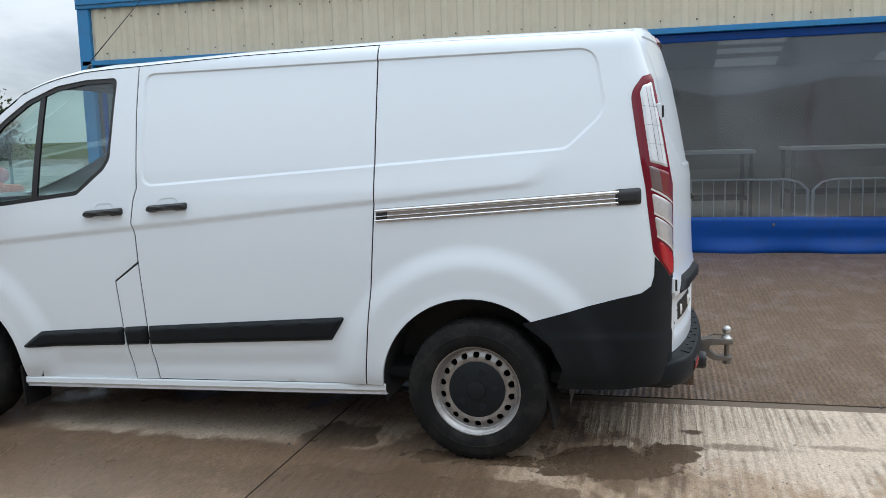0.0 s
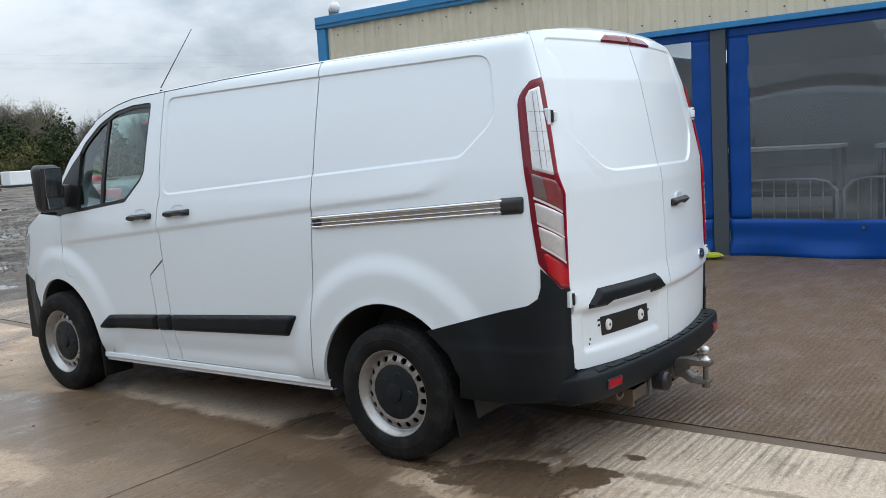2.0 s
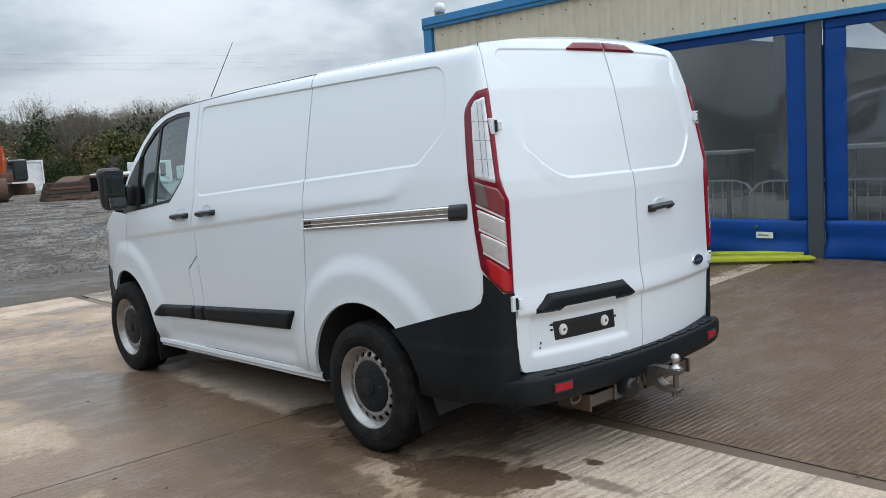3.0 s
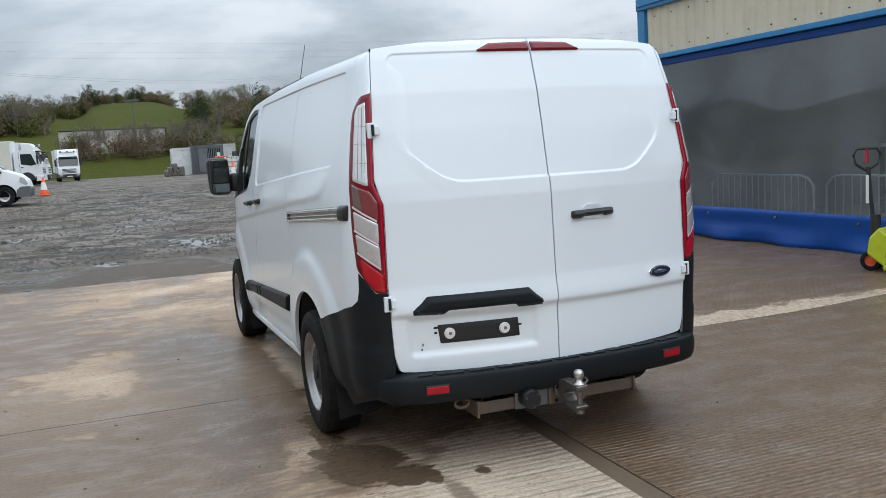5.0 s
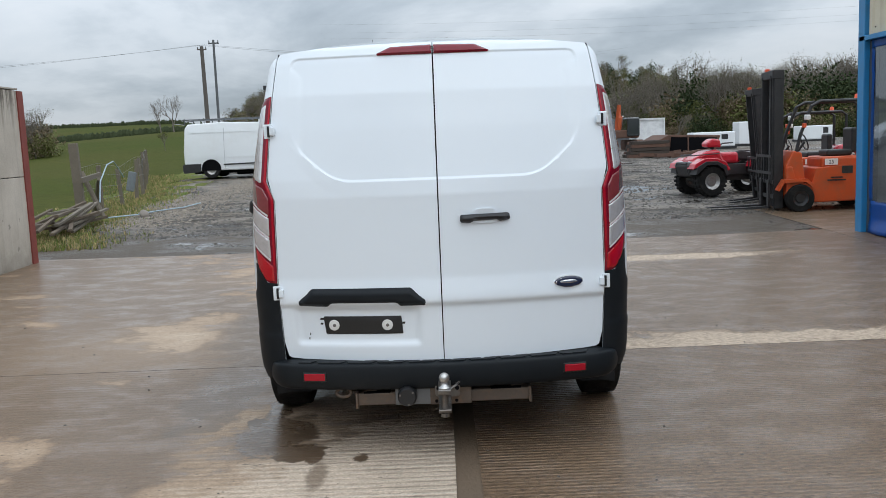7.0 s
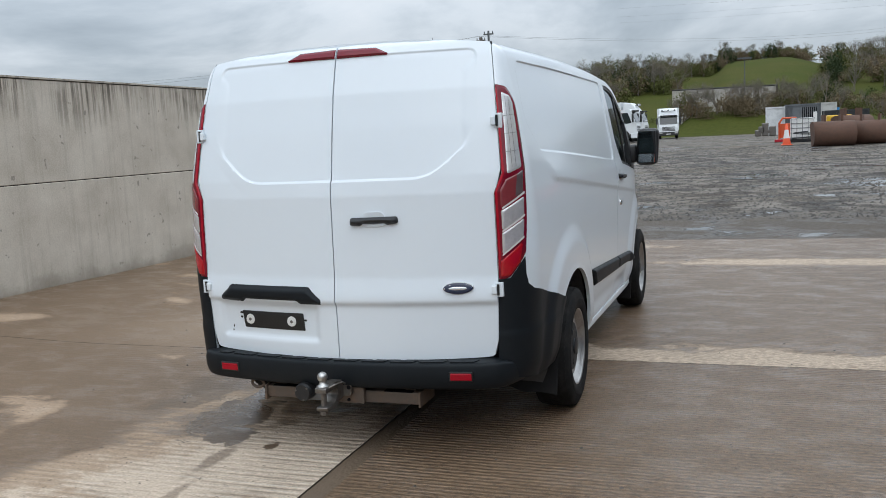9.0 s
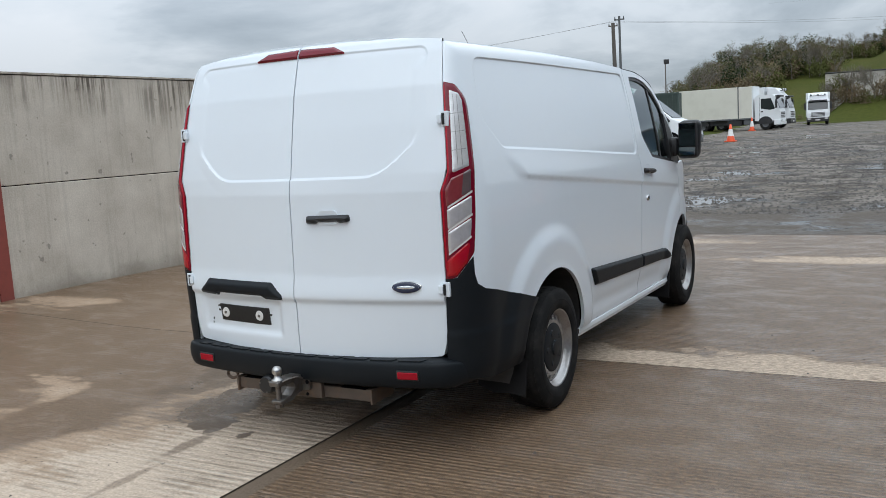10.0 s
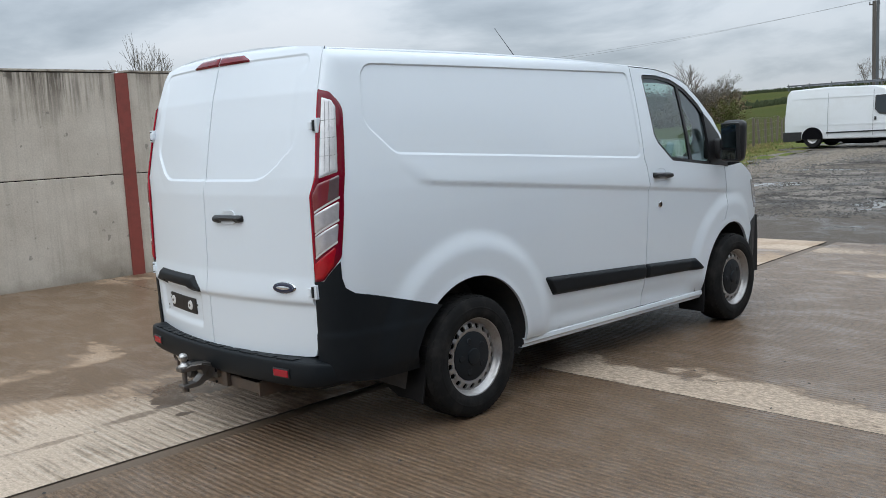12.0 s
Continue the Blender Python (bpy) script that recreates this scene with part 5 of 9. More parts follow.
    box(bm, *sorted((mx - sgn * 0.24, mx - sgn * 0.09)), my - 0.02, my + 0.05, mz - 0.13, mz + 0.02, bev=0.02)
    bm.to_mesh(mir.data)
    bm.free()
    mir.data.polygons.foreach_set("use_smooth", [True] * len(mir.data.polygons))
    mirror = mat("mirror_glass", (0.75, 0.78, 0.80), 0.03, metal=1.0, var=0.02)
    turn = pose(mx, my - 0.072, mz, 3, 0, sgn * -15)
    add("glass_carrier", bx(-0.074, 0.074, 0.001, 0.035, -0.136, 0.132, bev=0.004, m=turn), GLOSSBLK, mir)
    add("mirror_glass", bx(-0.069, 0.069, -0.003, 0.002, -0.050, 0.124, m=turn), mirror, mir)
    add("wide_angle_glass", bx(-0.069, 0.069, -0.003, 0.002, -0.128, -0.060, m=turn @ pose(0, 0, 0, -9, 0, 0)), mirror, mir)
    # mud flaps
    add("mud_flap", prism([(sgn * 0.955, 0.46), (sgn * 0.66, 0.46), (sgn * 0.67, 0.20), (sgn * 0.76, 0.165), (sgn * 0.86, 0.175), (sgn * 0.945, 0.155)], "Y", -0.007, 0.007, 0.004), FLAP).matrix_local = pose(0, -0.385, 0, -9, 0, 0)
    add("mud_flap", prism([(sgn * 0.965, 0.36), (sgn * 0.74, 0.36), (sgn * 0.75, 0.135), (sgn * 0.955, 0.13)], "Y", 2.515, 2.53, 0.004), FLAP)
    # arch liners
    for cy_, r in ((0.02, 0.455), (2.933, 0.445)):
        V, F = [], []
        pts = arc(cy_, 0.335, r, -12, 192, 26)
        for y, z in pts:
            ww = float(half_width(np.array([y]), np.array([z]))[0]) - 0.004
            V += [(sgn * ww, y, z), (sgn * (ww - 0.05), y, z + 0.004), (sgn * 0.60, y, z + 0.01), (sgn * 0.60, cy_, 0.34)]
        for i in range(len(pts) - 1):
            for j in range(3):
                F.append((i * 4 + j, i * 4 + j + 1, i * 4 + j + 5, i * 4 + j + 4))
        mesh_ob("arch_liner", V, F, mat("arch_liner_plastic", (0.042, 0.043, 0.045), 0.6, var=0.25, scale=7, dirt=(0.09, 0.08, 0.07), dirt_amt=0.35), van)


for sgn in (-1, 1):
    side_shell(sgn)

# roof
edge = [(float(half_width(np.array([y]), np.array([float(roof_edge(y))]))[0]) - 0.001, y) for y in np.linspace(-0.655, 2.46, 30)]
outline = [(x, y) for x, y in edge] + [(0.45, 2.52), (0, 2.54), (-0.45, 2.52)] + [(-x, y) for x, y in edge[::-1]] + [(-0.765, -0.71), (-0.6, -0.738), (-0.4, -0.766), (0, -0.79), (0.4, -0.766), (0.6, -0.738), (0.765, -0.71)]
skin("roof", outline, roof_point, WHITE, van, 0.03, fold=0.03, foldv=down)
# windscreen and bonnet
def screen(P):
    x, t = P[:, 0], P[:, 1]
    y = 2.47 + t * 1.02 + 0.17 * (1 - (x / 0.80) ** 2) * (0.35 + 0.65 * t)
    z = 1.80 - t * 0.62 + 0.155 * (1 - (x / 0.8) ** 2) * (1 - t)
    return np.stack([x, y, z], 1)
o = skin("windscreen", [(-0.70, 0.0), (0.70, 0.0), (0.76, 1.0), (-0.76, 1.0)], screen, VANGLASS, van, 0.06, fold=0, face=(0, 0.6, 0.7))
o.visible_shadow = False


def bonnet(P):
    x, t = P[:, 0], P[:, 1]
    y = 3.22 + t * 0.46 + 0.20 * (1 - (x / 0.80) ** 2)
    z = 1.195 - 0.10 * t - 0.22 * t ** 3 + 0.045 * (1 - (x / 0.8) ** 2)
    return np.stack([x, y, z], 1)
skin("bonnet", [(-0.80, 0.0), (0.80, 0.0), (0.78, 1.0), (-0.78, 1.0)], bonnet, WHITE, van, 0.04, fold=0.03, foldv=down)


def nose(P):
    x, z = P[:, 0], P[:, 1]
    y = 3.60 + 0.27 * (1 - (np.abs(x) / 0.80) ** 2.4) + 0.03 * sstep(0.9, 0.5, z)
    return np.stack([x, y, z], 1)
skin("front_bumper", [(-0.785, 0.26), (0.785, 0.26), (0.795, 0.74), (-0.795, 0.74)], nose, TRIM, van, 0.04, fold=0.1, foldv=rear_in)
skin("front_grille", [(-0.78, 0.745), (0.78, 0.745), (0.74, 0.90), (-0.74, 0.90)], lambda P: nose(P) + np.array([0, -0.02, 0]), GLOSSBLK, van, 0.04, fold=0)
for sgn in (-1, 1):
    hp = rounded([(3.42, 1.085), (3.58, 0.985), (3.655, 0.84), (3.60, 0.80), (3.50, 0.93)], 0.03)
    skin("headlamp", hp, lambda P: side_point(P, sgn, 0.006), CLEARL, van, 0.02, fold=0.02, foldv=side_in(sgn))
    fb = [(3.345, 0.42), (3.35, 0.56), (3.44, 0.70), (3.635, 0.74), (3.63, 0.30), (3.37, 0.27)]
    skin("bumper_end", fb, lambda P: side_point(P, sgn, 0.006), TRIM, van, 0.025, fold=0.03, foldv=side_in(sgn))

# rear doors
def door_edge(side, n=26):
    return [(side * (float(rear_x(z)) - 0.0035), z) for z in np.linspace(1.965, 0.515, n)]
SEAM = 0.0026
top = [(x, 2.014 - 0.030 * abs(x / 0.75) ** 3.0) for x in np.linspace(-0.752, -SEAM - 0.001, 18)]
ld = top + [(-SEAM, 0.478)] + [(x, 0.478 + 0.014 * (x / 0.775) ** 2) for x in np.linspace(-0.1, -0.70, 8)] + [(-0.755, 0.494), (-0.770, 0.503)] + door_edge(-1)[::-1][1:]
rd = [(-x, z) for x, z in top] + [(SEAM, 0.478)] + [(-x, z) for x, z in [(x, 0.478 + 0.014 * (x / 0.775) ** 2) for x in np.linspace(-0.1, -0.70, 8)]] + [(0.755, 0.494), (0.770, 0.503)] + door_edge(1)[::-1][1:]
ldoor = skin("rear_door", ld, rear_point, WHITE, van, 0.0105, fold=0.025, foldv=rear_in, creases=REAR_CREASES)
rdoor = skin("rear_door", rd, rear_point, WHITE, van, 0.0105, fold=0.025, foldv=rear_in, creases=REAR_CREASES)
skin("rear_frame", [(-0.78, 0.42), (0.78, 0.42), (0.80, 1.20), (0.78, 1.75), (0.745, 1.97), (-0.745, 1.97), (-0.78, 1.75), (-0.80, 1.20)], lambda P: rear_point(P, -0.035, False), DARKGAP, van, 0.06, fold=0)


def on_rear(name, poly, m, parent, h=0.012, base=0.004, rim=0.012, r=0.01, res=0.01, label="", flat=False):
    pp = rounded(poly, r, 4)
    return skin(name, pp, lambda P: rear_point(P, base + h * sstep(0.0, rim, -sdf(P, pp)), not flat), m, parent, res, fold=0.02, foldv=rear_in, label=label)


# high brake lamp in two halves
for s, d in ((-1, ldoor), (1, rdoor)):
    on_rear("brake_lamp", [(s * 0.006, 1.996), (s * 0.205, 1.991), (s * 0.272, 1.960), (s * 0.268, 1.952), (s * 0.006, 1.950)], BRAKER, d, h=0.008, r=0.004, rim=0.008, res=0.008)
# handle
cup = [(0.165, 1.205), (0.275, 1.205), (0.285, 1.135), (0.155, 1.135)]
on_rear("handle_cup", cup, WHITE, rdoor, h=-0.006, base=0.008, rim=0.03, r=0.045)
on_rear("door_handle", [(0.102, 1.178), (0.337, 1.181), (0.341, 1.148), (0.29, 1.142), (0.275, 1.150), (0.165, 1.148), (0.15, 1.139), (0.100, 1.142)], GLOSSBLK, rdoor, h=0.018, base=0.012, rim=0.014, r=0.012, res=0.008)
# grip moulding over the plate
ap = [(-0.712, 0.755), (-0.706, 0.785), (-0.632, 0.842), (-0.148, 0.842), (-0.072, 0.782), (-0.066, 0.752), (-0.20, 0.752), (-0.225, 0.762), (-0.53, 0.762), (-0.56, 0.752)]
on_rear("grip_moulding", ap, TRIM, ldoor, h=0.030, base=0.006, rim=0.022, r=0.012, flat=True)
# bare plate backing with two fixings
pl = [(-0.585, 0.700), (-0.200, 0.700), (-0.193, 0.612), (-0.573, 0.612)]
bk = on_rear("plate_backing", pl, mat("black_adhesive_pad", (0.012, 0.012, 0.012), 0.45, var=0.4, scale=20, bump=0.4, dist=0.002), ldoor, h=0.003, base=0.003, rim=0.004, r=0.006, label="bare black plate backing with torn edges")
for x in (-0.53, -0.268):
    c = rear_point(np.array([[x, 0.657]]))[0]
    add("fixing_cap", revolve([(0.0, -0.014), (0.024, -0.012), (0.028, -0.004)], "Y", 20, (x, c[1], 0.657)), mat("white_nylon_cap", (0.72, 0.71, 0.68), 0.5), bk)
    add("fixing_screw", revolve([(0.0, -0.0175), (0.007, -0.016), (0.009, -0.012)], "Y", 10, (x, c[1], 0.657)), GALV, bk)
for x, z, a, b in ((-0.592, 0.688, 0.012, 0.004), (-0.594, 0.664, 0.008, 0.004), (-0.19, 0.665, 0.009, 0.004), (-0.655, 0.612, 0.003, 0.005), (-0.66, 0.59, 0.003, 0.004)):
    on_rear("glue_scrap", [(x - a, z - b), (x + a * 0.6, z - b * 1.4), (x + a, z + b), (x - a * 0.5, z + b * 1.3)], mat("black_adhesive_pad"), bk, h=0.001, base=0.003, rim=0.002, r=0.0, res=0.006)
# oval badge, plain
def oval(cx, cz, a, b, n=28):
    return [(cx + a * math.cos(2 * math.pi * i / n), cz + b * math.sin(2 * math.pi * i / n)) for i in range(n)]
bdg = on_rear("badge", oval(0.618, 0.832, 0.073, 0.029), CHROME, rdoor, h=0.008, base=0.004, rim=0.008, r=0, res=0.007)
on_rear("badge_field", oval(0.618, 0.832, 0.069, 0.0262), BADGE, bdg, h=0.003, base=0.010, rim=0.004, r=0, res=0.007)
on_rear("badge_mark", oval(0.618, 0.832, 0.044, 0.008), CHROME, bdg, h=0.001, base=0.0135, rim=0.003, r=0, res=0.005)
# hinges, small white brackets with dark pins
for s, d in ((-1, ldoor), (1, rdoor)):
    for z in (1.608, 0.820):
        x = s * (float(rear_x(z)) + 0.006)
        y = float(rear_y(z)) + 0.004
        hg = add("door_hinge", bx(x - 0.019, x + 0.019, y - 0.020, y + 0.02, z - 0.035, z + 0.035, bev=0.004), WHITE, d)
        add("hinge_arm", bx(x - s * 0.022 - 0.012, x - s * 0.022 + 0.012, y - 0.034, y - 0.012, z - 0.020, z + 0.020, bev=0.004), WHITE, hg)
        add("hinge_pin", cy((x - s * 0.004, y - 0.024, z - 0.026), (x - s * 0.004, y - 0.024, z + 0.026), 0.006), GLOSSBLK, hg)

# rear bumper: section swept round the tail
path = [(0.905, -0.40), (0.914, -0.52), (0.912, -0.66), (0.884, -0.80), (0.843, -0.905), (0.79, -0.960), (0.68, -0.990), (0.45, -1.018), (0.20, -1.036), (0.0, -1.040)]
path = path + [(-x, y) for x, y in path[-2::-1]]
Pn = [np.array(p) for p in path]
sec = [(-0.10, 0.350), (-0.03, 0.338), (-0.006, 0.350), (0.006, 0.385), (0.010, 0.420), (0.007, 0.455), (0.003, 0.468), (-0.003, 0.474), (-0.010, 0.476), (-0.06, 0.480), (-0.15, 0.482)]
V, F = [], []
dist = 0
for i, p in enumerate(Pn):
    tdir = Pn[min(i + 1, len(Pn) - 1)] - Pn[max(i - 1, 0)]
    tdir = tdir / np.linalg.norm(tdir)
    nrm = np.array([-tdir[1], tdir[0]])
    if nrm @ (p - np.array([0, -0.3])) < 0:
        nrm = -nrm
    wrap = float(np.clip((p[1] + 0.93) / 0.25, 0, 1)) if abs(p[0]) > 0.80 else 0.0
    for o, z in sec:
        q = p + nrm * (o - 0.012 * wrap)
        V.append((q[0], q[1], 0.338 + (z - 0.338) * (1 - 0.42 * wrap) + 0.010 * (abs(p[0]) / 0.95) ** 2))
k = len(sec)
for i in range(len(Pn) - 1):
    for j in range(k - 1):
        F.append((i * k + j, (i + 1) * k + j, (i + 1) * k + j + 1, i * k + j + 1))
bump_ob = mesh_ob("rear_bumper", V, F, TRIM, van, smooth=True, label="scuffed dark plastic rear bumper with a ribbed step")
bump_ob.modifiers.new("round", "SUBSURF").levels = 2
bump_ob.modifiers["round"].render_levels = 2
# raised treads on the step
for s in range(-9, 10):
    x = s * 0.074
    y = -1.040 + 0.05 * (abs(x) / 0.68) ** 2 + 0.033
    sk_ = 0.012 if s % 2 else -0.012
    bm = prism([(-0.032 - sk_, -0.019), (0.032 - sk_, -0.019), (0.032 + sk_, 0.024), (-0.032 + sk_, 0.024)], "Z", -0.004, 0.0035)
    bmesh.ops.transform(bm, matrix=pose(x, y, 0.4785 + 0.010 * (x / 0.95) ** 2, 0, 0, x * 14), verts=bm.verts[:])
    add("step_tread", bm, TRIM, bump_ob)
for s in (-1, 1):
    add("reflector", bx(-0.052, 0.052, -0.012, 0.012, -0.018, 0.018, bev=0.004, m=pose(s * 0.63, -0.999, 0.419, 4, 0, s * 8)), RED, bump_ob, "red rear reflector")
    add("reflector_frame", bx(-0.058, 0.058, -0.009, 0.010, -0.024, 0.024, bev=0.004, m=pose(s * 0.63, -0.999, 0.419, 4, 0, s * 8)), GLOSSBLK, bump_ob)
for dy, a in ((-0.50, 0.0), (-0.545, 0.015)):
    run_ = np.array([(dy, 0.60), (dy - 0.006, 0.52), (dy + 0.004 + a * 0.5, 0.45), (dy + 0.016 + a, 0.385)])
    add("scrape", tube([tuple(q) for q in side_point(run_, 1, 0.0105, False)], 0.0022, 5), mat("pale_scrape", (0.45, 0.45, 0.44), 0.7), bump_ob)

# tow bar
tow = add("tow_bar", bx(-0.43, 0.41, -0.985, -0.925, 0.262, 0.322, bev=0.006), RUSTY)
add("end_plate", bx(-0.440, -0.428, -1.00, -0.80, 0.250, 0.328, bev=0.003), RUSTY, tow)
add("end_plate", bx(0.405, 0.417, -1.00, -0.80, 0.254, 0.328, bev=0.003), RUSTY, tow)
add("chassis_arm", bx(-0.40, -0.34, -0.95, -0.30, 0.27, 0.33, bev=0.005), RUSTY, tow)
add("chassis_arm", bx(0.32, 0.38, -0.95, -0.30, 0.27, 0.33, bev=0.005), RUSTY, tow)
# slots are thin dark plates that stand for the shade inside
add("bar_slot", bx(-0.40, -0.27, -0.986, -0.93, 0.3215, 0.3235), DARKGAP, tow)
add("bar_slot", bx(0.22, 0.37, -0.986, -0.93, 0.3215, 0.3235), DARKGAP, tow)
add("face_plate", bx(-0.075, 0.125, -1.012, -0.985, 0.262, 0.392, bev=0.004), RUSTY, tow)
add("socket_bracket", bx(-0.245, -0.07, -1.000, -0.986, 0.262, 0.362, bev=0.003), GREYST, tow)
dp = add("drop_plate", prism(rounded([(-0.050, 0.305), (-0.050, 0.388), (0.070, 0.388), (0.070, 0.305)], 0.018, 4), "Y", -1.034, -1.010, 0.003), GALV, tow)
for x, z in ((-0.034, 0.348), (0.056, 0.348), (-0.045, 0.285), (0.052, 0.285)):
    add("bolt_hole", cy((x, -1.0345, z), (x, -1.030, z), 0.011 if z > 0.3 else 0.008, n=14), DARKGAP, tow)
bl = add("tow_jaw", prism(rounded([(-1.03, 0.388), (-1.03, 0.300), (-1.075, 0.300), (-1.115, 0.276), (-1.205, 0.276), (-1.215, 0.296), (-1.13, 0.300), (-1.085, 0.330), (-1.10, 0.362), (-1.215, 0.366), (-1.218, 0.392), (-1.10, 0.396)], 0.008, 3), "X", -0.034, 0.026, 0.004), GALV, tow, angle=40)
BALLS = mat("greasy_ball_steel", (0.5, 0.49, 0.47), 0.32, metal=0.9, var=0.2)
ball = [(0.0, 0.0), (0.030, 0.0), (0.030, 0.008), (0.018, 0.014), (0.0155, 0.028)] + [(0.025 * math.sin(a), 0.050 - 0.025 * math.cos(a)) for a in np.linspace(0.65, math.pi, 12)]
add("tow_ball", revolve([(r, h + 0.390) for r, h in ball], "Z", 24, (-0.004, -1.185, 0)), BALLS, bl, smooth=True)
add("jaw_pin", cy((-0.004, -1.185, 0.268), (-0.004, -1.185, 0.385), 0.0135, n=14), GALV, bl)
add("pin_head", cy((-0.004, -1.185, 0.256), (-0.004, -1.185, 0.274), 0.021, n=8), GALV, bl)
add("pin_handle", tube([(0.02, -1.185, 0.385), (0.05, -1.17, 0.40), (0.066, -1.12, 0.40), (0.05, -1.06, 0.375)], 0.005, 6), GALV, bl)
sk = add("tow_socket", revolve([(0.0, -1.07), (0.040, -1.07), (0.047, -1.055), (0.047, -1.0), (0.036, -0.985)], "Y", 24, (-0.185, 0, 0.318)), GLOSSBLK, tow)
for a in (0.7, 2.8, 4.9):
    add("socket_screw", cy((-0.185 + 0.036 * math.cos(a), -1.072, 0.318 + 0.036 * math.sin(a)), (-0.185 + 0.036 * math.cos(a), -1.068, 0.318 + 0.036 * math.sin(a)), 0.005, n=8), GALV, sk)
add("tow_eye", tube([(-0.50 + 0.035 * math.cos(a), -0.96, 0.325 + 0.022 * math.sin(a)) for a in np.linspace(0, 2 * math.pi, 17)[:-1]], 0.008, 6, True), RUSTY, tow)

# underside
add("floor_pan", bx(-0.82, 0.82, -0.90, 3.45, 0.335, 0.40, bev=0.02), CABIN)
# tank, spare wheel, gearbox, silencer, subframe: unseen, added to block light beneath
add("fuel_tank", bx(-0.74, -0.18, 0.85, 1.95, 0.195, 0.345, bev=0.04), CABIN)
add("under_blocker_spare", revolve([(0.0, 0.21), (0.20, 0.20), (0.33, 0.205), (0.34, 0.27), (0.32, 0.34), (0.0, 0.34)], "Z", 28, (0, -0.42, 0)), FLAP)
add("under_blocker_gearbox", bx(-0.28, 0.28, 1.95, 3.25, 0.19, 0.345, bev=0.05), CABIN)
add("under_blocker_silencer", bx(0.22, 0.55, 0.75, 1.65, 0.20, 0.335, bev=0.06, seg=3), RUSTY)
add("under_blocker_subframe", bx(-0.62, 0.62, 2.75, 3.15, 0.20, 0.335, bev=0.03), CABIN)
add("rear_axle", cy((-0.75, 0, 0.30), (0.75, 0, 0.30), 0.04), CABIN)
add("leaf_spring", bx(-0.62, -0.55, -0.62, 0.60, 0.27, 0.31, bev=0.01), CABIN)
add("leaf_spring", bx(0.55, 0.62, -0.62, 0.60, 0.27, 0.31, bev=0.01), CABIN)
add("exhaust", tube([(0.30, 1.6, 0.26), (0.32, 0.6, 0.25), (0.42, 0.2, 0.34), (0.42, -0.4, 0.30)], 0.035, 10), RUSTY)
# cab
add("bulkhead", bx(-0.84, 0.84, 1.74, 1.77, 0.40, 1.93), CABIN)
add("dashboard", bx(-0.80, 0.80, 2.80, 3.30, 0.85, 1.20, bev=0.06), CABIN)
add("dash_binnacle", bx(0.25, 0.62, 2.72, 3.0, 1.10, 1.27, bev=0.05), CABIN)
add("steering_wheel", tube([(0.43 + 0.19 * math.cos(a), 2.62 + 0.10 * math.sin(a), 1.10 + 0.165 * math.sin(a)) for a in np.linspace(0, 2 * math.pi, 29)[:-1]], 0.016, 8, True), GLOSSBLK)
for x in (-0.55, -0.13, 0.45):
    st = add("cab_seat", bx(x - 0.22, x + 0.22, 1.98, 2.48, 0.70, 0.86, bev=0.05, seg=3), SEATS)
    add("seat_back", bx(x - 0.22, x + 0.22, 1.86, 1.99, 0.80, 1.36, bev=0.05, seg=3, m=pose(0, 0, 0)), SEATS, st)
    add("head_rest", bx(x - 0.12, x + 0.12, 1.84, 1.93, 1.40, 1.60, bev=0.04, seg=3), SEATS, st)
add("cab_floor", bx(-0.84, 0.84, 1.77, 3.2, 0.55, 0.60), CABIN)
add("aerial_foot", cy((-0.48, 2.31, float(roof_point(np.array([[-0.48, 2.31]]))[0, 2]) - 0.005), (-0.48, 2.285, float(roof_point(np.array([[-0.48, 2.285]]))[0, 2]) + 0.03), 0.016, 0.007), GLOSSBLK)
add("aerial", cy((-0.48, 2.29, 2.0), (-0.48, 1.92, 2.335), 0.0038, 0.002, 6), GLOSSBLK)


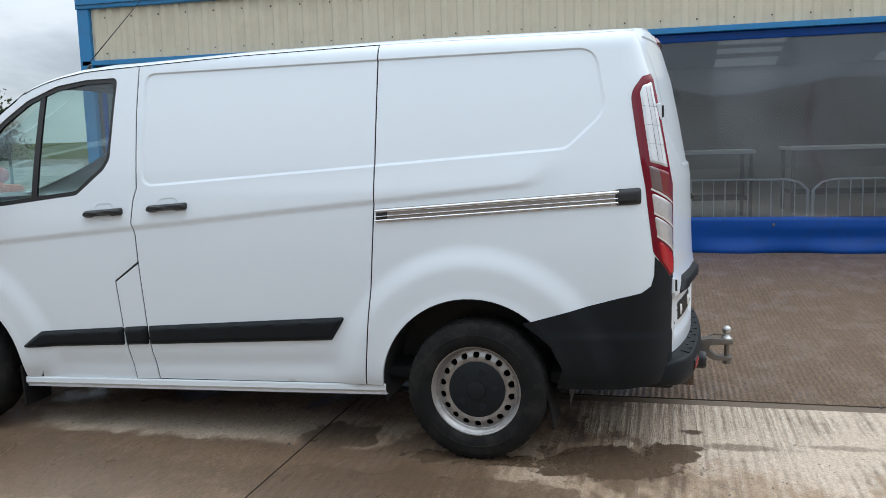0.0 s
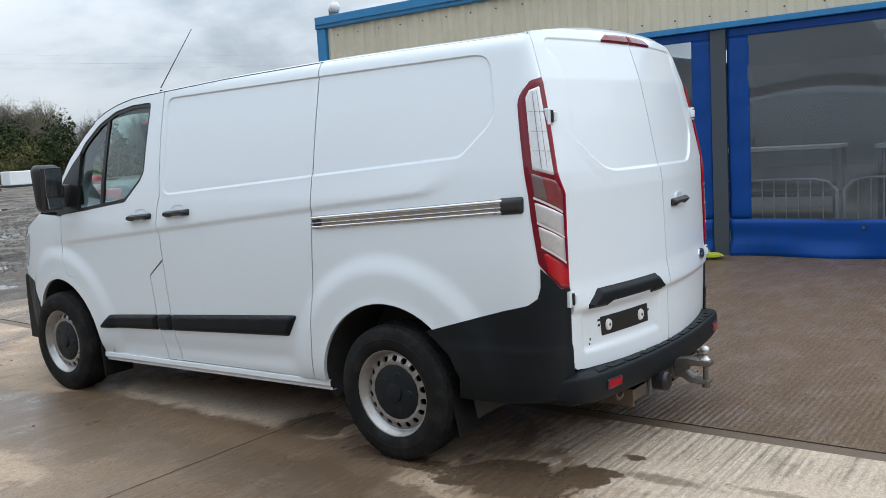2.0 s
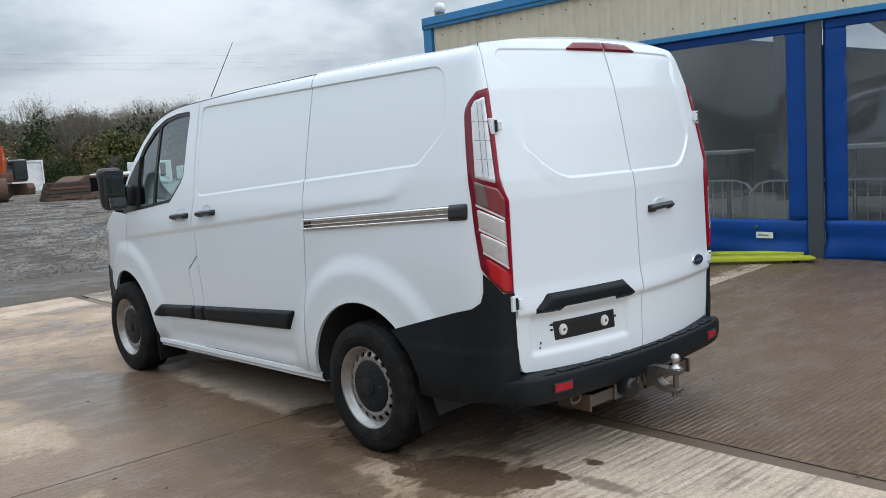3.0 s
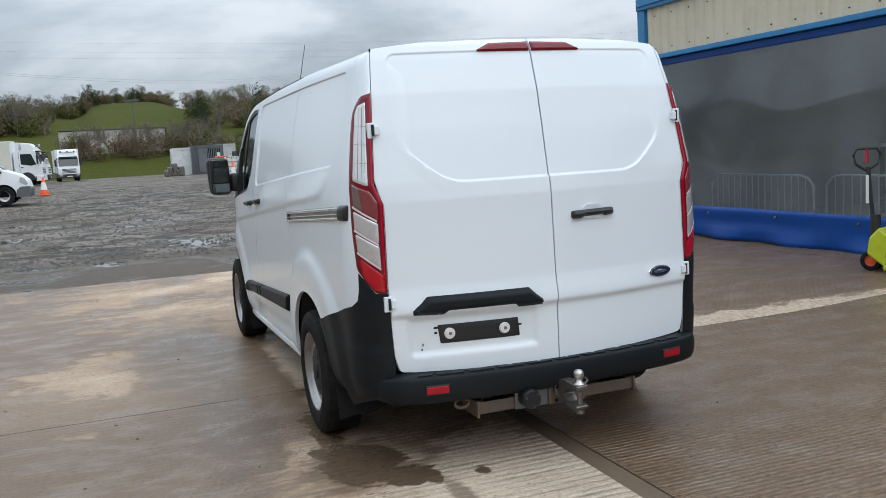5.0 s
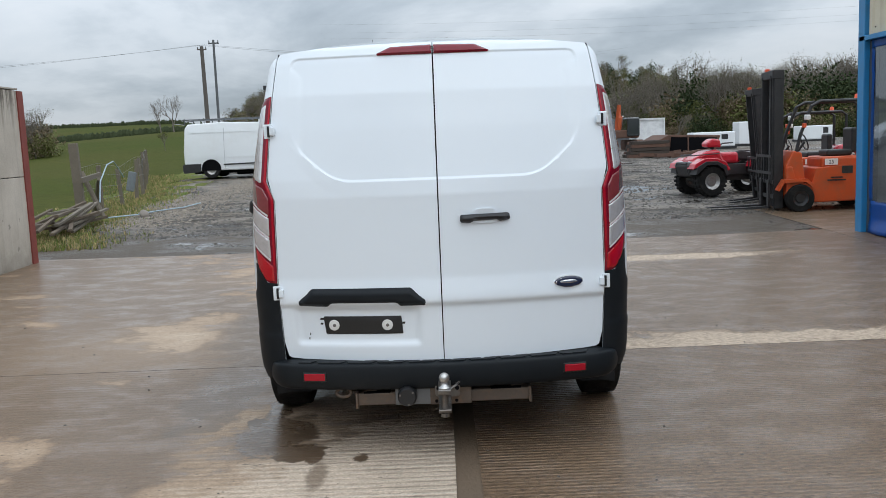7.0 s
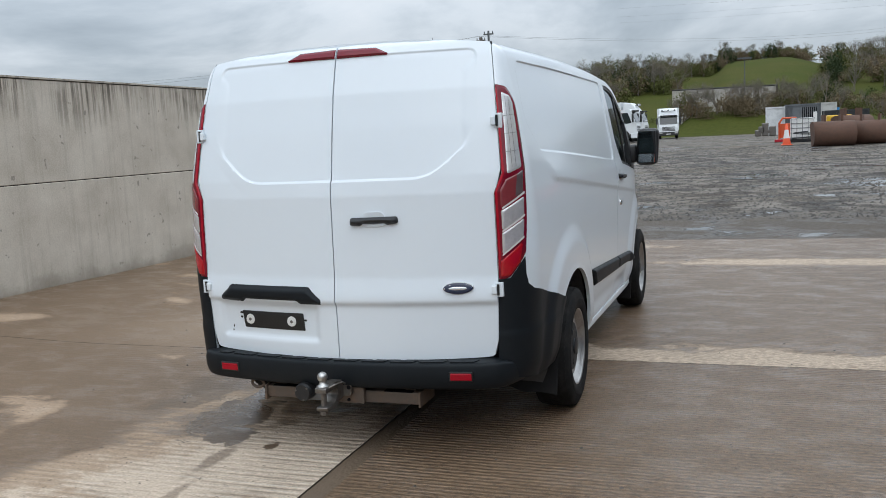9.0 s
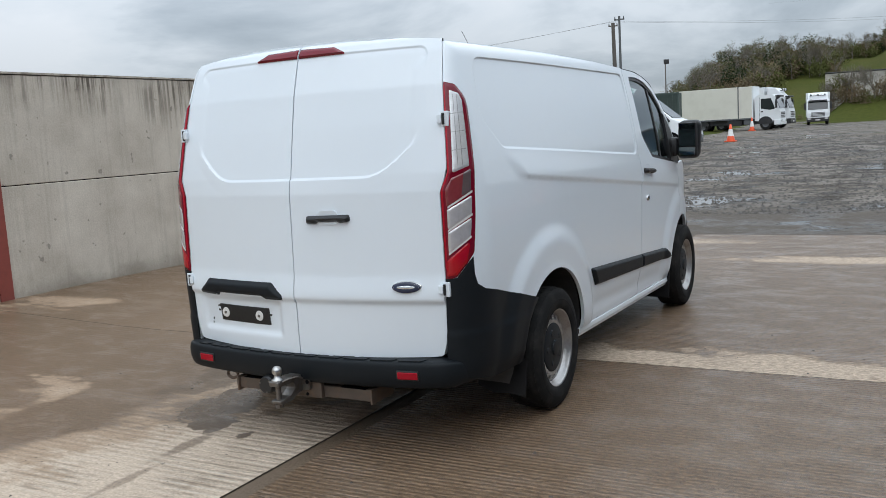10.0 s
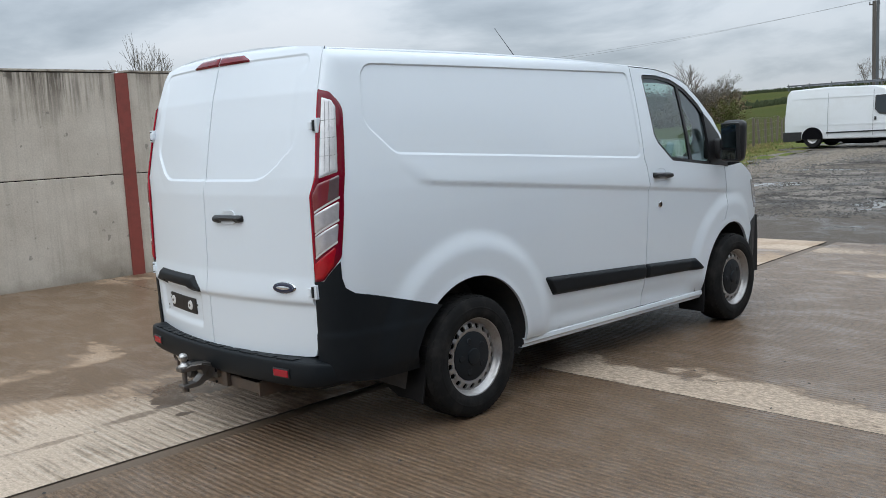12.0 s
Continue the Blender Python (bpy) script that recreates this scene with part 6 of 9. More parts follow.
def road_wheel(cx, cyy, sgn):
    """Steel wheel with round vent holes, black cap and a blocky all-season tyre."""
    w = new("road_wheel")
    w.parent = van
    w.location = (cx, cyy, 0.337)
    R, half = 0.338, 0.105
    prof = [(0.205, -half * 0.80), (0.215, -half * 0.97), (0.255, -half * 1.03), (0.300, -half * 0.99), (0.322, -half * 0.90), (0.330, -half * 0.80), (0.3345, -half * 0.55), (0.3345, half * 0.55), (0.330, half * 0.80), (0.322, half * 0.90), (0.300, half * 0.99), (0.255, half * 1.03), (0.215, half * 0.97), (0.205, half * 0.80)]
    t = part("tyre", revolve([(r, h) for r, h in prof], "X", 64), TYRE, w, smooth=True)
    bm = bmesh.new()
    for k in range(60):
        a = 2 * math.pi * k / 60
        for j, (h0, h1) in enumerate(((-0.089, -0.060), (-0.054, -0.022), (-0.015, 0.015), (0.022, 0.054), (0.060, 0.089))):
            aa = a + (0.04 if j % 2 else 0.0)
            rr = R - 0.002 if 0 < j < 4 else R - 0.0078
            c = bmesh.ops.create_cube(bm, size=1)["verts"]
            bmesh.ops.transform(bm, verts=c, matrix=Matrix.Rotation(aa, 4, "X") @ Matrix.Translation(((h0 + h1) / 2, 0, rr - 0.006)) @ Matrix.Rotation(0.25 if j % 2 else -0.25, 4, "Z") @ Matrix.Diagonal((h1 - h0, 0.024, 0.012, 1)))
    tagged(part("tread_pattern", bm, TYRE, t), kind="stuff")
    # raised ring of the sidewall
    part("sidewall_ring", revolve([(0.262, sgn * 0.1065), (0.268, sgn * 0.110), (0.274, sgn * 0.1065)], "X", 64), TYRE, t, smooth=True)
    s = sgn
    rim = [(0.200, -s * 0.09), (0.196, s * 0.03), (0.200, s * 0.078), (0.216, s * 0.086), (0.220, s * 0.096), (0.214, s * 0.100), (0.206, s * 0.094), (0.203, s * 0.080), (0.197, s * 0.078), (0.195, s * 0.058), (0.188, s * 0.052), (0.179, s * 0.054)]
    rm = part("rim", revolve(rim, "X", 64), STEEL, w, smooth=True)
    # disc with a ring of round holes
    n, seg = 18, 16
    bm = bmesh.new()
    ro, ri, rh, rc = 0.192, 0.126, 0.0158, 0.167
    da = 2 * math.pi / n

    def dish(q, r, lift=0.0):
        """A place on the disc: it stands proud round the cap and falls back towards the rim."""
        x = 0.069 - 0.015 * float(sstep(0.150, 0.192, np.array(r))) - 0.008 * float(sstep(0.145, 0.131, np.array(r)))
        return bm.verts.new((s * (x - lift), r * math.cos(q), r * math.sin(q)))
    for k in range(n):
        mid_a = da * (k + 0.5)
        rings = [[] for _ in range(5)]
        for i in range(seg):
            q = 2 * math.pi * (i + 0.5) / seg
            u, v = math.cos(q), math.sin(q)
            big = max(abs(u), abs(v))
            # the hole's edge, and the border of the sector on the same ray
            hr, ha = rc + rh * u, mid_a + rh * v / rc
            br = (ro + ri) / 2 + (ro - ri) / 2 * u / big
            ba = mid_a + da / 2 * v / big
            rings[0].append(dish(ha, hr, 0.012))
            rings[1].append(dish(mid_a + rh * 0.97 * v / rc, rc + rh * 0.97 * u, 0.0025))
            for f, ring in ((0.0, 2), (0.35, 3), (1.0, 4)):
                rings[ring].append(dish(ha + (ba - ha) * f + 0.004 * v * (f == 0), hr + (br - hr) * f + 0.001 * u * (f == 0)))
        for a, b in zip(rings, rings[1:]):
            for i in range(seg):
                o = (i + 1) % seg
                bm.faces.new((a[i], a[o], b[o], b[i]))
    bmesh.ops.remove_doubles(bm, verts=bm.verts[:], dist=1e-4)
    bmesh.ops.recalc_face_normals(bm, faces=bm.faces[:])
    part("vented_disc", bm, STEEL, rm, angle=50)
    # near-black disc stands for the shade behind the vent holes
    part("wheel_back", revolve([(0.0, s * 0.02), (0.196, s * 0.02)], "X", 40), DARKGAP, rm)
    cap = part("hub_cap", revolve([(0.136, s * 0.060), (0.134, s * 0.069), (0.122, s * 0.074), (0.06, s * 0.079), (0.046, s * 0.080), (0.044, s * 0.087), (0.038, s * 0.089), (0.0, s * 0.089)], "X", 48), CAPBLK, w, "black plastic hub cap", angle=35)
    for k in range(5):
        a = 2 * math.pi * k / 5 + 0.3
        m = Matrix.Rotation(a, 4, "X") @ Matrix.Translation((s * 0.076, 0, 0.088))
        bm = bmesh.new()
        cyl(bm, (-0.003, 0, 0), (0.0035, 0, 0), 0.021, 0.016, 14)
        if s < 0:
            bmesh.ops.scale(bm, vec=(-1, 1, 1), verts=bm.verts[:])
        box(bm, -0.003, 0.003, -0.006, 0.006, -0.04, -0.01, bev=0.002)
        bmesh.ops.transform(bm, matrix=m, verts=bm.verts[:])
        part("cap_boss", bm, CAPBLK, cap)
    return w


for cx, cyy, s in ((-0.895, 0.0, -1), (-0.90, 2.933, -1), (0.895, 0.0, 1), (0.90, 2.933, 1)):
    road_wheel(cx, cyy, s)


# ---- things round the yard ----
ORANGE = mat("orange_truck_paint", (0.56, 0.078, 0.016), 0.38, var=0.12, scale=3, dirt=(0.25, 0.10, 0.05), dirt_amt=0.4)
BLACK = mat("black_frame_paint", (0.018, 0.018, 0.02), 0.5, var=0.2, dirt=(0.06, 0.05, 0.045), dirt_amt=0.3)
REDP = mat("red_bodywork", (0.45, 0.015, 0.03), 0.25, coat=0.5, var=0.1)
GREYP = mat("grey_plastic", (0.10, 0.105, 0.11), 0.6)
DKGLASS = mat("dark_window_glass", (0.02, 0.025, 0.028), 0.06, var=0.2, coat=0.5)
LIME = mat("lime_green_paint", (0.50, 0.56, 0.025), 0.42, var=0.12, scale=4, dirt=(0.25, 0.26, 0.05), dirt_amt=0.4)
TRUCKW = mat("white_truck_panel", (0.76, 0.78, 0.79), 0.4, var=0.03, scale=0.8, dirt=(0.62, 0.61, 0.58), dirt_amt=0.25)
WOOD = mat("weathered_post_wood", (0.15, 0.125, 0.095), 0.9, var=0.3, scale=8, fine=50, bump=0.6, dist=0.01)
RUST = mat("rusted_plant_steel", (0.115, 0.06, 0.04), 0.85, var=0.4, scale=3, bump=0.4, dist=0.01, dirt=(0.07, 0.045, 0.035), dirt_amt=0.5)
CONE = mat("orange_cone_plastic", (0.75, 0.10, 0.03), 0.5)
CWHITE = mat("cone_white_sleeve", (0.75, 0.74, 0.72), 0.5)


def ground_z(x, y):
    return float(height(x, y))


def small_wheel(parent, x, y, z, r, w, axis="Y", hub=None, name="wheel", knobs=0):
    prof = [(r * 0.55, -w / 2), (r * 0.93, -w / 2), (r, -w * 0.3), (r, w * 0.3), (r * 0.93, w / 2), (r * 0.55, w / 2)]
    o = part(name, revolve(prof, axis, 28, (x, y, z)), TYRE, parent, angle=40)
    hp = [(0.0, -w * 0.36), (r * 0.3, -w * 0.36), (r * 0.34, -w * 0.28), (r * 0.56, -w * 0.42), (r * 0.56, w * 0.42), (r * 0.34, w * 0.28), (r * 0.3, w * 0.36), (0.0, w * 0.36)]
    part("hub", revolve(hp, axis, 20, (x, y, z)), hub or STEEL, o, angle=40)
    if knobs:
        bm = bmesh.new()
        for k in range(knobs):
            a = 2 * math.pi * k / knobs
            for s in (-1, 1):
                c = bmesh.ops.create_cube(bm, size=1)["verts"]
                rot = Matrix.Rotation(a + s * 0.08, 4, axis)
                bmesh.ops.transform(bm, verts=c, matrix=Matrix.Translation((x, y, z)) @ rot @ Matrix.Translation((0, s * w * 0.27, r) if axis == "Y" else (s * w * 0.27, 0, r)) @ Matrix.Diagonal((0.05, w * 0.4, 0.03, 1) if axis == "Y" else (w * 0.4, 0.05, 0.03, 1)))
        part("tread_pattern", bm, TYRE, o)
    return o


def lettering(text, size, m, material, parent):
    cu = bpy.data.curves.new("lettering", "FONT")
    cu.body, cu.size, cu.extrude, cu.align_x = text, size, 0.002, "CENTER"
    tmp = bpy.data.objects.new("lettering", cu)
    me = bpy.data.meshes.new_from_object(tmp)
    bpy.data.objects.remove(tmp)
    me.transform(m)
    me.materials.append(material)
    o = new("lettering", me)
    o.parent = parent
    return o


def forklift(m, label, mast_tilt=0.0):
    """Gas counterbalance forklift, forward along +x."""
    f = thing("forklift", m, label, "forklift", "forklifts beside the hall")
    P = lambda n, bm, mm, lab="", par=f, **k: part(n, bm, mm, par, lab, **k)
    body = prism([(-1.02, 0.28), (-1.05, 0.55), (-1.0, 0.92), (-0.55, 0.96), (-0.50, 0.86), (0.25, 0.82), (0.30, 0.52), (0.62, 0.50), (0.68, 0.86), (0.78, 0.86), (0.80, 0.30), (0.50, 0.16), (-0.55, 0.18)], "Y", -0.52, 0.52, 0.025)
    P("chassis", body, ORANGE)
    P("counterweight", prism([(-1.04, 0.24), (-1.10, 0.60), (-1.04, 0.95), (-0.70, 0.98), (-0.62, 0.24)], "Y", -0.54, 0.54, 0.05), ORANGE)
    P("engine_hood", bx(-0.72, 0.12, -0.42, 0.42, 0.80, 1.02, bev=0.05), ORANGE)
    P("front_cowl", prism([(0.42, 0.50), (0.50, 1.12), (0.66, 1.16), (0.80, 0.86), (0.80, 0.5)], "Y", -0.48, 0.48, 0.03), ORANGE)
    for s in (-1, 1):
        P("side_vent", bx(-0.42, -0.22, s * 0.525 - 0.006, s * 0.525 + 0.006, 0.70, 0.84, bev=0.004), BLACK)
        P("front_fender", prism([(0.30, 0.50), (0.42, 0.62), (0.86, 0.62), (0.98, 0.42), (0.94, 0.40), (0.84, 0.56), (0.44, 0.56), (0.33, 0.46)], "Y", min(s * 0.40, s * 0.58), max(s * 0.40, s * 0.58)), ORANGE)
        for x, z in ((0.55, 0.255), (-0.72, 0.215)):
            small_wheel(f, x, s * 0.50, z, 0.265 if x > 0 else 0.225, 0.20, "Y", BLACK, "wheel")
        sticker = P("number_sticker", bx(-0.18, 0.06, s * 0.432 - 0.004, s * 0.432 + 0.004, 0.86, 0.98), CWHITE)
        lettering("25", 0.10, pose(-0.06, s * 0.4375, 0.885, 90, 0, 0 if s < 0 else 180), BLACK, sticker)
        for z, w in ((0.63, 0.22), (0.58, 0.34)):
            P("maker_mark", bx(-0.12 - w / 2, -0.12 + w / 2, s * 0.548 - 0.003, s * 0.548 + 0.003, z - 0.014, z + 0.014), BLACK)
    # overhead guard
    for s in (-1, 1):
        P("guard_post", tube([(0.62, s * 0.44, 1.02), (0.52, s * 0.44, 1.45), (0.32, s * 0.43, 1.98), (0.16, s * 0.42, 2.06), (-0.75, s * 0.42, 2.06), (-0.86, s * 0.42, 1.98), (-0.86, s * 0.44, 0.92)], 0.033, 8), BLACK)
    for k in range(8):
        x = 0.12 - k * 0.12
        P("guard_bar", bx(x - 0.012, x + 0.012, -0.42, 0.42, 2.045, 2.075), BLACK)
    # seat, wheel, gas bottle
    st = P("driver_seat", bx(-0.52, -0.04, -0.24, 0.24, 1.02, 1.14, bev=0.04, seg=3), BLACK)
    P("seat_back", bx(-0.62, -0.50, -0.24, 0.24, 1.08, 1.55, bev=0.045, seg=3), BLACK, "", st)
    P("steering_wheel", tube([(0.30 + 0.05 * math.cos(a), 0.16 * math.sin(a), 1.30 + 0.15 * math.cos(a)) for a in np.linspace(0, 2 * math.pi, 21)[:-1]], 0.013, 6, True), BLACK)
    P("steering_column", cy((0.55, 0, 0.95), (0.30, 0, 1.30), 0.025), BLACK)
    P("gas_bottle", revolve([(0.0, -0.30), (0.11, -0.28), (0.15, -0.22), (0.15, 0.22), (0.11, 0.28), (0.0, 0.30)], "Y", 20, (-0.85, 0, 1.14)), REDP, smooth=True)
    for s in (-1, 1):
        P("work_lamp", bx(0.36, 0.46, s * 0.48 - 0.05, s * 0.48 + 0.05, 1.72, 1.82, bev=0.02), CWHITE)
        P("indicator", bx(0.44, 0.50, s * 0.50 - 0.04, s * 0.50 + 0.04, 1.58, 1.66, bev=0.01), CONE)
    P("beacon", revolve([(0.0, 0.10), (0.04, 0.09), (0.05, 0.0)], "Z", 14, (-0.6, 0.2, 2.08)), CONE, smooth=True)
    # mast
    ms = new("mast")
    ms.parent = f
    ms.matrix_local = pose(0.92, 0, 0.06, 0, mast_tilt, 0)
    Q = lambda n, bm, mm=BLACK: part(n, bm, mm, ms)
    for s in (-1, 1):
        Q("outer_channel", prism([(-0.11, s * 0.36), (0.06, s * 0.36), (0.06, s * 0.335), (-0.085, s * 0.335), (-0.085, s * 0.28), (-0.11, s * 0.28)], "Z", 0.0, 2.60))
        Q("mid_channel", bx(-0.07, 0.09, s * 0.315 - 0.018, s * 0.315 + 0.018, 0.04, 2.58))
        Q("inner_channel", bx(-0.05, 0.115, s * 0.262 - 0.02, s * 0.262 + 0.02, 0.05, 2.52))
        Q("mast_hose", tube([(-0.02, s * 0.14, 0.3), (-0.03, s * 0.145, 1.4), (-0.01, s * 0.13, 2.45)], 0.022, 6))
        Q("lift_ram", cy((-0.03, s * 0.20, 0.1), (-0.03, s * 0.20, 2.3), 0.028, n=10))
        Q("tilt_ram", cy((-0.06, s * 0.25, 0.55), (-0.42, s * 0.25, 0.62), 0.035, n=10))
        Q("fork_heel", bx(0.10, 0.15, s * 0.24 - 0.05, s * 0.24 + 0.05, 0.0, 0.55))
        Q("fork_tine", prism([(0.10, 0.0), (1.20, 0.0), (1.20, 0.015), (0.15, 0.045), (0.10, 0.045)], "Y", s * 0.24 - 0.05, s * 0.24 + 0.05))
        Q("carriage_bar", bx(0.085, 0.11, -0.48, 0.48, 0.20 + 0.14 * (s + 1), 0.27 + 0.14 * (s + 1)))
    for z in (0.98, 1.06):
        Q("backrest_rail", bx(0.13, 0.155, -0.50, 0.50, z - 0.40 * (z > 1), z - 0.40 * (z > 1) + 0.05))
    for k in range(7):
        Q("backrest_bar", bx(0.135, 0.15, -0.49 + 0.158 * k, -0.46 + 0.158 * k, 0.50, 1.02))
    Q("centre_ram", cy((-0.01, 0.03, 0.1), (-0.01, 0.03, 1.9), 0.045, n=10))
    for z in (0.12, 0.75, 1.5, 2.2):
        Q("mast_crossbar", bx(-0.08, -0.04, -0.36, 0.36, z, z + 0.09))
    Q("lift_chain", bx(0.0, 0.02, -0.10, -0.06, 0.3, 2.1), GREYP)
    Q("lift_chain", bx(0.0, 0.02, 0.06, 0.10, 0.3, 2.1), GREYP)
    Q("mast_head", bx(-0.12, 0.10, -0.37, 0.37, 2.46, 2.62, bev=0.01))
    Q("head_plate", bx(-0.34, -0.10, -0.375, -0.365, 2.44, 2.62))
    Q("head_label", bx(-0.30, -0.16, -0.382, -0.376, 2.32, 2.43), CWHITE)
    Q("head_lamp", bx(-0.04, 0.04, -0.36, -0.28, 2.62, 2.68, bev=0.01), CONE)
    Q("warning_label", bx(-0.10, -0.02, -0.366, -0.361, 1.62, 1.76), mat("yellow_label", (0.62, 0.42, 0.02), 0.5))
    return f


forklift(pose(6.42, 9.75, ground_z(6.2, 9.7) - 0.01, 0, 0, 176) @ Matrix.Scale(0.87, 4), "orange gas forklift with black mast and guard, numbered 25", 0)
forklift(pose(6.75, 11.3, ground_z(6.5, 11.3) - 0.01, 0, 0, 174) @ Matrix.Scale(0.78, 4), "second orange forklift with mast leaning forward", 5)


def quad_bike(m):
    q = thing("quad_bike", m, "red farm quad bike with knobbly tyres and racks", "quad bike")
    P = lambda n, bm, mm, **k: part(n, bm, mm, q, **k)
    for x in (0.62, -0.62):
        for s in (-1, 1):
            small_wheel(q, x, s * 0.44, 0.30, 0.30, 0.24, "Y", STEEL, "wheel", 22)
            c = x + (0.02 if x > 0 else -0.02)
            P("mudguard", prism([(c - 0.40, 0.52), (c - 0.30, 0.68), (c - 0.10, 0.76), (c + 0.16, 0.76), (c + 0.36, 0.66), (c + 0.40, 0.55), (c + 0.34, 0.58), (c + 0.14, 0.70), (c - 0.10, 0.70), (c - 0.26, 0.62), (c - 0.34, 0.50)], "Y", min(s * 0.26, s * 0.58), max(s * 0.26, s * 0.58), 0.012), REDP)
    P("bonnet", prism([(0.20, 0.70), (0.30, 0.92), (0.55, 0.90), (0.92, 0.74), (0.95, 0.60), (0.60, 0.58), (0.2, 0.6)], "Y", -0.24, 0.24, 0.05), REDP)
    P("tank", bx(-0.15, 0.30, -0.20, 0.20, 0.62, 0.86, bev=0.07, seg=3), REDP)
    P("saddle", prism([(-0.72, 0.74), (-0.66, 0.86), (-0.20, 0.82), (0.02, 0.86), (0.02, 0.72), (-0.4, 0.66)], "Y", -0.17, 0.17, 0.04), BLACK)
    P("frame", bx(-0.75, 0.80, -0.20, 0.20, 0.28, 0.60, bev=0.04), BLACK)
    P("front_bumper", tube([(0.80, -0.28, 0.38), (1.00, -0.26, 0.46), (1.02, -0.22, 0.66), (1.02, 0.22, 0.66), (1.00, 0.26, 0.46), (0.80, 0.28, 0.38)], 0.02, 6), BLACK)
    for s in (-1, 1):
        P("headlight", bx(0.84, 0.96, s * 0.20 - 0.07, s * 0.20 + 0.07, 0.62, 0.70, bev=0.02), CLEARL)
        P("handlebar", tube([(0.22, 0, 0.98), (0.20, s * 0.15, 1.04), (0.10, s * 0.38, 1.05)], 0.014, 6), BLACK)
        P("front_rack", tube([(0.35, s * 0.30, 0.84), (0.90, s * 0.30, 0.82), (0.98, s * 0.15, 0.82), (0.98, 0, 0.82)], 0.012, 6), BLACK)
        P("rear_rack", tube([(-0.40, s * 0.32, 0.86), (-0.95, s * 0.32, 0.86), (-1.0, s * 0.15, 0.86), (-1.0, 0, 0.86)], 0.012, 6), BLACK)
    P("instrument_pod", prism([(0.20, 0.96), (0.24, 1.12), (0.40, 1.15), (0.54, 1.05), (0.52, 0.97)], "Y", -0.14, 0.14, 0.04), REDP)
    P("nose_guard", prism([(0.78, 0.34), (0.98, 0.40), (1.04, 0.62), (0.98, 0.70), (0.80, 0.66)], "Y", -0.34, 0.34, 0.04), BLACK)
    for s in (-1, 1):
        for c in (0.64, -0.64):
            P("inner_fender", prism([(c - 0.34, 0.40), (c - 0.30, 0.60), (c - 0.10, 0.70), (c + 0.14, 0.70), (c + 0.32, 0.60), (c + 0.36, 0.44), (c + 0.30, 0.46), (c + 0.12, 0.64), (c - 0.10, 0.64), (c - 0.25, 0.55), (c - 0.28, 0.40)], "Y", min(s * 0.24, s * 0.60), max(s * 0.24, s * 0.60), 0.01), BLACK)
        P("side_panel", prism([(-0.35, 0.40), (-0.30, 0.62), (0.25, 0.62), (0.30, 0.40)], "Y", s * 0.24 - 0.02, s * 0.24 + 0.02, 0.01), BLACK)
    return q


quad_bike(pose(5.95, 13.1, ground_z(5.9, 13.1), 0, 0, 190))


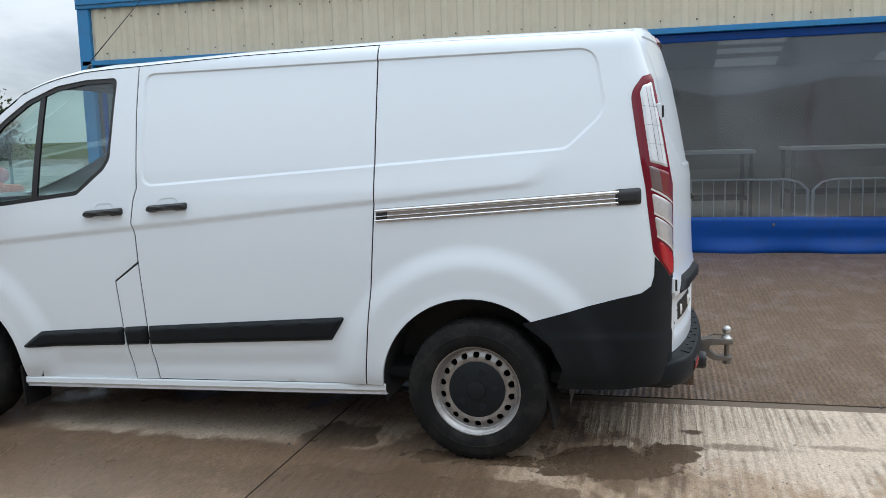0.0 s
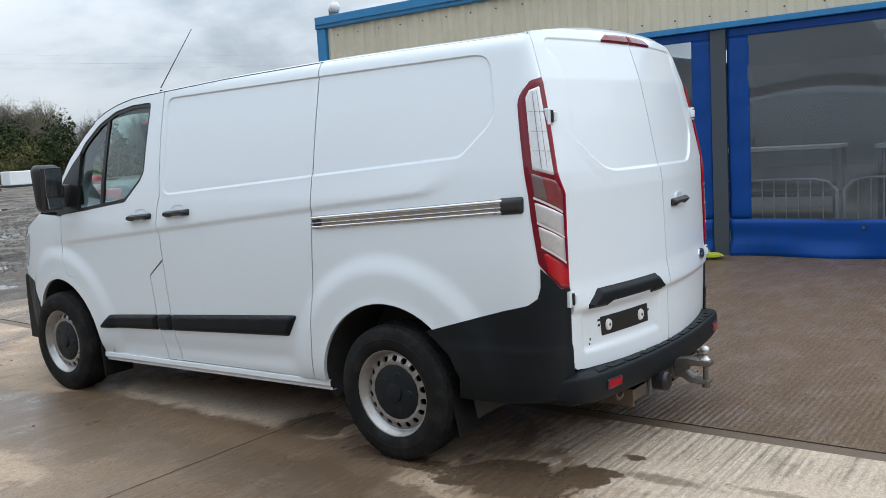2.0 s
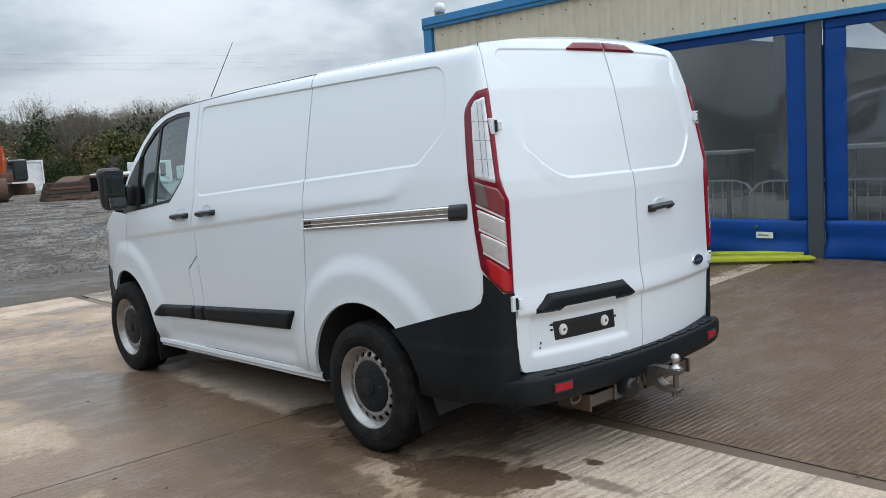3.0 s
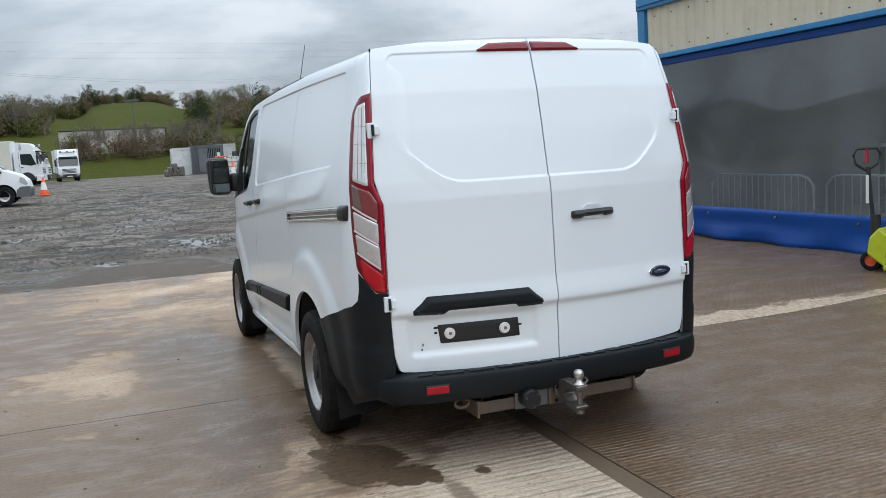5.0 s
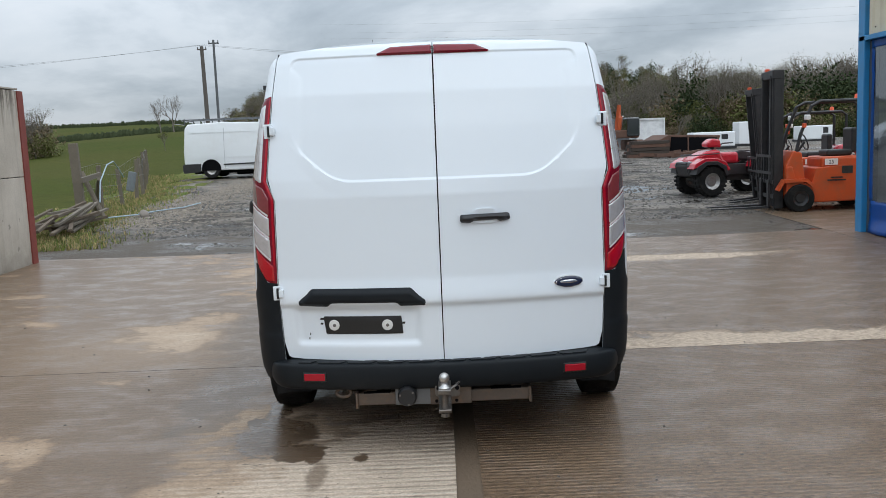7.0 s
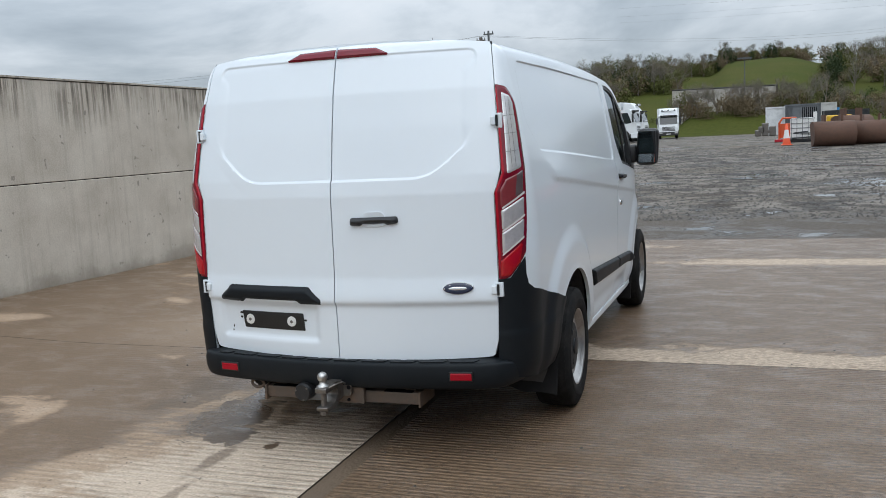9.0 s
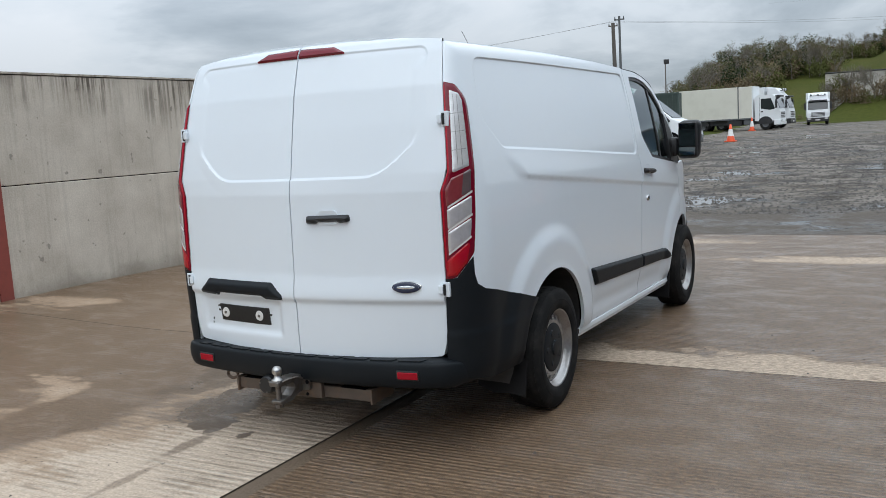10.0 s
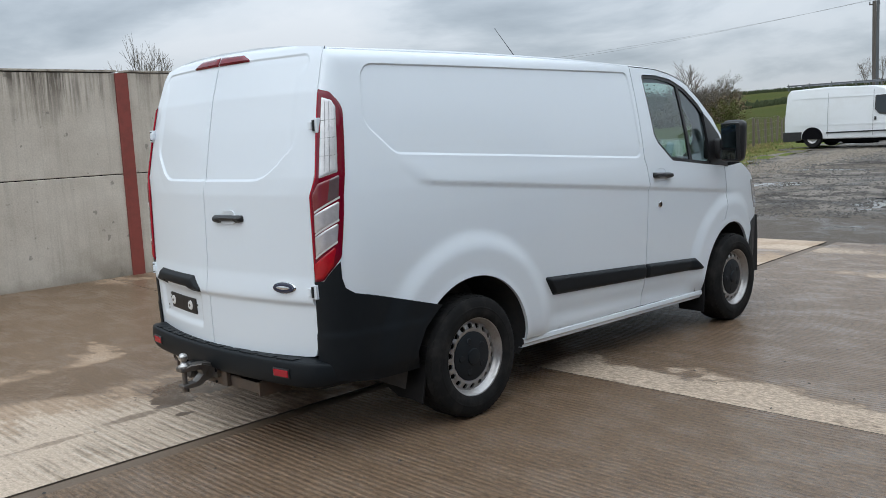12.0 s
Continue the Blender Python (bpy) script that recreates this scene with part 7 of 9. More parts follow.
def parked_van(m):
    """Older long white van with a roof rack, seen broadside. Forward along +x from the middle."""
    v = thing("parked_van", m, "older white panel van with black bumpers and a roof rack", "van")
    P = lambda n, bm, mm, par=v, **k: part(n, bm, mm, par, **k)
    o_ = 2.66
    SEAMG = mat("van_shut_line", (0.32, 0.33, 0.34), 0.6)
    sh = lambda pts: [(x - o_, z) for x, z in pts]
    lean = lambda z: 1 - 0.13 * max(0.0, z - 1.1) / 0.95
    prof = rounded(sh([(0.05, 0.30), (0.04, 1.0), (0.10, 1.95), (0.22, 2.12), (1.6, 2.17), (3.15, 2.12), (3.52, 2.02), (4.02, 1.68), (4.52, 1.25), (5.02, 1.06), (5.24, 0.86), (5.32, 0.58), (5.28, 0.30)]), 0.08, 4)
    bm = prism(prof, "Y", -0.97, 0.97)
    bmesh.ops.subdivide_edges(bm, edges=[e for e in bm.edges if abs(e.verts[0].co.y - e.verts[1].co.y) > 1], cuts=1)
    for w in bm.verts:
        w.co.y *= lean(w.co.z) * (1 - 0.10 * max(0.0, w.co.x - 1.7))
    ends = [e for e in bm.edges if all(abs(q.co.y) > 0.3 for q in e.verts) and e.verts[0].co.y * e.verts[1].co.y > 0 and len(e.link_faces) == 2]
    bmesh.ops.bevel(bm, geom=ends, offset=0.05, segments=3, affect="EDGES", profile=0.5)
    P("body", bm, TRUCKW, angle=35)
    P("underbody", bx(-2.3, 2.2, -0.72, 0.72, 0.18, 0.36), DARKGAP)
    for s in (-1, 1):
        def plate(n, poly, mm, lift=0.004, thick=0.006, par=v):
            bm_ = prism(poly, "Y", -thick / 2, thick / 2)
            for w in bm_.verts:
                side = 0.97 * lean(w.co.z) * (1 - 0.10 * max(0.0, w.co.x - 1.7))
                w.co.y = s * (side + lift) + w.co.y
            return P(n, bm_, mm, par)
        wn_ = plate("cab_window", rounded(sh([(3.24, 1.78), (3.86, 1.78), (4.05, 1.62), (4.50, 1.14), (4.12, 1.06), (3.38, 1.14), (3.24, 1.30)]), 0.04, 3), BLACK, 0.003)
        plate("door_glass", rounded(sh([(3.28, 1.74), (3.70, 1.74), (3.70, 1.16), (3.40, 1.18), (3.28, 1.34)]), 0.03, 3), DKGLASS, 0.008, par=wn_)
        plate("quarter_glass", rounded(sh([(3.75, 1.74), (3.85, 1.74), (4.02, 1.60), (4.36, 1.20), (4.12, 1.11), (3.75, 1.15)]), 0.03, 3), DKGLASS, 0.008, par=wn_)
        plate("rubbing_strip", sh([(1.58, 0.50), (3.95, 0.53), (3.95, 0.58), (1.58, 0.55)]), BLACK, 0.008)
        plate("rear_corner_trim", rounded(sh([(0.0, 0.22), (0.0, 0.58), (0.70, 0.58), (0.66, 0.26)]), 0.03, 3), BLACK, 0.010)
        plate("front_corner_trim", rounded(sh([(4.86, 0.28), (4.88, 0.52), (5.0, 0.64), (5.33, 0.64), (5.30, 0.28)]), 0.03, 3), GREYP, 0.012)
        plate("door_handle", sh([(3.24, 0.92), (3.31, 0.92), (3.31, 1.04), (3.24, 1.04)]), BLACK, 0.012)
        for x, z1 in ((1.62, 1.95), (3.18, 2.0), (4.32, 1.06)):
            plate("shut_line", sh([(x, 0.40), (x + 0.012, 0.40), (x + 0.012, 1.1), (x + 0.012, z1), (x, z1), (x, 1.1)]), SEAMG, 0.003)
        plate("side_crease", sh([(0.3, 1.78), (3.1, 1.78), (3.1, 1.80), (0.3, 1.80)]), TRUCKW, 0.006)
        plate("lower_crease", sh([(0.3, 0.80), (4.3, 0.82), (4.3, 0.835), (0.3, 0.815)]), TRUCKW, 0.006)
        for x in (1.08, 4.47):
            # dark plate on the flank stands for the shaded wheel arch
            plate("arch", sh([(x + 0.385 * math.cos(a), max(0.28, 0.36 + 0.385 * math.sin(a))) for a in np.linspace(-0.14, math.pi + 0.14, 19)]), DARKGAP, 0.002)
            small_wheel(v, x - o_, s * 0.87, 0.335, 0.335, 0.20, "Y", STEEL, "wheel")
        plate("headlamp", rounded(sh([(4.98, 0.80), (5.02, 0.98), (5.16, 0.92), (5.25, 0.74), (5.20, 0.68)]), 0.03, 3), CLEARL, 0.006)
        P("mirror", bx(4.20 - o_, 4.32 - o_, min(s * 0.98, s * 1.14), max(s * 0.98, s * 1.14), 1.16, 1.44, bev=0.03), BLACK)
        P("rack_rail", cy((0.0 - o_, s * 0.66, 2.30), (3.45 - o_, s * 0.66, 2.30), 0.022, n=8), GREYP)
    P("front_bumper", bx(5.14 - o_, 5.36 - o_, -0.62, 0.62, 0.28, 0.62, bev=0.08, seg=3), GREYP)
    P("rear_bumper", bx(-0.06 - o_, 0.10 - o_, -0.90, 0.90, 0.24, 0.56, bev=0.05), BLACK)
    P("windscreen", prism(sh([(3.60, 2.00), (3.64, 2.02), (4.52, 1.29), (4.47, 1.26)]), "Y", -0.72, 0.72), DKGLASS)
    P("spare_carrier", bx(1.9 - o_, 3.0 - o_, -0.3, 0.3, 0.10, 0.24, bev=0.03), DARKGAP)
    for x in (0.08, 0.85, 1.65, 2.5, 3.35):
        P("rack_bar", bx(x - o_ - 0.02, x - o_ + 0.02, -0.68, 0.68, 2.26, 2.29), GREYP)
        for s in (-1, 1):
            P("rack_foot", bx(x - o_ - 0.015, x - o_ + 0.015, s * 0.68 - 0.015, s * 0.68 + 0.015, 2.10, 2.36), GREYP)
    return v


parked_van(pose(-6.80, 27.5, ground_z(-6.8, 27.5) + 0.02, 0, 0, 0.5) @ Matrix.Diagonal((0.92, 0.92, 0.92, 1)))


CREAMBOX = mat("cream_box_panel", (0.66, 0.64, 0.56), 0.5, var=0.05, scale=0.6, dirt=(0.50, 0.47, 0.40), dirt_amt=0.3)


def box_truck(m, label, length=6.2, boxed=True, deflector=False, box_mat=None):
    """Forward along +x; the cab's front at x = 0."""
    t = thing("box_truck", m, label, "truck", "trucks at the far end of the yard")
    P = lambda n, bm, mm, par=t, **k: part(n, bm, mm, par, **k)
    cab = P("cab", prism(rounded([(-2.0, 0.75), (-2.0, 2.62), (-1.75, 2.80), (-0.62, 2.80), (-0.40, 2.62), (-0.10, 1.72), (0.0, 1.3), (0.0, 0.55), (-0.5, 0.5)], 0.07, 3), "Y", -1.1, 1.1, 0.035), TRUCKW)
    P("windscreen", prism([(-0.47, 2.58), (-0.36, 2.56), (-0.05, 1.70), (-0.16, 1.66)], "Y", -1.0, 1.0), DKGLASS)
    P("sun_visor", bx(-0.42, -0.10, -0.95, 0.95, 2.60, 2.72, bev=0.03), BLACK)
    for k in range(4):
        P("grille_bar", bx(-0.04, 0.020, -0.72, 0.72, 0.92 + 0.13 * k, 0.99 + 0.13 * k, bev=0.008), BLACK, cab)
    P("bumper", bx(-0.5, 0.07, -1.13, 1.13, 0.36, 0.80, bev=0.05), BLACK if deflector else TRUCKW)
    P("number_bar", bx(0.06, 0.08, -0.26, 0.26, 0.50, 0.60), CWHITE)
    for s in (-1, 1):
        P("side_window", prism(rounded([(-1.50, 1.72), (-1.50, 2.50), (-0.72, 2.50), (-0.40, 1.66), (-0.80, 1.58)], 0.05, 3), "Y", s * 1.10 - 0.012, s * 1.10 + 0.012), DKGLASS)
        P("door_line", bx(-1.62, -1.60, s * 1.10 - 0.006, s * 1.10 + 0.006, 0.85, 2.66), GREYP)
        P("door_pull", bx(-1.52, -1.34, s * 1.10 - 0.015, s * 1.10 + 0.015, 1.42, 1.50), BLACK)
        mi = P("mirror", bx(-0.34, -0.20, min(s * 1.20, s * 1.42), max(s * 1.20, s * 1.42), 1.70, 2.40, bev=0.03), BLACK)
        P("mirror_arm", cy((-0.35, s * 1.08, 2.5), (-0.25, s * 1.32, 2.42), 0.03, n=6), BLACK, mi)
        P("headlamp", bx(-0.06, 0.075, s * 0.86 - 0.18, s * 0.86 + 0.18, 0.58, 0.76, bev=0.02), CLEARL)
        for x in (-1.15, -length + 0.2):
            small_wheel(t, x, s * 0.95, 0.45, 0.45, 0.28, "Y", GREYP, "wheel")
        P("arch", prism([(-1.15 + 0.60 * math.cos(a), 0.48 + 0.60 * math.sin(a)) for a in np.linspace(0, math.pi, 15)], "Y", s * 1.108 - 0.01, s * 1.108 + 0.01), BLACK)
        P("cab_step", bx(-0.55, -0.12, s * 1.10 - 0.02, s * 1.10 + 0.02, 0.42, 0.72), BLACK)
    if deflector:
        P("air_deflector", prism([(-1.9, 2.75), (-1.9, 3.55), (-1.2, 3.45), (-0.6, 2.80)], "Y", -1.0, 1.0, 0.08), TRUCKW)
        lb = P("light_bar", bx(-0.85, -0.72, -0.85, 0.85, 3.16, 3.22, bev=0.02), BLACK)
        for k in range(5):
            P("roof_lamp", cy((-0.70, -0.7 + 0.35 * k, 3.28), (-0.62, -0.7 + 0.35 * k, 3.28), 0.10, 0.09, 12), CWHITE if k % 2 else GREYP, lb)
    if boxed:
        bo = P("load_box", bx(-length - 2.1, -2.1, -1.22, 1.22, 0.95, 3.55, bev=0.03), box_mat or TRUCKW)
        for x in (-2.13, -3.25, -length - 2.08):
            P("box_edge", bx(x - 0.05, x + 0.035, -1.235, 1.235, 0.93, 3.565), GREYP if x == -3.25 else TRUCKW, bo)
        P("floor_rail", bx(-length - 2.1, -2.1, -1.235, 1.235, 0.90, 1.02), GREYP, bo)
        P("chassis", bx(-length - 1.9, -0.5, -0.85, 0.85, 0.50, 0.93), BLACK)
        for s in (-1, 1):
            P("side_locker", bx(-4.2, -3.0, min(s * 0.75, s * 1.18), max(s * 0.75, s * 1.18), 0.42, 0.86, bev=0.03), BLACK)
            P("fuel_tank", bx(-2.85, -2.2, min(s * 0.75, s * 1.18), max(s * 0.75, s * 1.18), 0.45, 0.84, bev=0.06), GREYP)
            P("mudguard", prism([(-length + 0.2 + 0.56 * math.cos(a), 0.46 + 0.54 * math.sin(a)) for a in np.linspace(0.1, math.pi - 0.1, 13)], "Y", min(s * 0.78, s * 1.16), max(s * 0.78, s * 1.16)), BLACK)
    return t


box_truck(pose(-6.0, 60.8, ground_z(-6, 60), 0, 0, -3) @ Matrix.Scale(0.85, 4), "cream box lorry standing broadside on wet tarmac", 6.4, box_mat=CREAMBOX)
box_truck(pose(-5.9, 65, ground_z(-6, 65), 0, 0, -4) @ Matrix.Scale(0.85, 4), "white lorry cab with roof deflector and lamps", 6.0, True, True)
box_truck(pose(-4.85, 71.5, ground_z(-6, 72), 0, 0, -84) @ Matrix.Scale(0.72, 4), "white lorry facing the yard", 5.5, True, True)


def cone(x, y, h=0.75):
    c = thing("traffic_cone", pose(x, y, ground_z(x, y)), "orange traffic cone with a white sleeve", "traffic cone", "cones in the yard")
    part("cone_body", revolve([(0.0, h), (0.03, h), (0.17, 0.04), (0.17, 0.0)], "Z", 20), CONE, c, smooth=True)
    part("sleeve", revolve([(0.072, h * 0.72), (0.132, h * 0.32)], "Z", 20), CWHITE, c, smooth=True)
    part("cone_foot", bx(-0.22, 0.22, -0.22, 0.22, 0, 0.04, bev=0.01), CONE, c)
    return c


cone(-4.40, 33.6, 0.72)
cone(-7.6, 58.0, 0.9)
cone(3.2, 35.0, 0.9)

# ---- far end of the yard ----
WB = mat("pale_shed_sheet", (0.50, 0.47, 0.42), 0.8, var=0.18, scale=0.4, dirt=(0.25, 0.22, 0.18), dirt_amt=0.5)
shed = thing("shed", pose(0, 0, 0), "pale sheeted farm shed on the bank behind bare trees", "shed")
part("shed_wall", prism([(-6.4, 1.5), (-6.4, 5.4), (4.2, 5.3), (4.2, 1.5)], "Y", 94, 106), WB, shed)
part("verge_board", tube([(-6.4, 93.95, 5.42), (4.2, 93.95, 5.32)], 0.07, 4), BLACK, shed)
part("corner_post", bx(4.05, 4.2, 93.9, 94.02, 1.5, 5.3), BLACK, shed)
part("shed_door", bx(-4.6, -3.6, 93.93, 94.01, 2.0, 3.7), mat("faded_red_door", (0.25, 0.04, 0.03), 0.7), shed)
# dark panel on the closed wall stands for a shaded opening
part("shed_opening", bx(-1.2, 0.2, 93.93, 94.01, 2.0, 3.9), DARKGAP, shed)


def container(m, size, color, label, opened=False, name="container"):
    L, W, H = size
    c = thing(name, m, label, "container", "containers at the yard's end")
    mm = mat("container_" + label.split()[0], color, 0.55, var=0.15, scale=1.5, dirt=tuple(v * 0.5 for v in color), dirt_amt=0.4)
    n = max(8, int(L / 0.14)) if min(color) < 0.5 else 0
    part("container_body", bx(-L / 2, L / 2, -W / 2 + 0.03, W / 2 - 0.03, 0.1, H - 0.03), mm, c)
    for s in (-1, 1):
        for k in range(n):
            x = -L / 2 + 0.1 + (L - 0.2) * k / n
            part("wall_rib", bx(x, x + (L - 0.2) / n * 0.5, s * W / 2 - 0.035, s * W / 2, 0.16, H - 0.12), mm, c)
        part("top_rail", bx(-L / 2, L / 2, s * W / 2 - 0.05, s * W / 2 + 0.01, H - 0.1, H), mm, c)
        part("bottom_rail", bx(-L / 2, L / 2, s * W / 2 - 0.05, s * W / 2 + 0.01, 0.0, 0.14), mm, c)
        for e in (-1, 1):
            part("corner_post", bx(e * L / 2 - 0.06, e * L / 2 + 0.02, s * W / 2 - 0.08, s * W / 2 + 0.015, 0.0, H), mm, c)
    if opened:
        # dark panel stands for the shade inside the doorway
        part("doorway", bx(-0.1, 0.95, -W / 2 - 0.03, -W / 2 + 0.02, 0.2, H - 0.25), DARKGAP, c)
        part("open_leaf", bx(-0.75, -0.1, -W / 2 - 0.7, -W / 2 - 0.64, 0.2, H - 0.25, m=pose(0, 0, 0)), mm, c)
        part("stored_box", bx(0.68, 0.93, -W / 2 - 0.08, -W / 2 - 0.02, 0.3, 1.6), CWHITE, c)
    return c


gz = ground_z(3, 66)
container(pose(3.45, 67.5, gz), (1.3, 2.2, 2.1), (0.74, 0.75, 0.75), "white box body unit standing on the yard", name="white_container")
container(pose(5.3, 66.5, gz), (2.35, 2.2, 2.2), (0.13, 0.14, 0.15), "grey steel container with its door open", True)
container(pose(7.0, 68.6, gz), (1.4, 2.2, 2.25), (0.55, 0.55, 0.52), "pale cold-store box body")
container(pose(6.6, 74, gz), (3.4, 2.4, 1.9), (0.03, 0.22, 0.50), "blue steel container beside the yard")
container(pose(10.3, 50, ground_z(11, 50)), (2.4, 2.3, 1.75), (0.30, 0.32, 0.33), "grey site cabin behind scrap")
container(pose(13.1, 51, ground_z(13, 51)), (1.7, 2.2, 1.75), (0.66, 0.67, 0.67), "white box body behind the excavator")
container(pose(7.2, 55, ground_z(7, 55)), (2.4, 2.2, 1.5), (0.03, 0.033, 0.036), "black flat trailer body behind the buckets")
container(pose(-7.75, 36.6, ground_z(-7.7, 36.6), 0, 0, 8), (1.1, 1.1, 2.25), (0.05, 0.075, 0.065), "dark green steel cabinet beside the field")


def barrier_stack(x, y):
    b = thing("orange_machine", pose(x, y, ground_z(x, y)) @ Matrix.Scale(0.74, 4), "orange site machine guard beside a tank", "machine")
    part("guard_frame", tube([(-0.5, 0, 0.1), (-0.5, 0, 1.25), (-0.3, 0, 1.55), (0.5, 0, 1.55), (0.7, 0, 1.2), (0.7, 0, 0.1)], 0.07, 8), ORANGE, b)
    part("guard_panel", bx(-0.45, 0.65, 0.0, 0.10, 0.25, 1.2, bev=0.03), ORANGE, b)
    part("skid_base", bx(-0.8, 0.9, -0.35, 0.4, 0.0, 0.18, bev=0.02), REDP, b)
    t = thing("liquid_tank", pose(x + 0.60, y - 1.3, ground_z(x, y)), "white caged liquid tank on the yard", "tank")
    part("tank_body", bx(-0.5, 0.5, -0.5, 0.5, 0.15, 1.12, bev=0.06, seg=3), CWHITE, t)
    for k in range(5):
        part("cage_bar", bx(-0.52, 0.52, -0.53, -0.51, 0.2 + k * 0.22, 0.225 + k * 0.22), GREYP, t)
        part("cage_upright", bx(-0.5 + k * 0.245, -0.48 + k * 0.245, -0.54, -0.52, 0.12, 1.15), GREYP, t)
    part("pallet_base", bx(-0.55, 0.55, -0.55, 0.55, 0.0, 0.13), BLACK, t)
    p = thing("pipe_coil", pose(x + 0.8, y - 2.3, ground_z(x, y)), "black hose thrown down by the tank", "hose")
    part("hose", tube([(0.75 * math.cos(a) * (1 - 0.02 * a), 0.3 * math.sin(a), 0.05 + 0.04 * a) for a in np.linspace(0, 11, 60)], 0.03, 6), BLACK, p)


barrier_stack(3.45, 41.7)
r_ = random.Random(9)
gz = ground_z(3, 63)
car = thing("scrap_stack", pose(2.55, 64.5, gz), "crushed silver scrap bales in a heap", "scrap")
for k in range(5):
    part("scrap_bale", bx(-0.6 + k * 0.25, -0.15 + k * 0.25, -0.4, 0.4, 0.0 + 0.2 * (k % 2), 0.45 + 0.25 * (k % 3), bev=0.06), GALV, car)


def digger_bucket(x, y, rz, w=1.5, h=0.95):
    b = thing("digger_bucket", pose(x, y, ground_z(x, y), 0, 0, rz), "rusty excavator bucket lying on the yard", "digger bucket", "buckets among the scrap")
    pts = [(0.55 * math.cos(a) * h, 0.5 * h + 0.5 * h * math.sin(a)) for a in np.linspace(radians(-100), radians(100), 14)] + [(-0.45 * h, 0.9 * h)]
    V, F = [], []
    for (px, pz) in pts:
        V += [(-w / 2, -px, pz), (w / 2, -px, pz)]
    for i in range(len(pts) - 1):
        F.append((2 * i, 2 * i + 1, 2 * i + 3, 2 * i + 2))
    o = mesh_ob("bucket_shell", V, F, RUST, b, smooth=True)
    md = o.modifiers.new("plate", "SOLIDIFY")
    md.thickness = 0.04
    for s in (-1, 1):
        mesh_ob("bucket_cheek", [(s * w / 2, -p[0], p[1]) for p in pts], [tuple(range(len(pts)))], RUST, b)
    part("bucket_ear", bx(-0.35, -0.27, -0.1, 0.35, 0.8 * h, 1.25 * h), RUST, b)
    part("bucket_ear", bx(0.27, 0.35, -0.1, 0.35, 0.8 * h, 1.25 * h), RUST, b)
    return b


digger_bucket(4.75, 32.0, 8, 1.5, 0.95)
digger_bucket(6.1, 32.6, -14, 1.5, 0.9)
digger_bucket(5.6, 33.9, 20, 1.3, 1.1)
yl = thing("yellow_machine", pose(5.2, 35.4, ground_z(4, 34)), "small yellow site machine among scrap", "machine")
part("machine_body", bx(-0.45, 0.5, -0.4, 0.4, 0.2, 1.15, bev=0.06), mat("yellow_plant_paint", (0.62, 0.36, 0.02), 0.45), yl)
part("machine_base", bx(-0.5, 0.55, -0.42, 0.42, 0.0, 0.2), BLACK, yl)
rd = thing("red_machine", pose(7.6, 36.5, ground_z(7, 36)) @ Matrix.Scale(0.6, 4), "small red dumper by the excavator", "machine")
part("dumper_skip", prism([(-0.6, 0.5), (-0.75, 1.15), (0.55, 1.2), (0.6, 0.7), (0.3, 0.45)], "Y", -0.55, 0.55, 0.05), mat("faded_red_paint", (0.50, 0.05, 0.03), 0.5), rd)
for x in (-0.45, 0.5):
    for s in (-1, 1):
        small_wheel(rd, x, s * 0.55, 0.33, 0.33, 0.22, "Y", BLACK)


def excavator(m):
    e = thing("excavator", m, "orange tracked excavator with its arm raised", "excavator")
    OR2 = mat("faded_orange_paint", (0.52, 0.10, 0.03), 0.5, var=0.2)
    P = lambda n, bm, mm: part(n, bm, mm, e)
    for s in (-1, 1):
        P("crawler", prism(rounded([(-1.3, 0.0), (1.3, 0.0), (1.4, 0.35), (1.2, 0.6), (-1.2, 0.6), (-1.4, 0.35)], 0.15, 4), "Y", s * 0.8 - 0.2, s * 0.8 + 0.2), RUST)
    P("engine_deck", bx(-1.0, 0.9, -0.9, 0.9, 0.7, 1.2, bev=0.08), RUST)
    P("cab", bx(0.0, 1.0, 0.1, 0.9, 0.8, 1.9, bev=0.08), DKGLASS)
    P("boom", tube([(0.7, -0.3, 1.0), (0.9, -0.3, 1.9), (0.75, -0.3, 2.65)], 0.11, 4), OR2)
    P("dipper", tube([(0.75, -0.3, 2.6), (0.35, -0.3, 1.6), (0.3, -0.3, 0.9)], 0.11, 4), OR2)
    P("boom_ram", cy((0.5, -0.1, 1.0), (0.85, -0.1, 2.0), 0.05), CHROME)
    return e


excavator(pose(9.7, 42.7, ground_z(9, 42), 0, 0, -80) @ Matrix.Scale(0.9, 4))


def skip(x, y):
    s = thing("waste_skip", pose(x, y, ground_z(x, y), 0, 0, 8), "rusty open tipping skip on its side", "skip")
    part("skip_shell", prism([(-1.1, 0.0), (1.1, 0.0), (1.35, 0.72), (-0.9, 0.82), (-1.3, 0.62)], "Y", -0.9, 0.9, 0.03), RUST, s)
    # dark sheet on the solid shell stands for the shaded mouth
    part("skip_mouth", prism([(-0.85, 0.12), (1.0, 0.08), (1.18, 0.64), (-0.8, 0.72)], "Y", -0.93, -0.905), DARKGAP, s)
    part("skip_rib", bx(-0.1, -0.04, -0.94, -0.90, 0.05, 0.75), RUST, s)


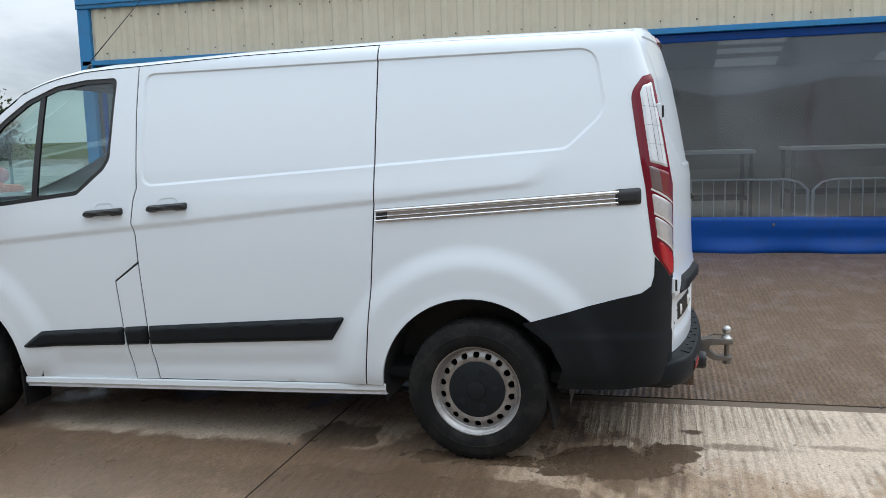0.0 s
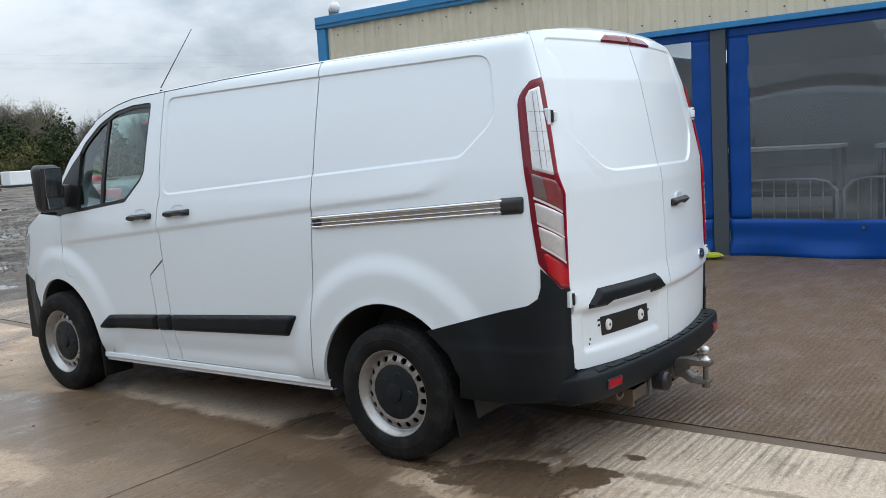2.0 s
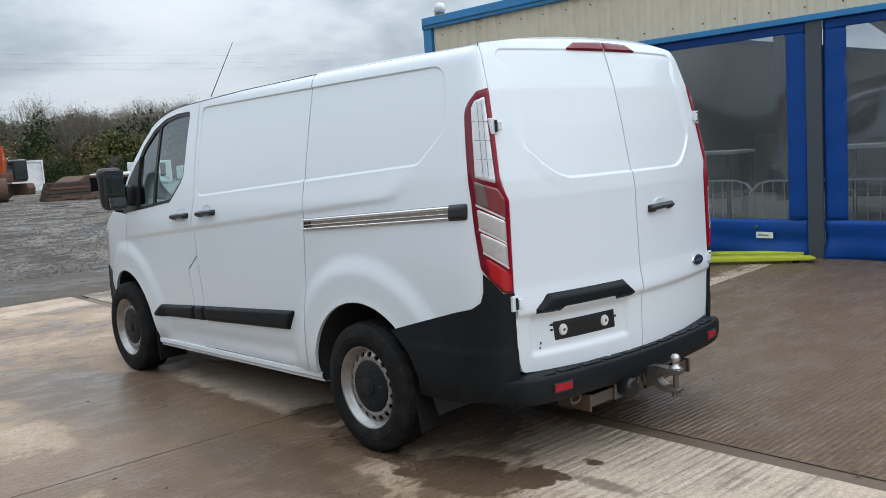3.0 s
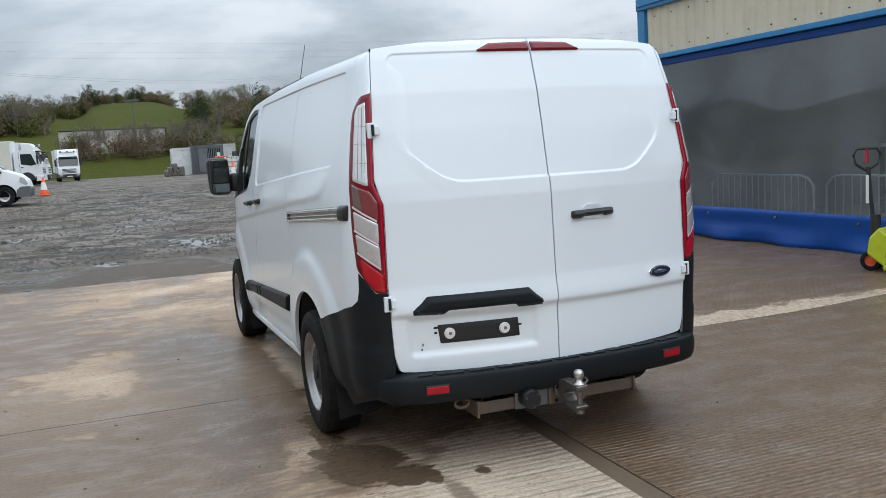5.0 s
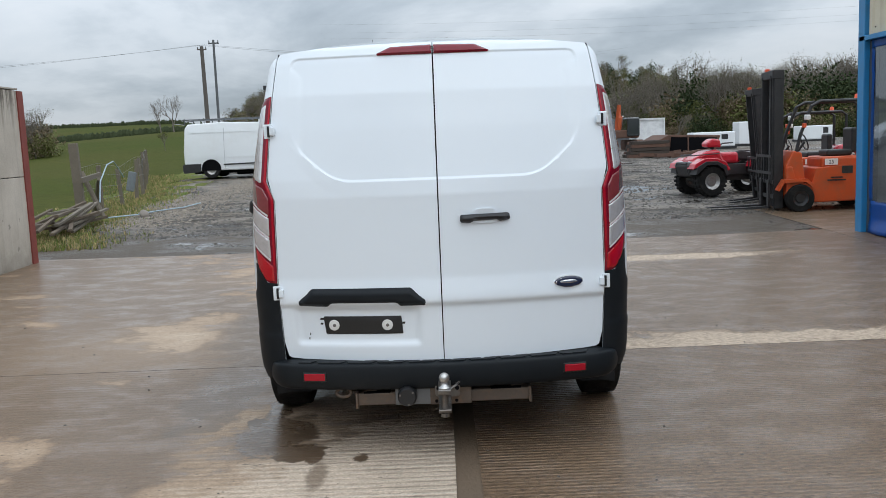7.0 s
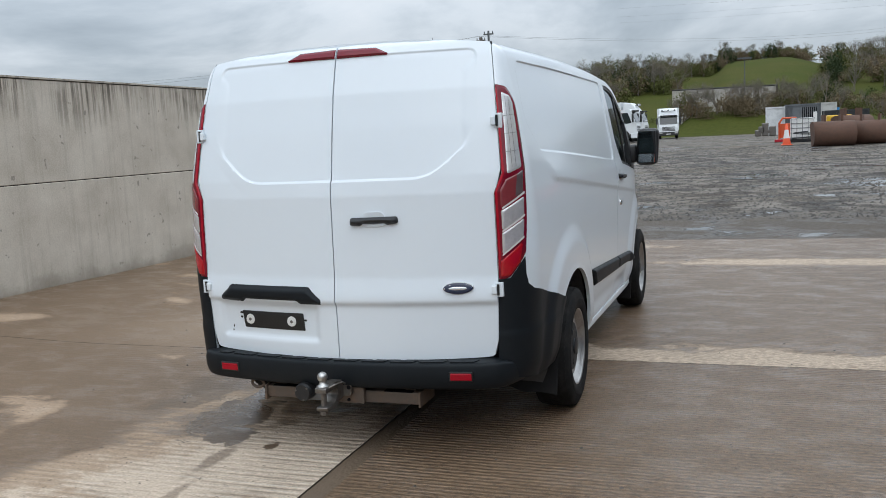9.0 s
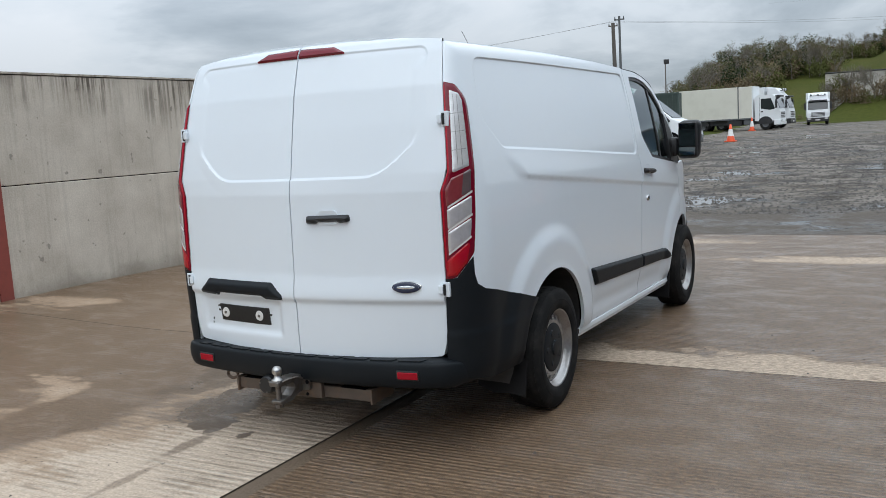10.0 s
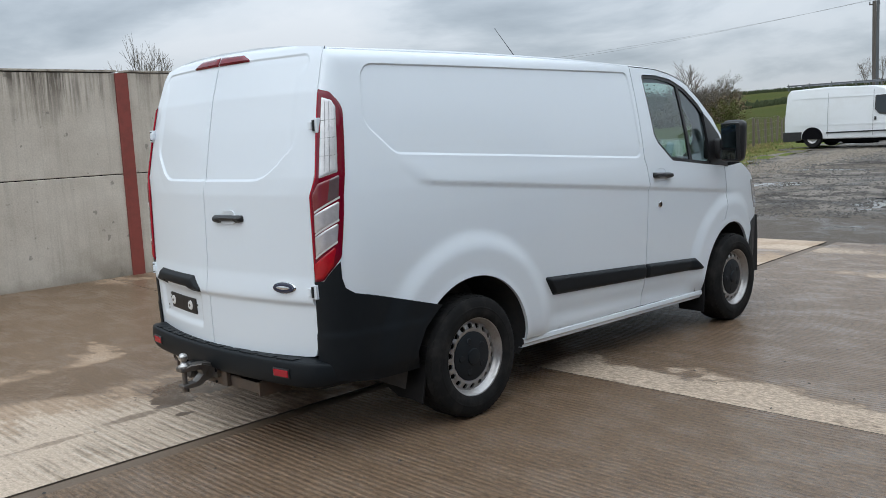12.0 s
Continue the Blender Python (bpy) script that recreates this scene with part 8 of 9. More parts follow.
skip(10.1, 32.0)
for (x, y, rz) in ((8.3, 30.4, 10), (8.6, 31.3, -6)):
    t = thing("timber_stack", pose(x, y, ground_z(x, y), 0, 0, rz), "stack of weathered timber and steel lengths", "timber")
    for k in range(5):
        for j in range(3):
            part("timber", bx(-0.9 + 0.05 * k, 0.8 + 0.04 * j, -0.35 + 0.24 * j, -0.15 + 0.24 * j, 0.13 * k, 0.13 * k + 0.11), mat("dark_old_timber", (0.05, 0.038, 0.030), 0.9, var=0.35, bump=0.4, dist=0.01) if (k + j) % 3 else RUST, t)
for k in range(9):
    x, y = 8.2 + r_.uniform(0, 3.2), 29.2 + r_.uniform(0, 1.6)
    t = thing("steel_beam", pose(x, y, ground_z(x, y) + 0.04, 0, r_.uniform(-8, 8), r_.uniform(-40, 40)), "rusty steel length lying on tarmac", "steel", "scrap lengths")
    part("beam", bx(-0.8, 0.8, -0.06, 0.06, 0.0, 0.12), RUST, t)
for (x, y, h) in ((12.9, 37, 0.8), (16.4, 41, 1.25), (22, 47, 0.9)):
    p = thing("plant_cabinet", pose(x, y, ground_z(x, y)), "pale plant cabinet among parked machines", "cabinet", "plant cabinets")
    part("cabinet_body", bx(-1.0, 1.0, -0.5, 0.5, 0.1, h, bev=0.05), TRUCKW, p)
    part("cabinet_grille", bx(0.35, 0.65, -0.51, -0.49, 0.45, h - 0.12), BLACK, p)
    part("cabinet_base", bx(-1.05, 1.05, -0.55, 0.55, 0, 0.1), BLACK, p)

# ---- poles, lamp and wires ----
def pole(x, y, h, r, label, mm, arms=True):
    p = thing("utility_pole", pose(x, y, ground_z(x, y) - 0.2), label, "pole", "poles by the field")
    part("shaft", cy((0, 0, 0), (0.0, 0, h), r, r * 0.7, 12), mm, p)
    if arms:
        part("cross_arm", bx(-0.28, 0.28, -0.04, 0.04, h - 0.22, h - 0.15), mm, p)
        for q in (-0.24, 0, 0.24):
            part("insulator", cy((q, 0, h - 0.15), (q, 0, h - 0.02), 0.035, 0.02), GREYP, p)
    return p


p1 = pole(-14.08, 49.06, 7.3, 0.15, "weathered wooden electricity pole beside a steel pole", mat("tarred_pole_wood", (0.115, 0.10, 0.09), 0.85, var=0.3, scale=4, bump=0.4, dist=0.01))
p1.matrix_world = pose(-14.08, 49.06, ground_z(-14, 49) - 0.2, 0.4, -0.7, 20)
pole(-12.06, 43.53, 7.0, 0.085, "tall grey steel pole", GREYP, True)
lp = thing("yard_lamp", pose(-8.95, 41, ground_z(-9, 41) - 0.2), "floodlight on a thin pole by the fence", "lamp post")
part("lamp_pole", cy((0, 0, 0), (0, 0, 4.1), 0.04, 0.03), GALV, lp)
part("lamp_head", bx(-0.13, 0.13, -0.05, 0.05, 4.05, 4.28, bev=0.02, m=pose(0.05, 0, 0, 0, 0, 30)), BLACK, lp)
lp2 = thing("yard_lamp", pose(1.0, 92.5, 2.6), "twin floodlight on a tall pole on the bank", "lamp post")
part("lamp_pole", cy((0, 0, 0), (0, 0, 5.6), 0.06, 0.045), GREYP, lp2)
part("lamp_head", bx(-0.7, 0.7, -0.08, 0.08, 5.5, 5.66), GREYP, lp2)


def wire(a, b, sag, parent):
    A, B = Vector(a), Vector(b)
    part("wire", tube([A.lerp(B, t) - Vector((0, 0, sag * 4 * t * (1 - t))) for t in np.linspace(0, 1, 17)], 0.0055, 4), GREYP, parent)


ws = thing("power_line", pose(0, 0, 0), "thin black overhead wires between poles", "power line")
for q in (-0.22, 0.22):
    wire((-14.15 + q, 49.06, 7.75), (-68 + q, 58, 8.0 + q), 0.9, ws)
    wire((-14.15 + q, 49.06, 7.75), (25 + q * 2, 115, 12.5 + q), 1.1, ws)
ws2 = thing("power_line", pose(0, 0, 0), "thin distant overhead wires above the woods", "power line")
for q in (0, 1.0, 2.4):
    wire((-20, 150, 19.5 + q), (140, 150, 22 + q), 2.0, ws2)

# ---- field fence ----
fence = thing("field_fence", pose(0, 0, 0), "old wooden post and wire field fence", "fence")
fx = lambda y: -7.3 - 0.125 * (y - 12) - 0.2 * max(0.0, y - 19)
fr = random.Random(12)
part("gate_post", bx(-0.085, 0.085, -0.07, 0.07, -0.3, 1.58, bev=0.012, m=pose(-7.2, 12.4, ground_z(-7, 12), 0, -2, 8)), WOOD, fence)
tops = []
for k in range(17):
    y = 12.9 + k * 1.75 + fr.uniform(-0.2, 0.2)
    x = fx(y) + fr.uniform(-0.06, 0.06)
    h = fr.uniform(0.95, 1.2)
    m = pose(x, y, ground_z(x, y) - 0.1, fr.uniform(-5, 5), fr.uniform(-6, 6), 0)
    part("fence_post", bx(-0.04, 0.04, -0.04, 0.04, -0.2, h, bev=0.012, m=m), WOOD, fence)
    tops.append((x, y, ground_z(x, y) + h))
part("leaning_stake", cy((-7.6, 14.0, 0.15), (-7.1, 13.2, 1.0), 0.06, 0.05, 8), WOOD, fence)
part("leaning_stake", cy((-7.0, 13.0, 0.2), (-7.5, 13.3, 1.15), 0.05, 0.05, 8), WOOD, fence)
for j, f_ in enumerate((0.25, 0.5, 0.75, 0.95)):
    part("fence_wire", tube([(x, y, ground_z(x, y) + (z - ground_z(x, y)) * f_) for x, y, z in tops], 0.0035, 4), GALV, fence)
bm = bmesh.new()
for i in range(len(tops) - 1):
    for k in range(9):
        a, b = Vector(tops[i]), Vector(tops[i + 1])
        p = a.lerp(b, k / 9)
        zg = ground_z(p.x, p.y)
        cyl(bm, (p.x, p.y, zg + 0.02), (p.x, p.y, zg + (p.z - zg) * 0.95), 0.0022, 0.0022, 4, False)
tagged(part("mesh_wire", bm, GALV, fence), kind="stuff")
part("fence_rail", bx(-0.03, 0.03, -0.9, 0.9, -0.05, 0.05, m=pose(-7.15, 12.9, 1.05, 2, 0, 10)), WOOD, fence)
for k in range(6):
    y = 20 + k * 9
    x = fx(y) - 7 - k * 2
    o = thing("field_post", pose(x, y, float(terrain(x, y))), "lone wooden stake in the grass field", "post", "stakes in the field")
    part("stake", cy((0, 0, -0.2), (0.02, 0, 1.1), 0.05, 0.045, 8), WOOD, o)
hose = thing("water_pipe", pose(0, 0, 0), "pale blue plastic water pipe looped over the fence", "pipe")
PB = mat("pale_blue_pipe", (0.30, 0.38, 0.43), 0.55, var=0.1)
part("pipe", tube([(-6.9, 12.6, 0.55), (-7.05, 13.1, 0.95), (-7.15, 13.8, 1.28), (-7.3, 14.6, 1.34), (-7.45, 15.3, 1.15), (-7.5, 15.7, 0.95)], 0.014, 8), PB, hose)
part("ground_pipe", tube([(-6.75, 12.4, 0.24), (-6.3, 13.0, 0.24), (-6.2, 13.8, 0.24), (-5.8, 14.6, 0.25), (-5.7, 15.6, 0.27)], 0.014, 8), PB, hose)
rag = thing("feed_sack", pose(-7.5, 16.2, 0.82, 0, 0, 20) @ Matrix.Scale(0.6, 4), "faded blue sack hung on the fence", "sack")
part("sack", bx(-0.16, 0.16, -0.06, 0.06, -0.4, 0.4, bev=0.05, seg=3, m=pose(0, 0, 0, 0, 12, 0)), mat("faded_blue_sack", (0.17, 0.19, 0.20), 0.9, var=0.4, scale=9, bump=0.6, dist=0.03), rag)
# broken rails and brash heaped at the end of the wall
BRASH = mat("rotten_rail_wood", (0.115, 0.085, 0.058), 0.92, var=0.4, scale=8, fine=50, bump=0.6, dist=0.01)
for k in range(22):
    m = pose(-6.75 + fr.uniform(-0.30, 0.30), 10.4 + fr.uniform(-0.9, 0.9), ground_z(-6.7, 10.4) + 0.10 + 0.014 * k, fr.uniform(-6, 6), fr.uniform(-9, 4), 96 + fr.uniform(-16, 16))
    t = thing("broken_rail", m, "broken grey fence rail thrown on the verge", "timber", "rails heaped by the wall")
    L = fr.uniform(0.45, 1.35)
    part("rail", bx(-L, L, -0.034, 0.034, -0.022, 0.022, bev=0.004), BRASH if k % 3 else WOOD, t)
st = thing("stone", pose(-6.2, 13.1, ground_z(-6, 13) + 0.05), "loose stone lying by the pipe", "stone")
bm = bmesh.new()
bmesh.ops.create_icosphere(bm, subdivisions=3, radius=0.1)
for v in bm.verts:
    v.co *= 1 + 0.25 * noise.noise(v.co * 9)
part("stone_body", bm, mat("field_stone", (0.25, 0.22, 0.19), 0.9, bump=0.4), st, smooth=True)

# verge: gravel and rough grass between yard and fence
def tuft_field(name, n, place, hmin, hmax, mm, label, seed, width=0.012):
    g = np.random.default_rng(seed)
    V, F = [], []
    for _ in range(n):
        x, y, z = place(g)
        for b in range(4):
            a = g.uniform(0, 2 * math.pi)
            h = g.uniform(hmin, hmax)
            lean = g.uniform(0.1, 0.6) * h
            dx, dy = math.cos(a), math.sin(a)
            w = width * g.uniform(0.6, 1.5)
            s = len(V)
            ox, oy = g.uniform(-0.05, 0.05, 2)
            V += [(x + ox - dy * w, y + oy + dx * w, z), (x + ox + dy * w, y + oy - dx * w, z), (x + ox + dx * lean, y + oy + dy * lean, z + h)]
            F.append((s, s + 1, s + 2))
    o = mesh_ob(name, V, F, mm)
    return tagged(o, label, "grass", kind="stuff")


def on_verge(g):
    y = 8.1 + 23 * g.random() ** 1.4
    x = fx(max(y, 11)) + g.normal(0.1, 0.5) + (0.75 if y < 10 else 0)
    return x, y, ground_z(x, y) - 0.04


GRASSB = mat("rough_grass_blades", (0.14, 0.17, 0.035), 0.8, var=0.4, island=0.8)
STRAW = mat("dead_straw_blades", (0.34, 0.26, 0.12), 0.9, var=0.3, island=0.7)
tuft_field("verge_grass", 6500, on_verge, 0.03, 0.11, GRASSB, "rough green grass along the fence", 3)
tuft_field("dead_grass", 2500, on_verge, 0.03, 0.14, STRAW, "dead straw-coloured grass along the fence", 5)
grid_sheet("verge", np.linspace(-8.6, -6.2, 13), np.arange(6.9, 34, 0.5), lambda X, Y: height(X, Y) - 0.015 + 0.05 * np.sin(X * 5 + Y) * np.sin(Y * 2.3) , VERGE)
for ob in (bpy.data.objects["verge"],):
    for v in ob.data.vertices:
        v.co.x = v.co.x - 0.125 * max(0, v.co.y - 12)
    tagged(ob, "rough mossy verge below the fence", "verge", kind="structure")


def pebbles(name, n, region, smin, smax, mm, label, seed):
    g = np.random.default_rng(seed)
    base = np.array([(1, 0, 0), (-1, 0, 0), (0, 1, 0), (0, -1, 0), (0, 0, 1), (0, 0, -0.3)], float)
    tri = np.array([(0, 2, 4), (2, 1, 4), (1, 3, 4), (3, 0, 4), (2, 0, 5), (1, 2, 5), (3, 1, 5), (0, 3, 5)])
    V, F = [], []
    for i in range(n):
        x, y = region(g)
        s = g.uniform(smin, smax)
        sc = np.array([s * g.uniform(0.7, 1.4), s * g.uniform(0.7, 1.3), s * g.uniform(0.4, 0.9)])
        a = g.uniform(0, 6.28)
        R = np.array([[math.cos(a), -math.sin(a), 0], [math.sin(a), math.cos(a), 0], [0, 0, 1]])
        V.append((base * sc * g.uniform(0.8, 1.2, (6, 1))) @ R.T + np.array([x, y, ground_z(x, y) - 0.008 if y > EDGE_Y else ground_z(x, y)]))
        F.append(tri + 6 * i)
    o = mesh_ob(name, np.concatenate(V), np.concatenate(F).tolist(), mm)
    return tagged(o, label, "stones", kind="stuff")


GRAV = mat("yard_gravel_stone", (0.10, 0.090, 0.080), 0.8, var=0.3, island=0.9)
pebbles("yard_gravel", 15000, lambda g: (g.uniform(-6.5, 9), 9.3 + 26 * g.random() ** 1.4), 0.008, 0.040, GRAV, "loose grey stone scattered on wet tarmac", 2)
pebbles("verge_gravel", 5000, lambda g: (fx(12 + 16 * 0) + 1.3 + g.normal(0, 0.55), 11 + 15 * g.random()), 0.012, 0.04, mat("pale_gravel_stone", (0.23, 0.195, 0.155), 0.85, var=0.3, island=0.8), "pale gravel beside the verge", 4)
pebbles("slab_grit", 260, lambda g: (g.uniform(-5, 5), g.uniform(-3.5, 6.4)), 0.003, 0.011, mat("dark_grit_stone", (0.06, 0.055, 0.05), 0.8, island=0.8), "small dark grit on the concrete", 6)

# ---- by the hall ----
pt = thing("pallet_truck", pose(5.08, 1.86, ground_z(4.93, 1.9), 0, 0, -64), "lime green hand pallet truck with black handle", "pallet truck")
PP = lambda n, bm, mm, par=pt, **k: part(n, bm, mm, par, **k)
for s in (-1, 1):
    PP("fork", prism([(0.12, 0.085), (1.22, 0.085), (1.28, 0.06), (1.22, 0.045), (0.12, 0.035)], "Y", s * 0.19 - 0.08, s * 0.19 + 0.08, 0.008), LIME)
    small_wheel(pt, 1.08, s * 0.19, 0.045, 0.04, 0.08, "Y", GREYP, "fork_roller")
    small_wheel(pt, -0.05, s * 0.07, 0.10, 0.10, 0.05, "Y", CONE, "steer_wheel")
PP("pump_body", prism([(0.12, 0.05), (0.15, 0.36), (0.06, 0.44), (-0.03, 0.34), (-0.05, 0.18)], "Y", -0.21, 0.21, 0.02), LIME)
PP("label_bar", bx(0.155, 0.162, -0.12, 0.12, 0.24, 0.30), CWHITE)
PP("pump_ram", cy((-0.03, 0, 0.15), (-0.03, 0, 0.55), 0.05), BLACK)
PP("tiller", cy((-0.05, 0, 0.45), (-0.10, 0, 1.02), 0.02), BLACK)
PP("tiller_label", bx(-0.115, -0.085, -0.024, 0.024, 0.66, 0.94, bev=0.004), CWHITE)
PP("tiller_grip", tube([(-0.11 + 0.85 * q, 0.53 * q, z) for q, z in ((0, 0.98), (-0.10, 1.05), (-0.125, 1.14), (-0.09, 1.20), (0.09, 1.20), (0.125, 1.14), (0.10, 1.05), (0, 0.98))], 0.015, 8), BLACK)
PP("release_lever", bx(-0.125, -0.10, -0.015, 0.02, 1.06, 1.2), REDP)

bc = thing("eaves_lamp", pose(BX + 0.03, 6.5, 3.52), "white round lamp on the roof corner", "lamp")
part("lamp_body", bx(-0.05, 0.05, -0.06, 0.06, 0.0, 0.10, bev=0.01), GALV, bc)
part("lamp_globe", revolve([(0.0, 0.20), (0.06, 0.18), (0.085, 0.12), (0.07, 0.05), (0.0, 0.04)], "Z", 18, (0, -0.02, 0)), CWHITE, bc, smooth=True)
sgn_ = thing("door_notice", pose(BX - 0.03, 1.30, 0.32), "small white notice stuck on the curtain skirt", "notice")
part("notice_sheet", bx(-0.004, 0.002, -0.10, 0.10, -0.035, 0.035), CWHITE, sgn_)
part("notice_bar", bx(-0.006, -0.003, -0.05, 0.08, -0.006, 0.006), GREYP, sgn_)


BARR = mat("pale_galvanised_tube", (0.52, 0.53, 0.54), 0.4, metal=0.3, var=0.15)


def crowd_barrier(x, y, rz):
    b = thing("crowd_barrier", pose(x, y, 0.16, 0, 0, rz) @ Matrix.Diagonal((1, 1, 0.68, 1)), "galvanised steel crowd barrier inside the hall", "barrier", "barriers in the hall")
    part("barrier_frame", tube([(-1.1, 0, 0.08), (-1.1, 0, 0.85), (-1.0, 0, 1.0), (-0.85, 0, 1.05), (0.85, 0, 1.05), (1.0, 0, 1.0), (1.1, 0, 0.85), (1.1, 0, 0.08)], 0.02, 8), BARR, b)
    part("barrier_rail", cy((-1.1, 0, 0.2), (1.1, 0, 0.2), 0.015, n=8), BARR, b)
    for k in range(15):
        q = -0.95 + k * 1.9 / 14
        part("barrier_bar", cy((q, 0, 0.2), (q, 0, 1.03), 0.008, n=6), BARR, b)
    for s in (-0.8, 0.8):
        part("barrier_foot", bx(s - 0.03, s + 0.03, -0.28, 0.28, 0.0, 0.03), BARR, b)


for k, y in enumerate((5.3, 3.05, 0.8, -1.45, -3.7, -5.95)):
    crowd_barrier(6.55 + 0.10 * (k % 2), y, 90 + (k % 3 - 1) * 3)
for (x, y) in ((9.2, 4.4), (9.6, 1.2), (10.2, -3.6), (9.0, -1.2)):
    t = thing("work_bench", pose(x, y, 0.16, 0, 0, 4), "white topped work bench inside the hall", "bench", "benches in the hall")
    part("bench_top", bx(-0.45, 0.45, -0.9, 0.9, 0.98, 1.03, bev=0.008), TRUCKW, t)
    part("bench_shelf", bx(-0.4, 0.4, -0.85, 0.85, 0.3, 0.33), GREYP, t)
    for a in (-0.4, 0.4):
        for b in (-0.84, 0.84):
            part("bench_leg", bx(a - 0.025, a + 0.025, b - 0.025, b + 0.025, 0.0, 0.98), GREYP, t)
for (x, y, h) in ((14.5, 5.2, 1.2), (15.8, -6.5, 1.2)):
    t = thing("pallet_load", pose(x, y, 0.16), "wrapped grey load on a pallet in the hall", "pallet load", "loads in the hall")
    part("load", bx(-0.55, 0.55, -0.6, 0.6, 0.14, h, bev=0.05, seg=3), GREYP, t)
    part("pallet", bx(-0.6, 0.6, -0.62, 0.62, 0.0, 0.13), WOOD, t)
for k in range(5):
    y = 4.2 - k * 4.8
    part("hall_column", bx(11.9, 12.1, y - 0.1, y + 0.1, 0.1, 4.8), DKSTEEL, hall)

# ---- trees and woods ----
BARK = mat("tree_bark", (0.165, 0.142, 0.118), 0.95, var=0.3, scale=2, island=0.4)
LEAF = mat("spring_leaves", (0.105, 0.112, 0.040), 0.9, var=0.35, scale=0.3, fine=3.0, island=0.9, spec=0.05)
BUDS = mat("brown_budding_twigs", (0.175, 0.135, 0.085), 0.9, var=0.3, scale=0.3, fine=3.0, island=0.8, spec=0.05)
EVER = mat("dark_evergreen_leaves", (0.040, 0.054, 0.026), 0.9, var=0.3, scale=0.3, fine=3.0, island=0.8, spec=0.05)


def tree_mesh(seed, h, leafy, spread_=0.32, card=0.05, depth=4):
    """Branches as thin tapered prisms and leaf cards round the twigs. Gives vertices, triangles and a material number for each."""
    r = random.Random(seed)
    V, F, K = [], [], []

    def limb(a, b, r0, r1):
        d = (b - a).normalized()
        q = d.to_track_quat("Z", "Y")
        s = len(V)
        for p, rr in ((a, r0), (b, r1)):
            for k in range(3):
                an = 2.094 * k
                V.append(p + q @ Vector((rr * math.cos(an), rr * math.sin(an), 0)))
        for k in range(3):
            j = (k + 1) % 3
            F.append((s + k, s + j, s + 3 + j))
            F.append((s + k, s + 3 + j, s + 3 + k))
            K.extend((0, 0))

    def cards(p, n, rad, kind):
        for _ in range(n):
            c = p + Vector((r.gauss(0, rad), r.gauss(0, rad), r.gauss(0, rad * 0.8)))
            u = Vector((r.gauss(0, 1), r.gauss(0, 1), r.gauss(0, 1))).normalized()
            w = u.orthogonal().normalized() * (card * h * r.uniform(0.3, 0.8))
            u = u * (card * h * r.uniform(0.4, 1.0))
            s = len(V)
            V.extend((c - u, c + w * 0.7, c + u, c - w * 0.7))
            F.append((s, s + 1, s + 2))
            F.append((s, s + 2, s + 3))
            K.extend((kind, kind))

    def grow(p, d, ln, rad, lev):
        e = p + d * ln
        limb(p, e, rad, rad * 0.62)
        if lev == 0:
            if leafy:
                cards(e, leafy, 0.024 * h, 1 if r.random() < 0.65 else 2)
            return
        for k in range(3 if lev > 1 else r.choice((2, 3, 4))):
            an = r.uniform(0, 6.28)
            tilt = r.uniform(0.35, 0.95) if k else r.uniform(0.05, 0.3)
            side = d.orthogonal().normalized()
            side.rotate(Matrix.Rotation(an, 3, d))
            nd = (d * math.cos(tilt) + side * math.sin(tilt) + Vector((0, 0, 0.18))).normalized()
            grow(p.lerp(e, r.uniform(0.55, 1.0)), nd, ln * r.uniform(0.62, 0.85), rad * 0.58, lev - 1)
    grow(Vector((0, 0, 0)), Vector((r.uniform(-0.08, 0.08), r.uniform(-0.08, 0.08), 1)).normalized(), h * spread_, h * 0.018, depth)
    return np.array([tuple(v) for v in V]), np.array(F), np.array(K)


def bush_mesh(seed, w, h, n, card=0.28, kind=1):
    g = np.random.default_rng(seed)
    V, F = [], []
    lobes = [(g.uniform(-0.6, 0.6) * w, g.uniform(-0.4, 0.4) * w, g.uniform(0.25, 0.75) * h, g.uniform(0.3, 0.55)) for _ in range(7)]
    for i in range(n):
        lx, ly, lz, lr = lobes[i % 7]
        v = g.normal(0, 1, 3)
        v = v / np.linalg.norm(v) * g.uniform(0.25, 1.05) ** 0.6
        c = np.array([lx + v[0] * lr * w, ly + v[1] * lr * w, max(0.05, lz + v[2] * lr * h)])
        a, b = g.normal(0, 1, 3), g.normal(0, 1, 3)
        a, b = a / np.linalg.norm(a) * card * g.uniform(0.4, 1), b / np.linalg.norm(b) * card * g.uniform(0.4, 1)
        s = 4 * i
        V += [c - a, c + b, c + a, c - b]
        F += [(s, s + 1, s + 2), (s, s + 2, s + 3)]
    return np.array(V), np.array(F), np.full(len(F), kind)


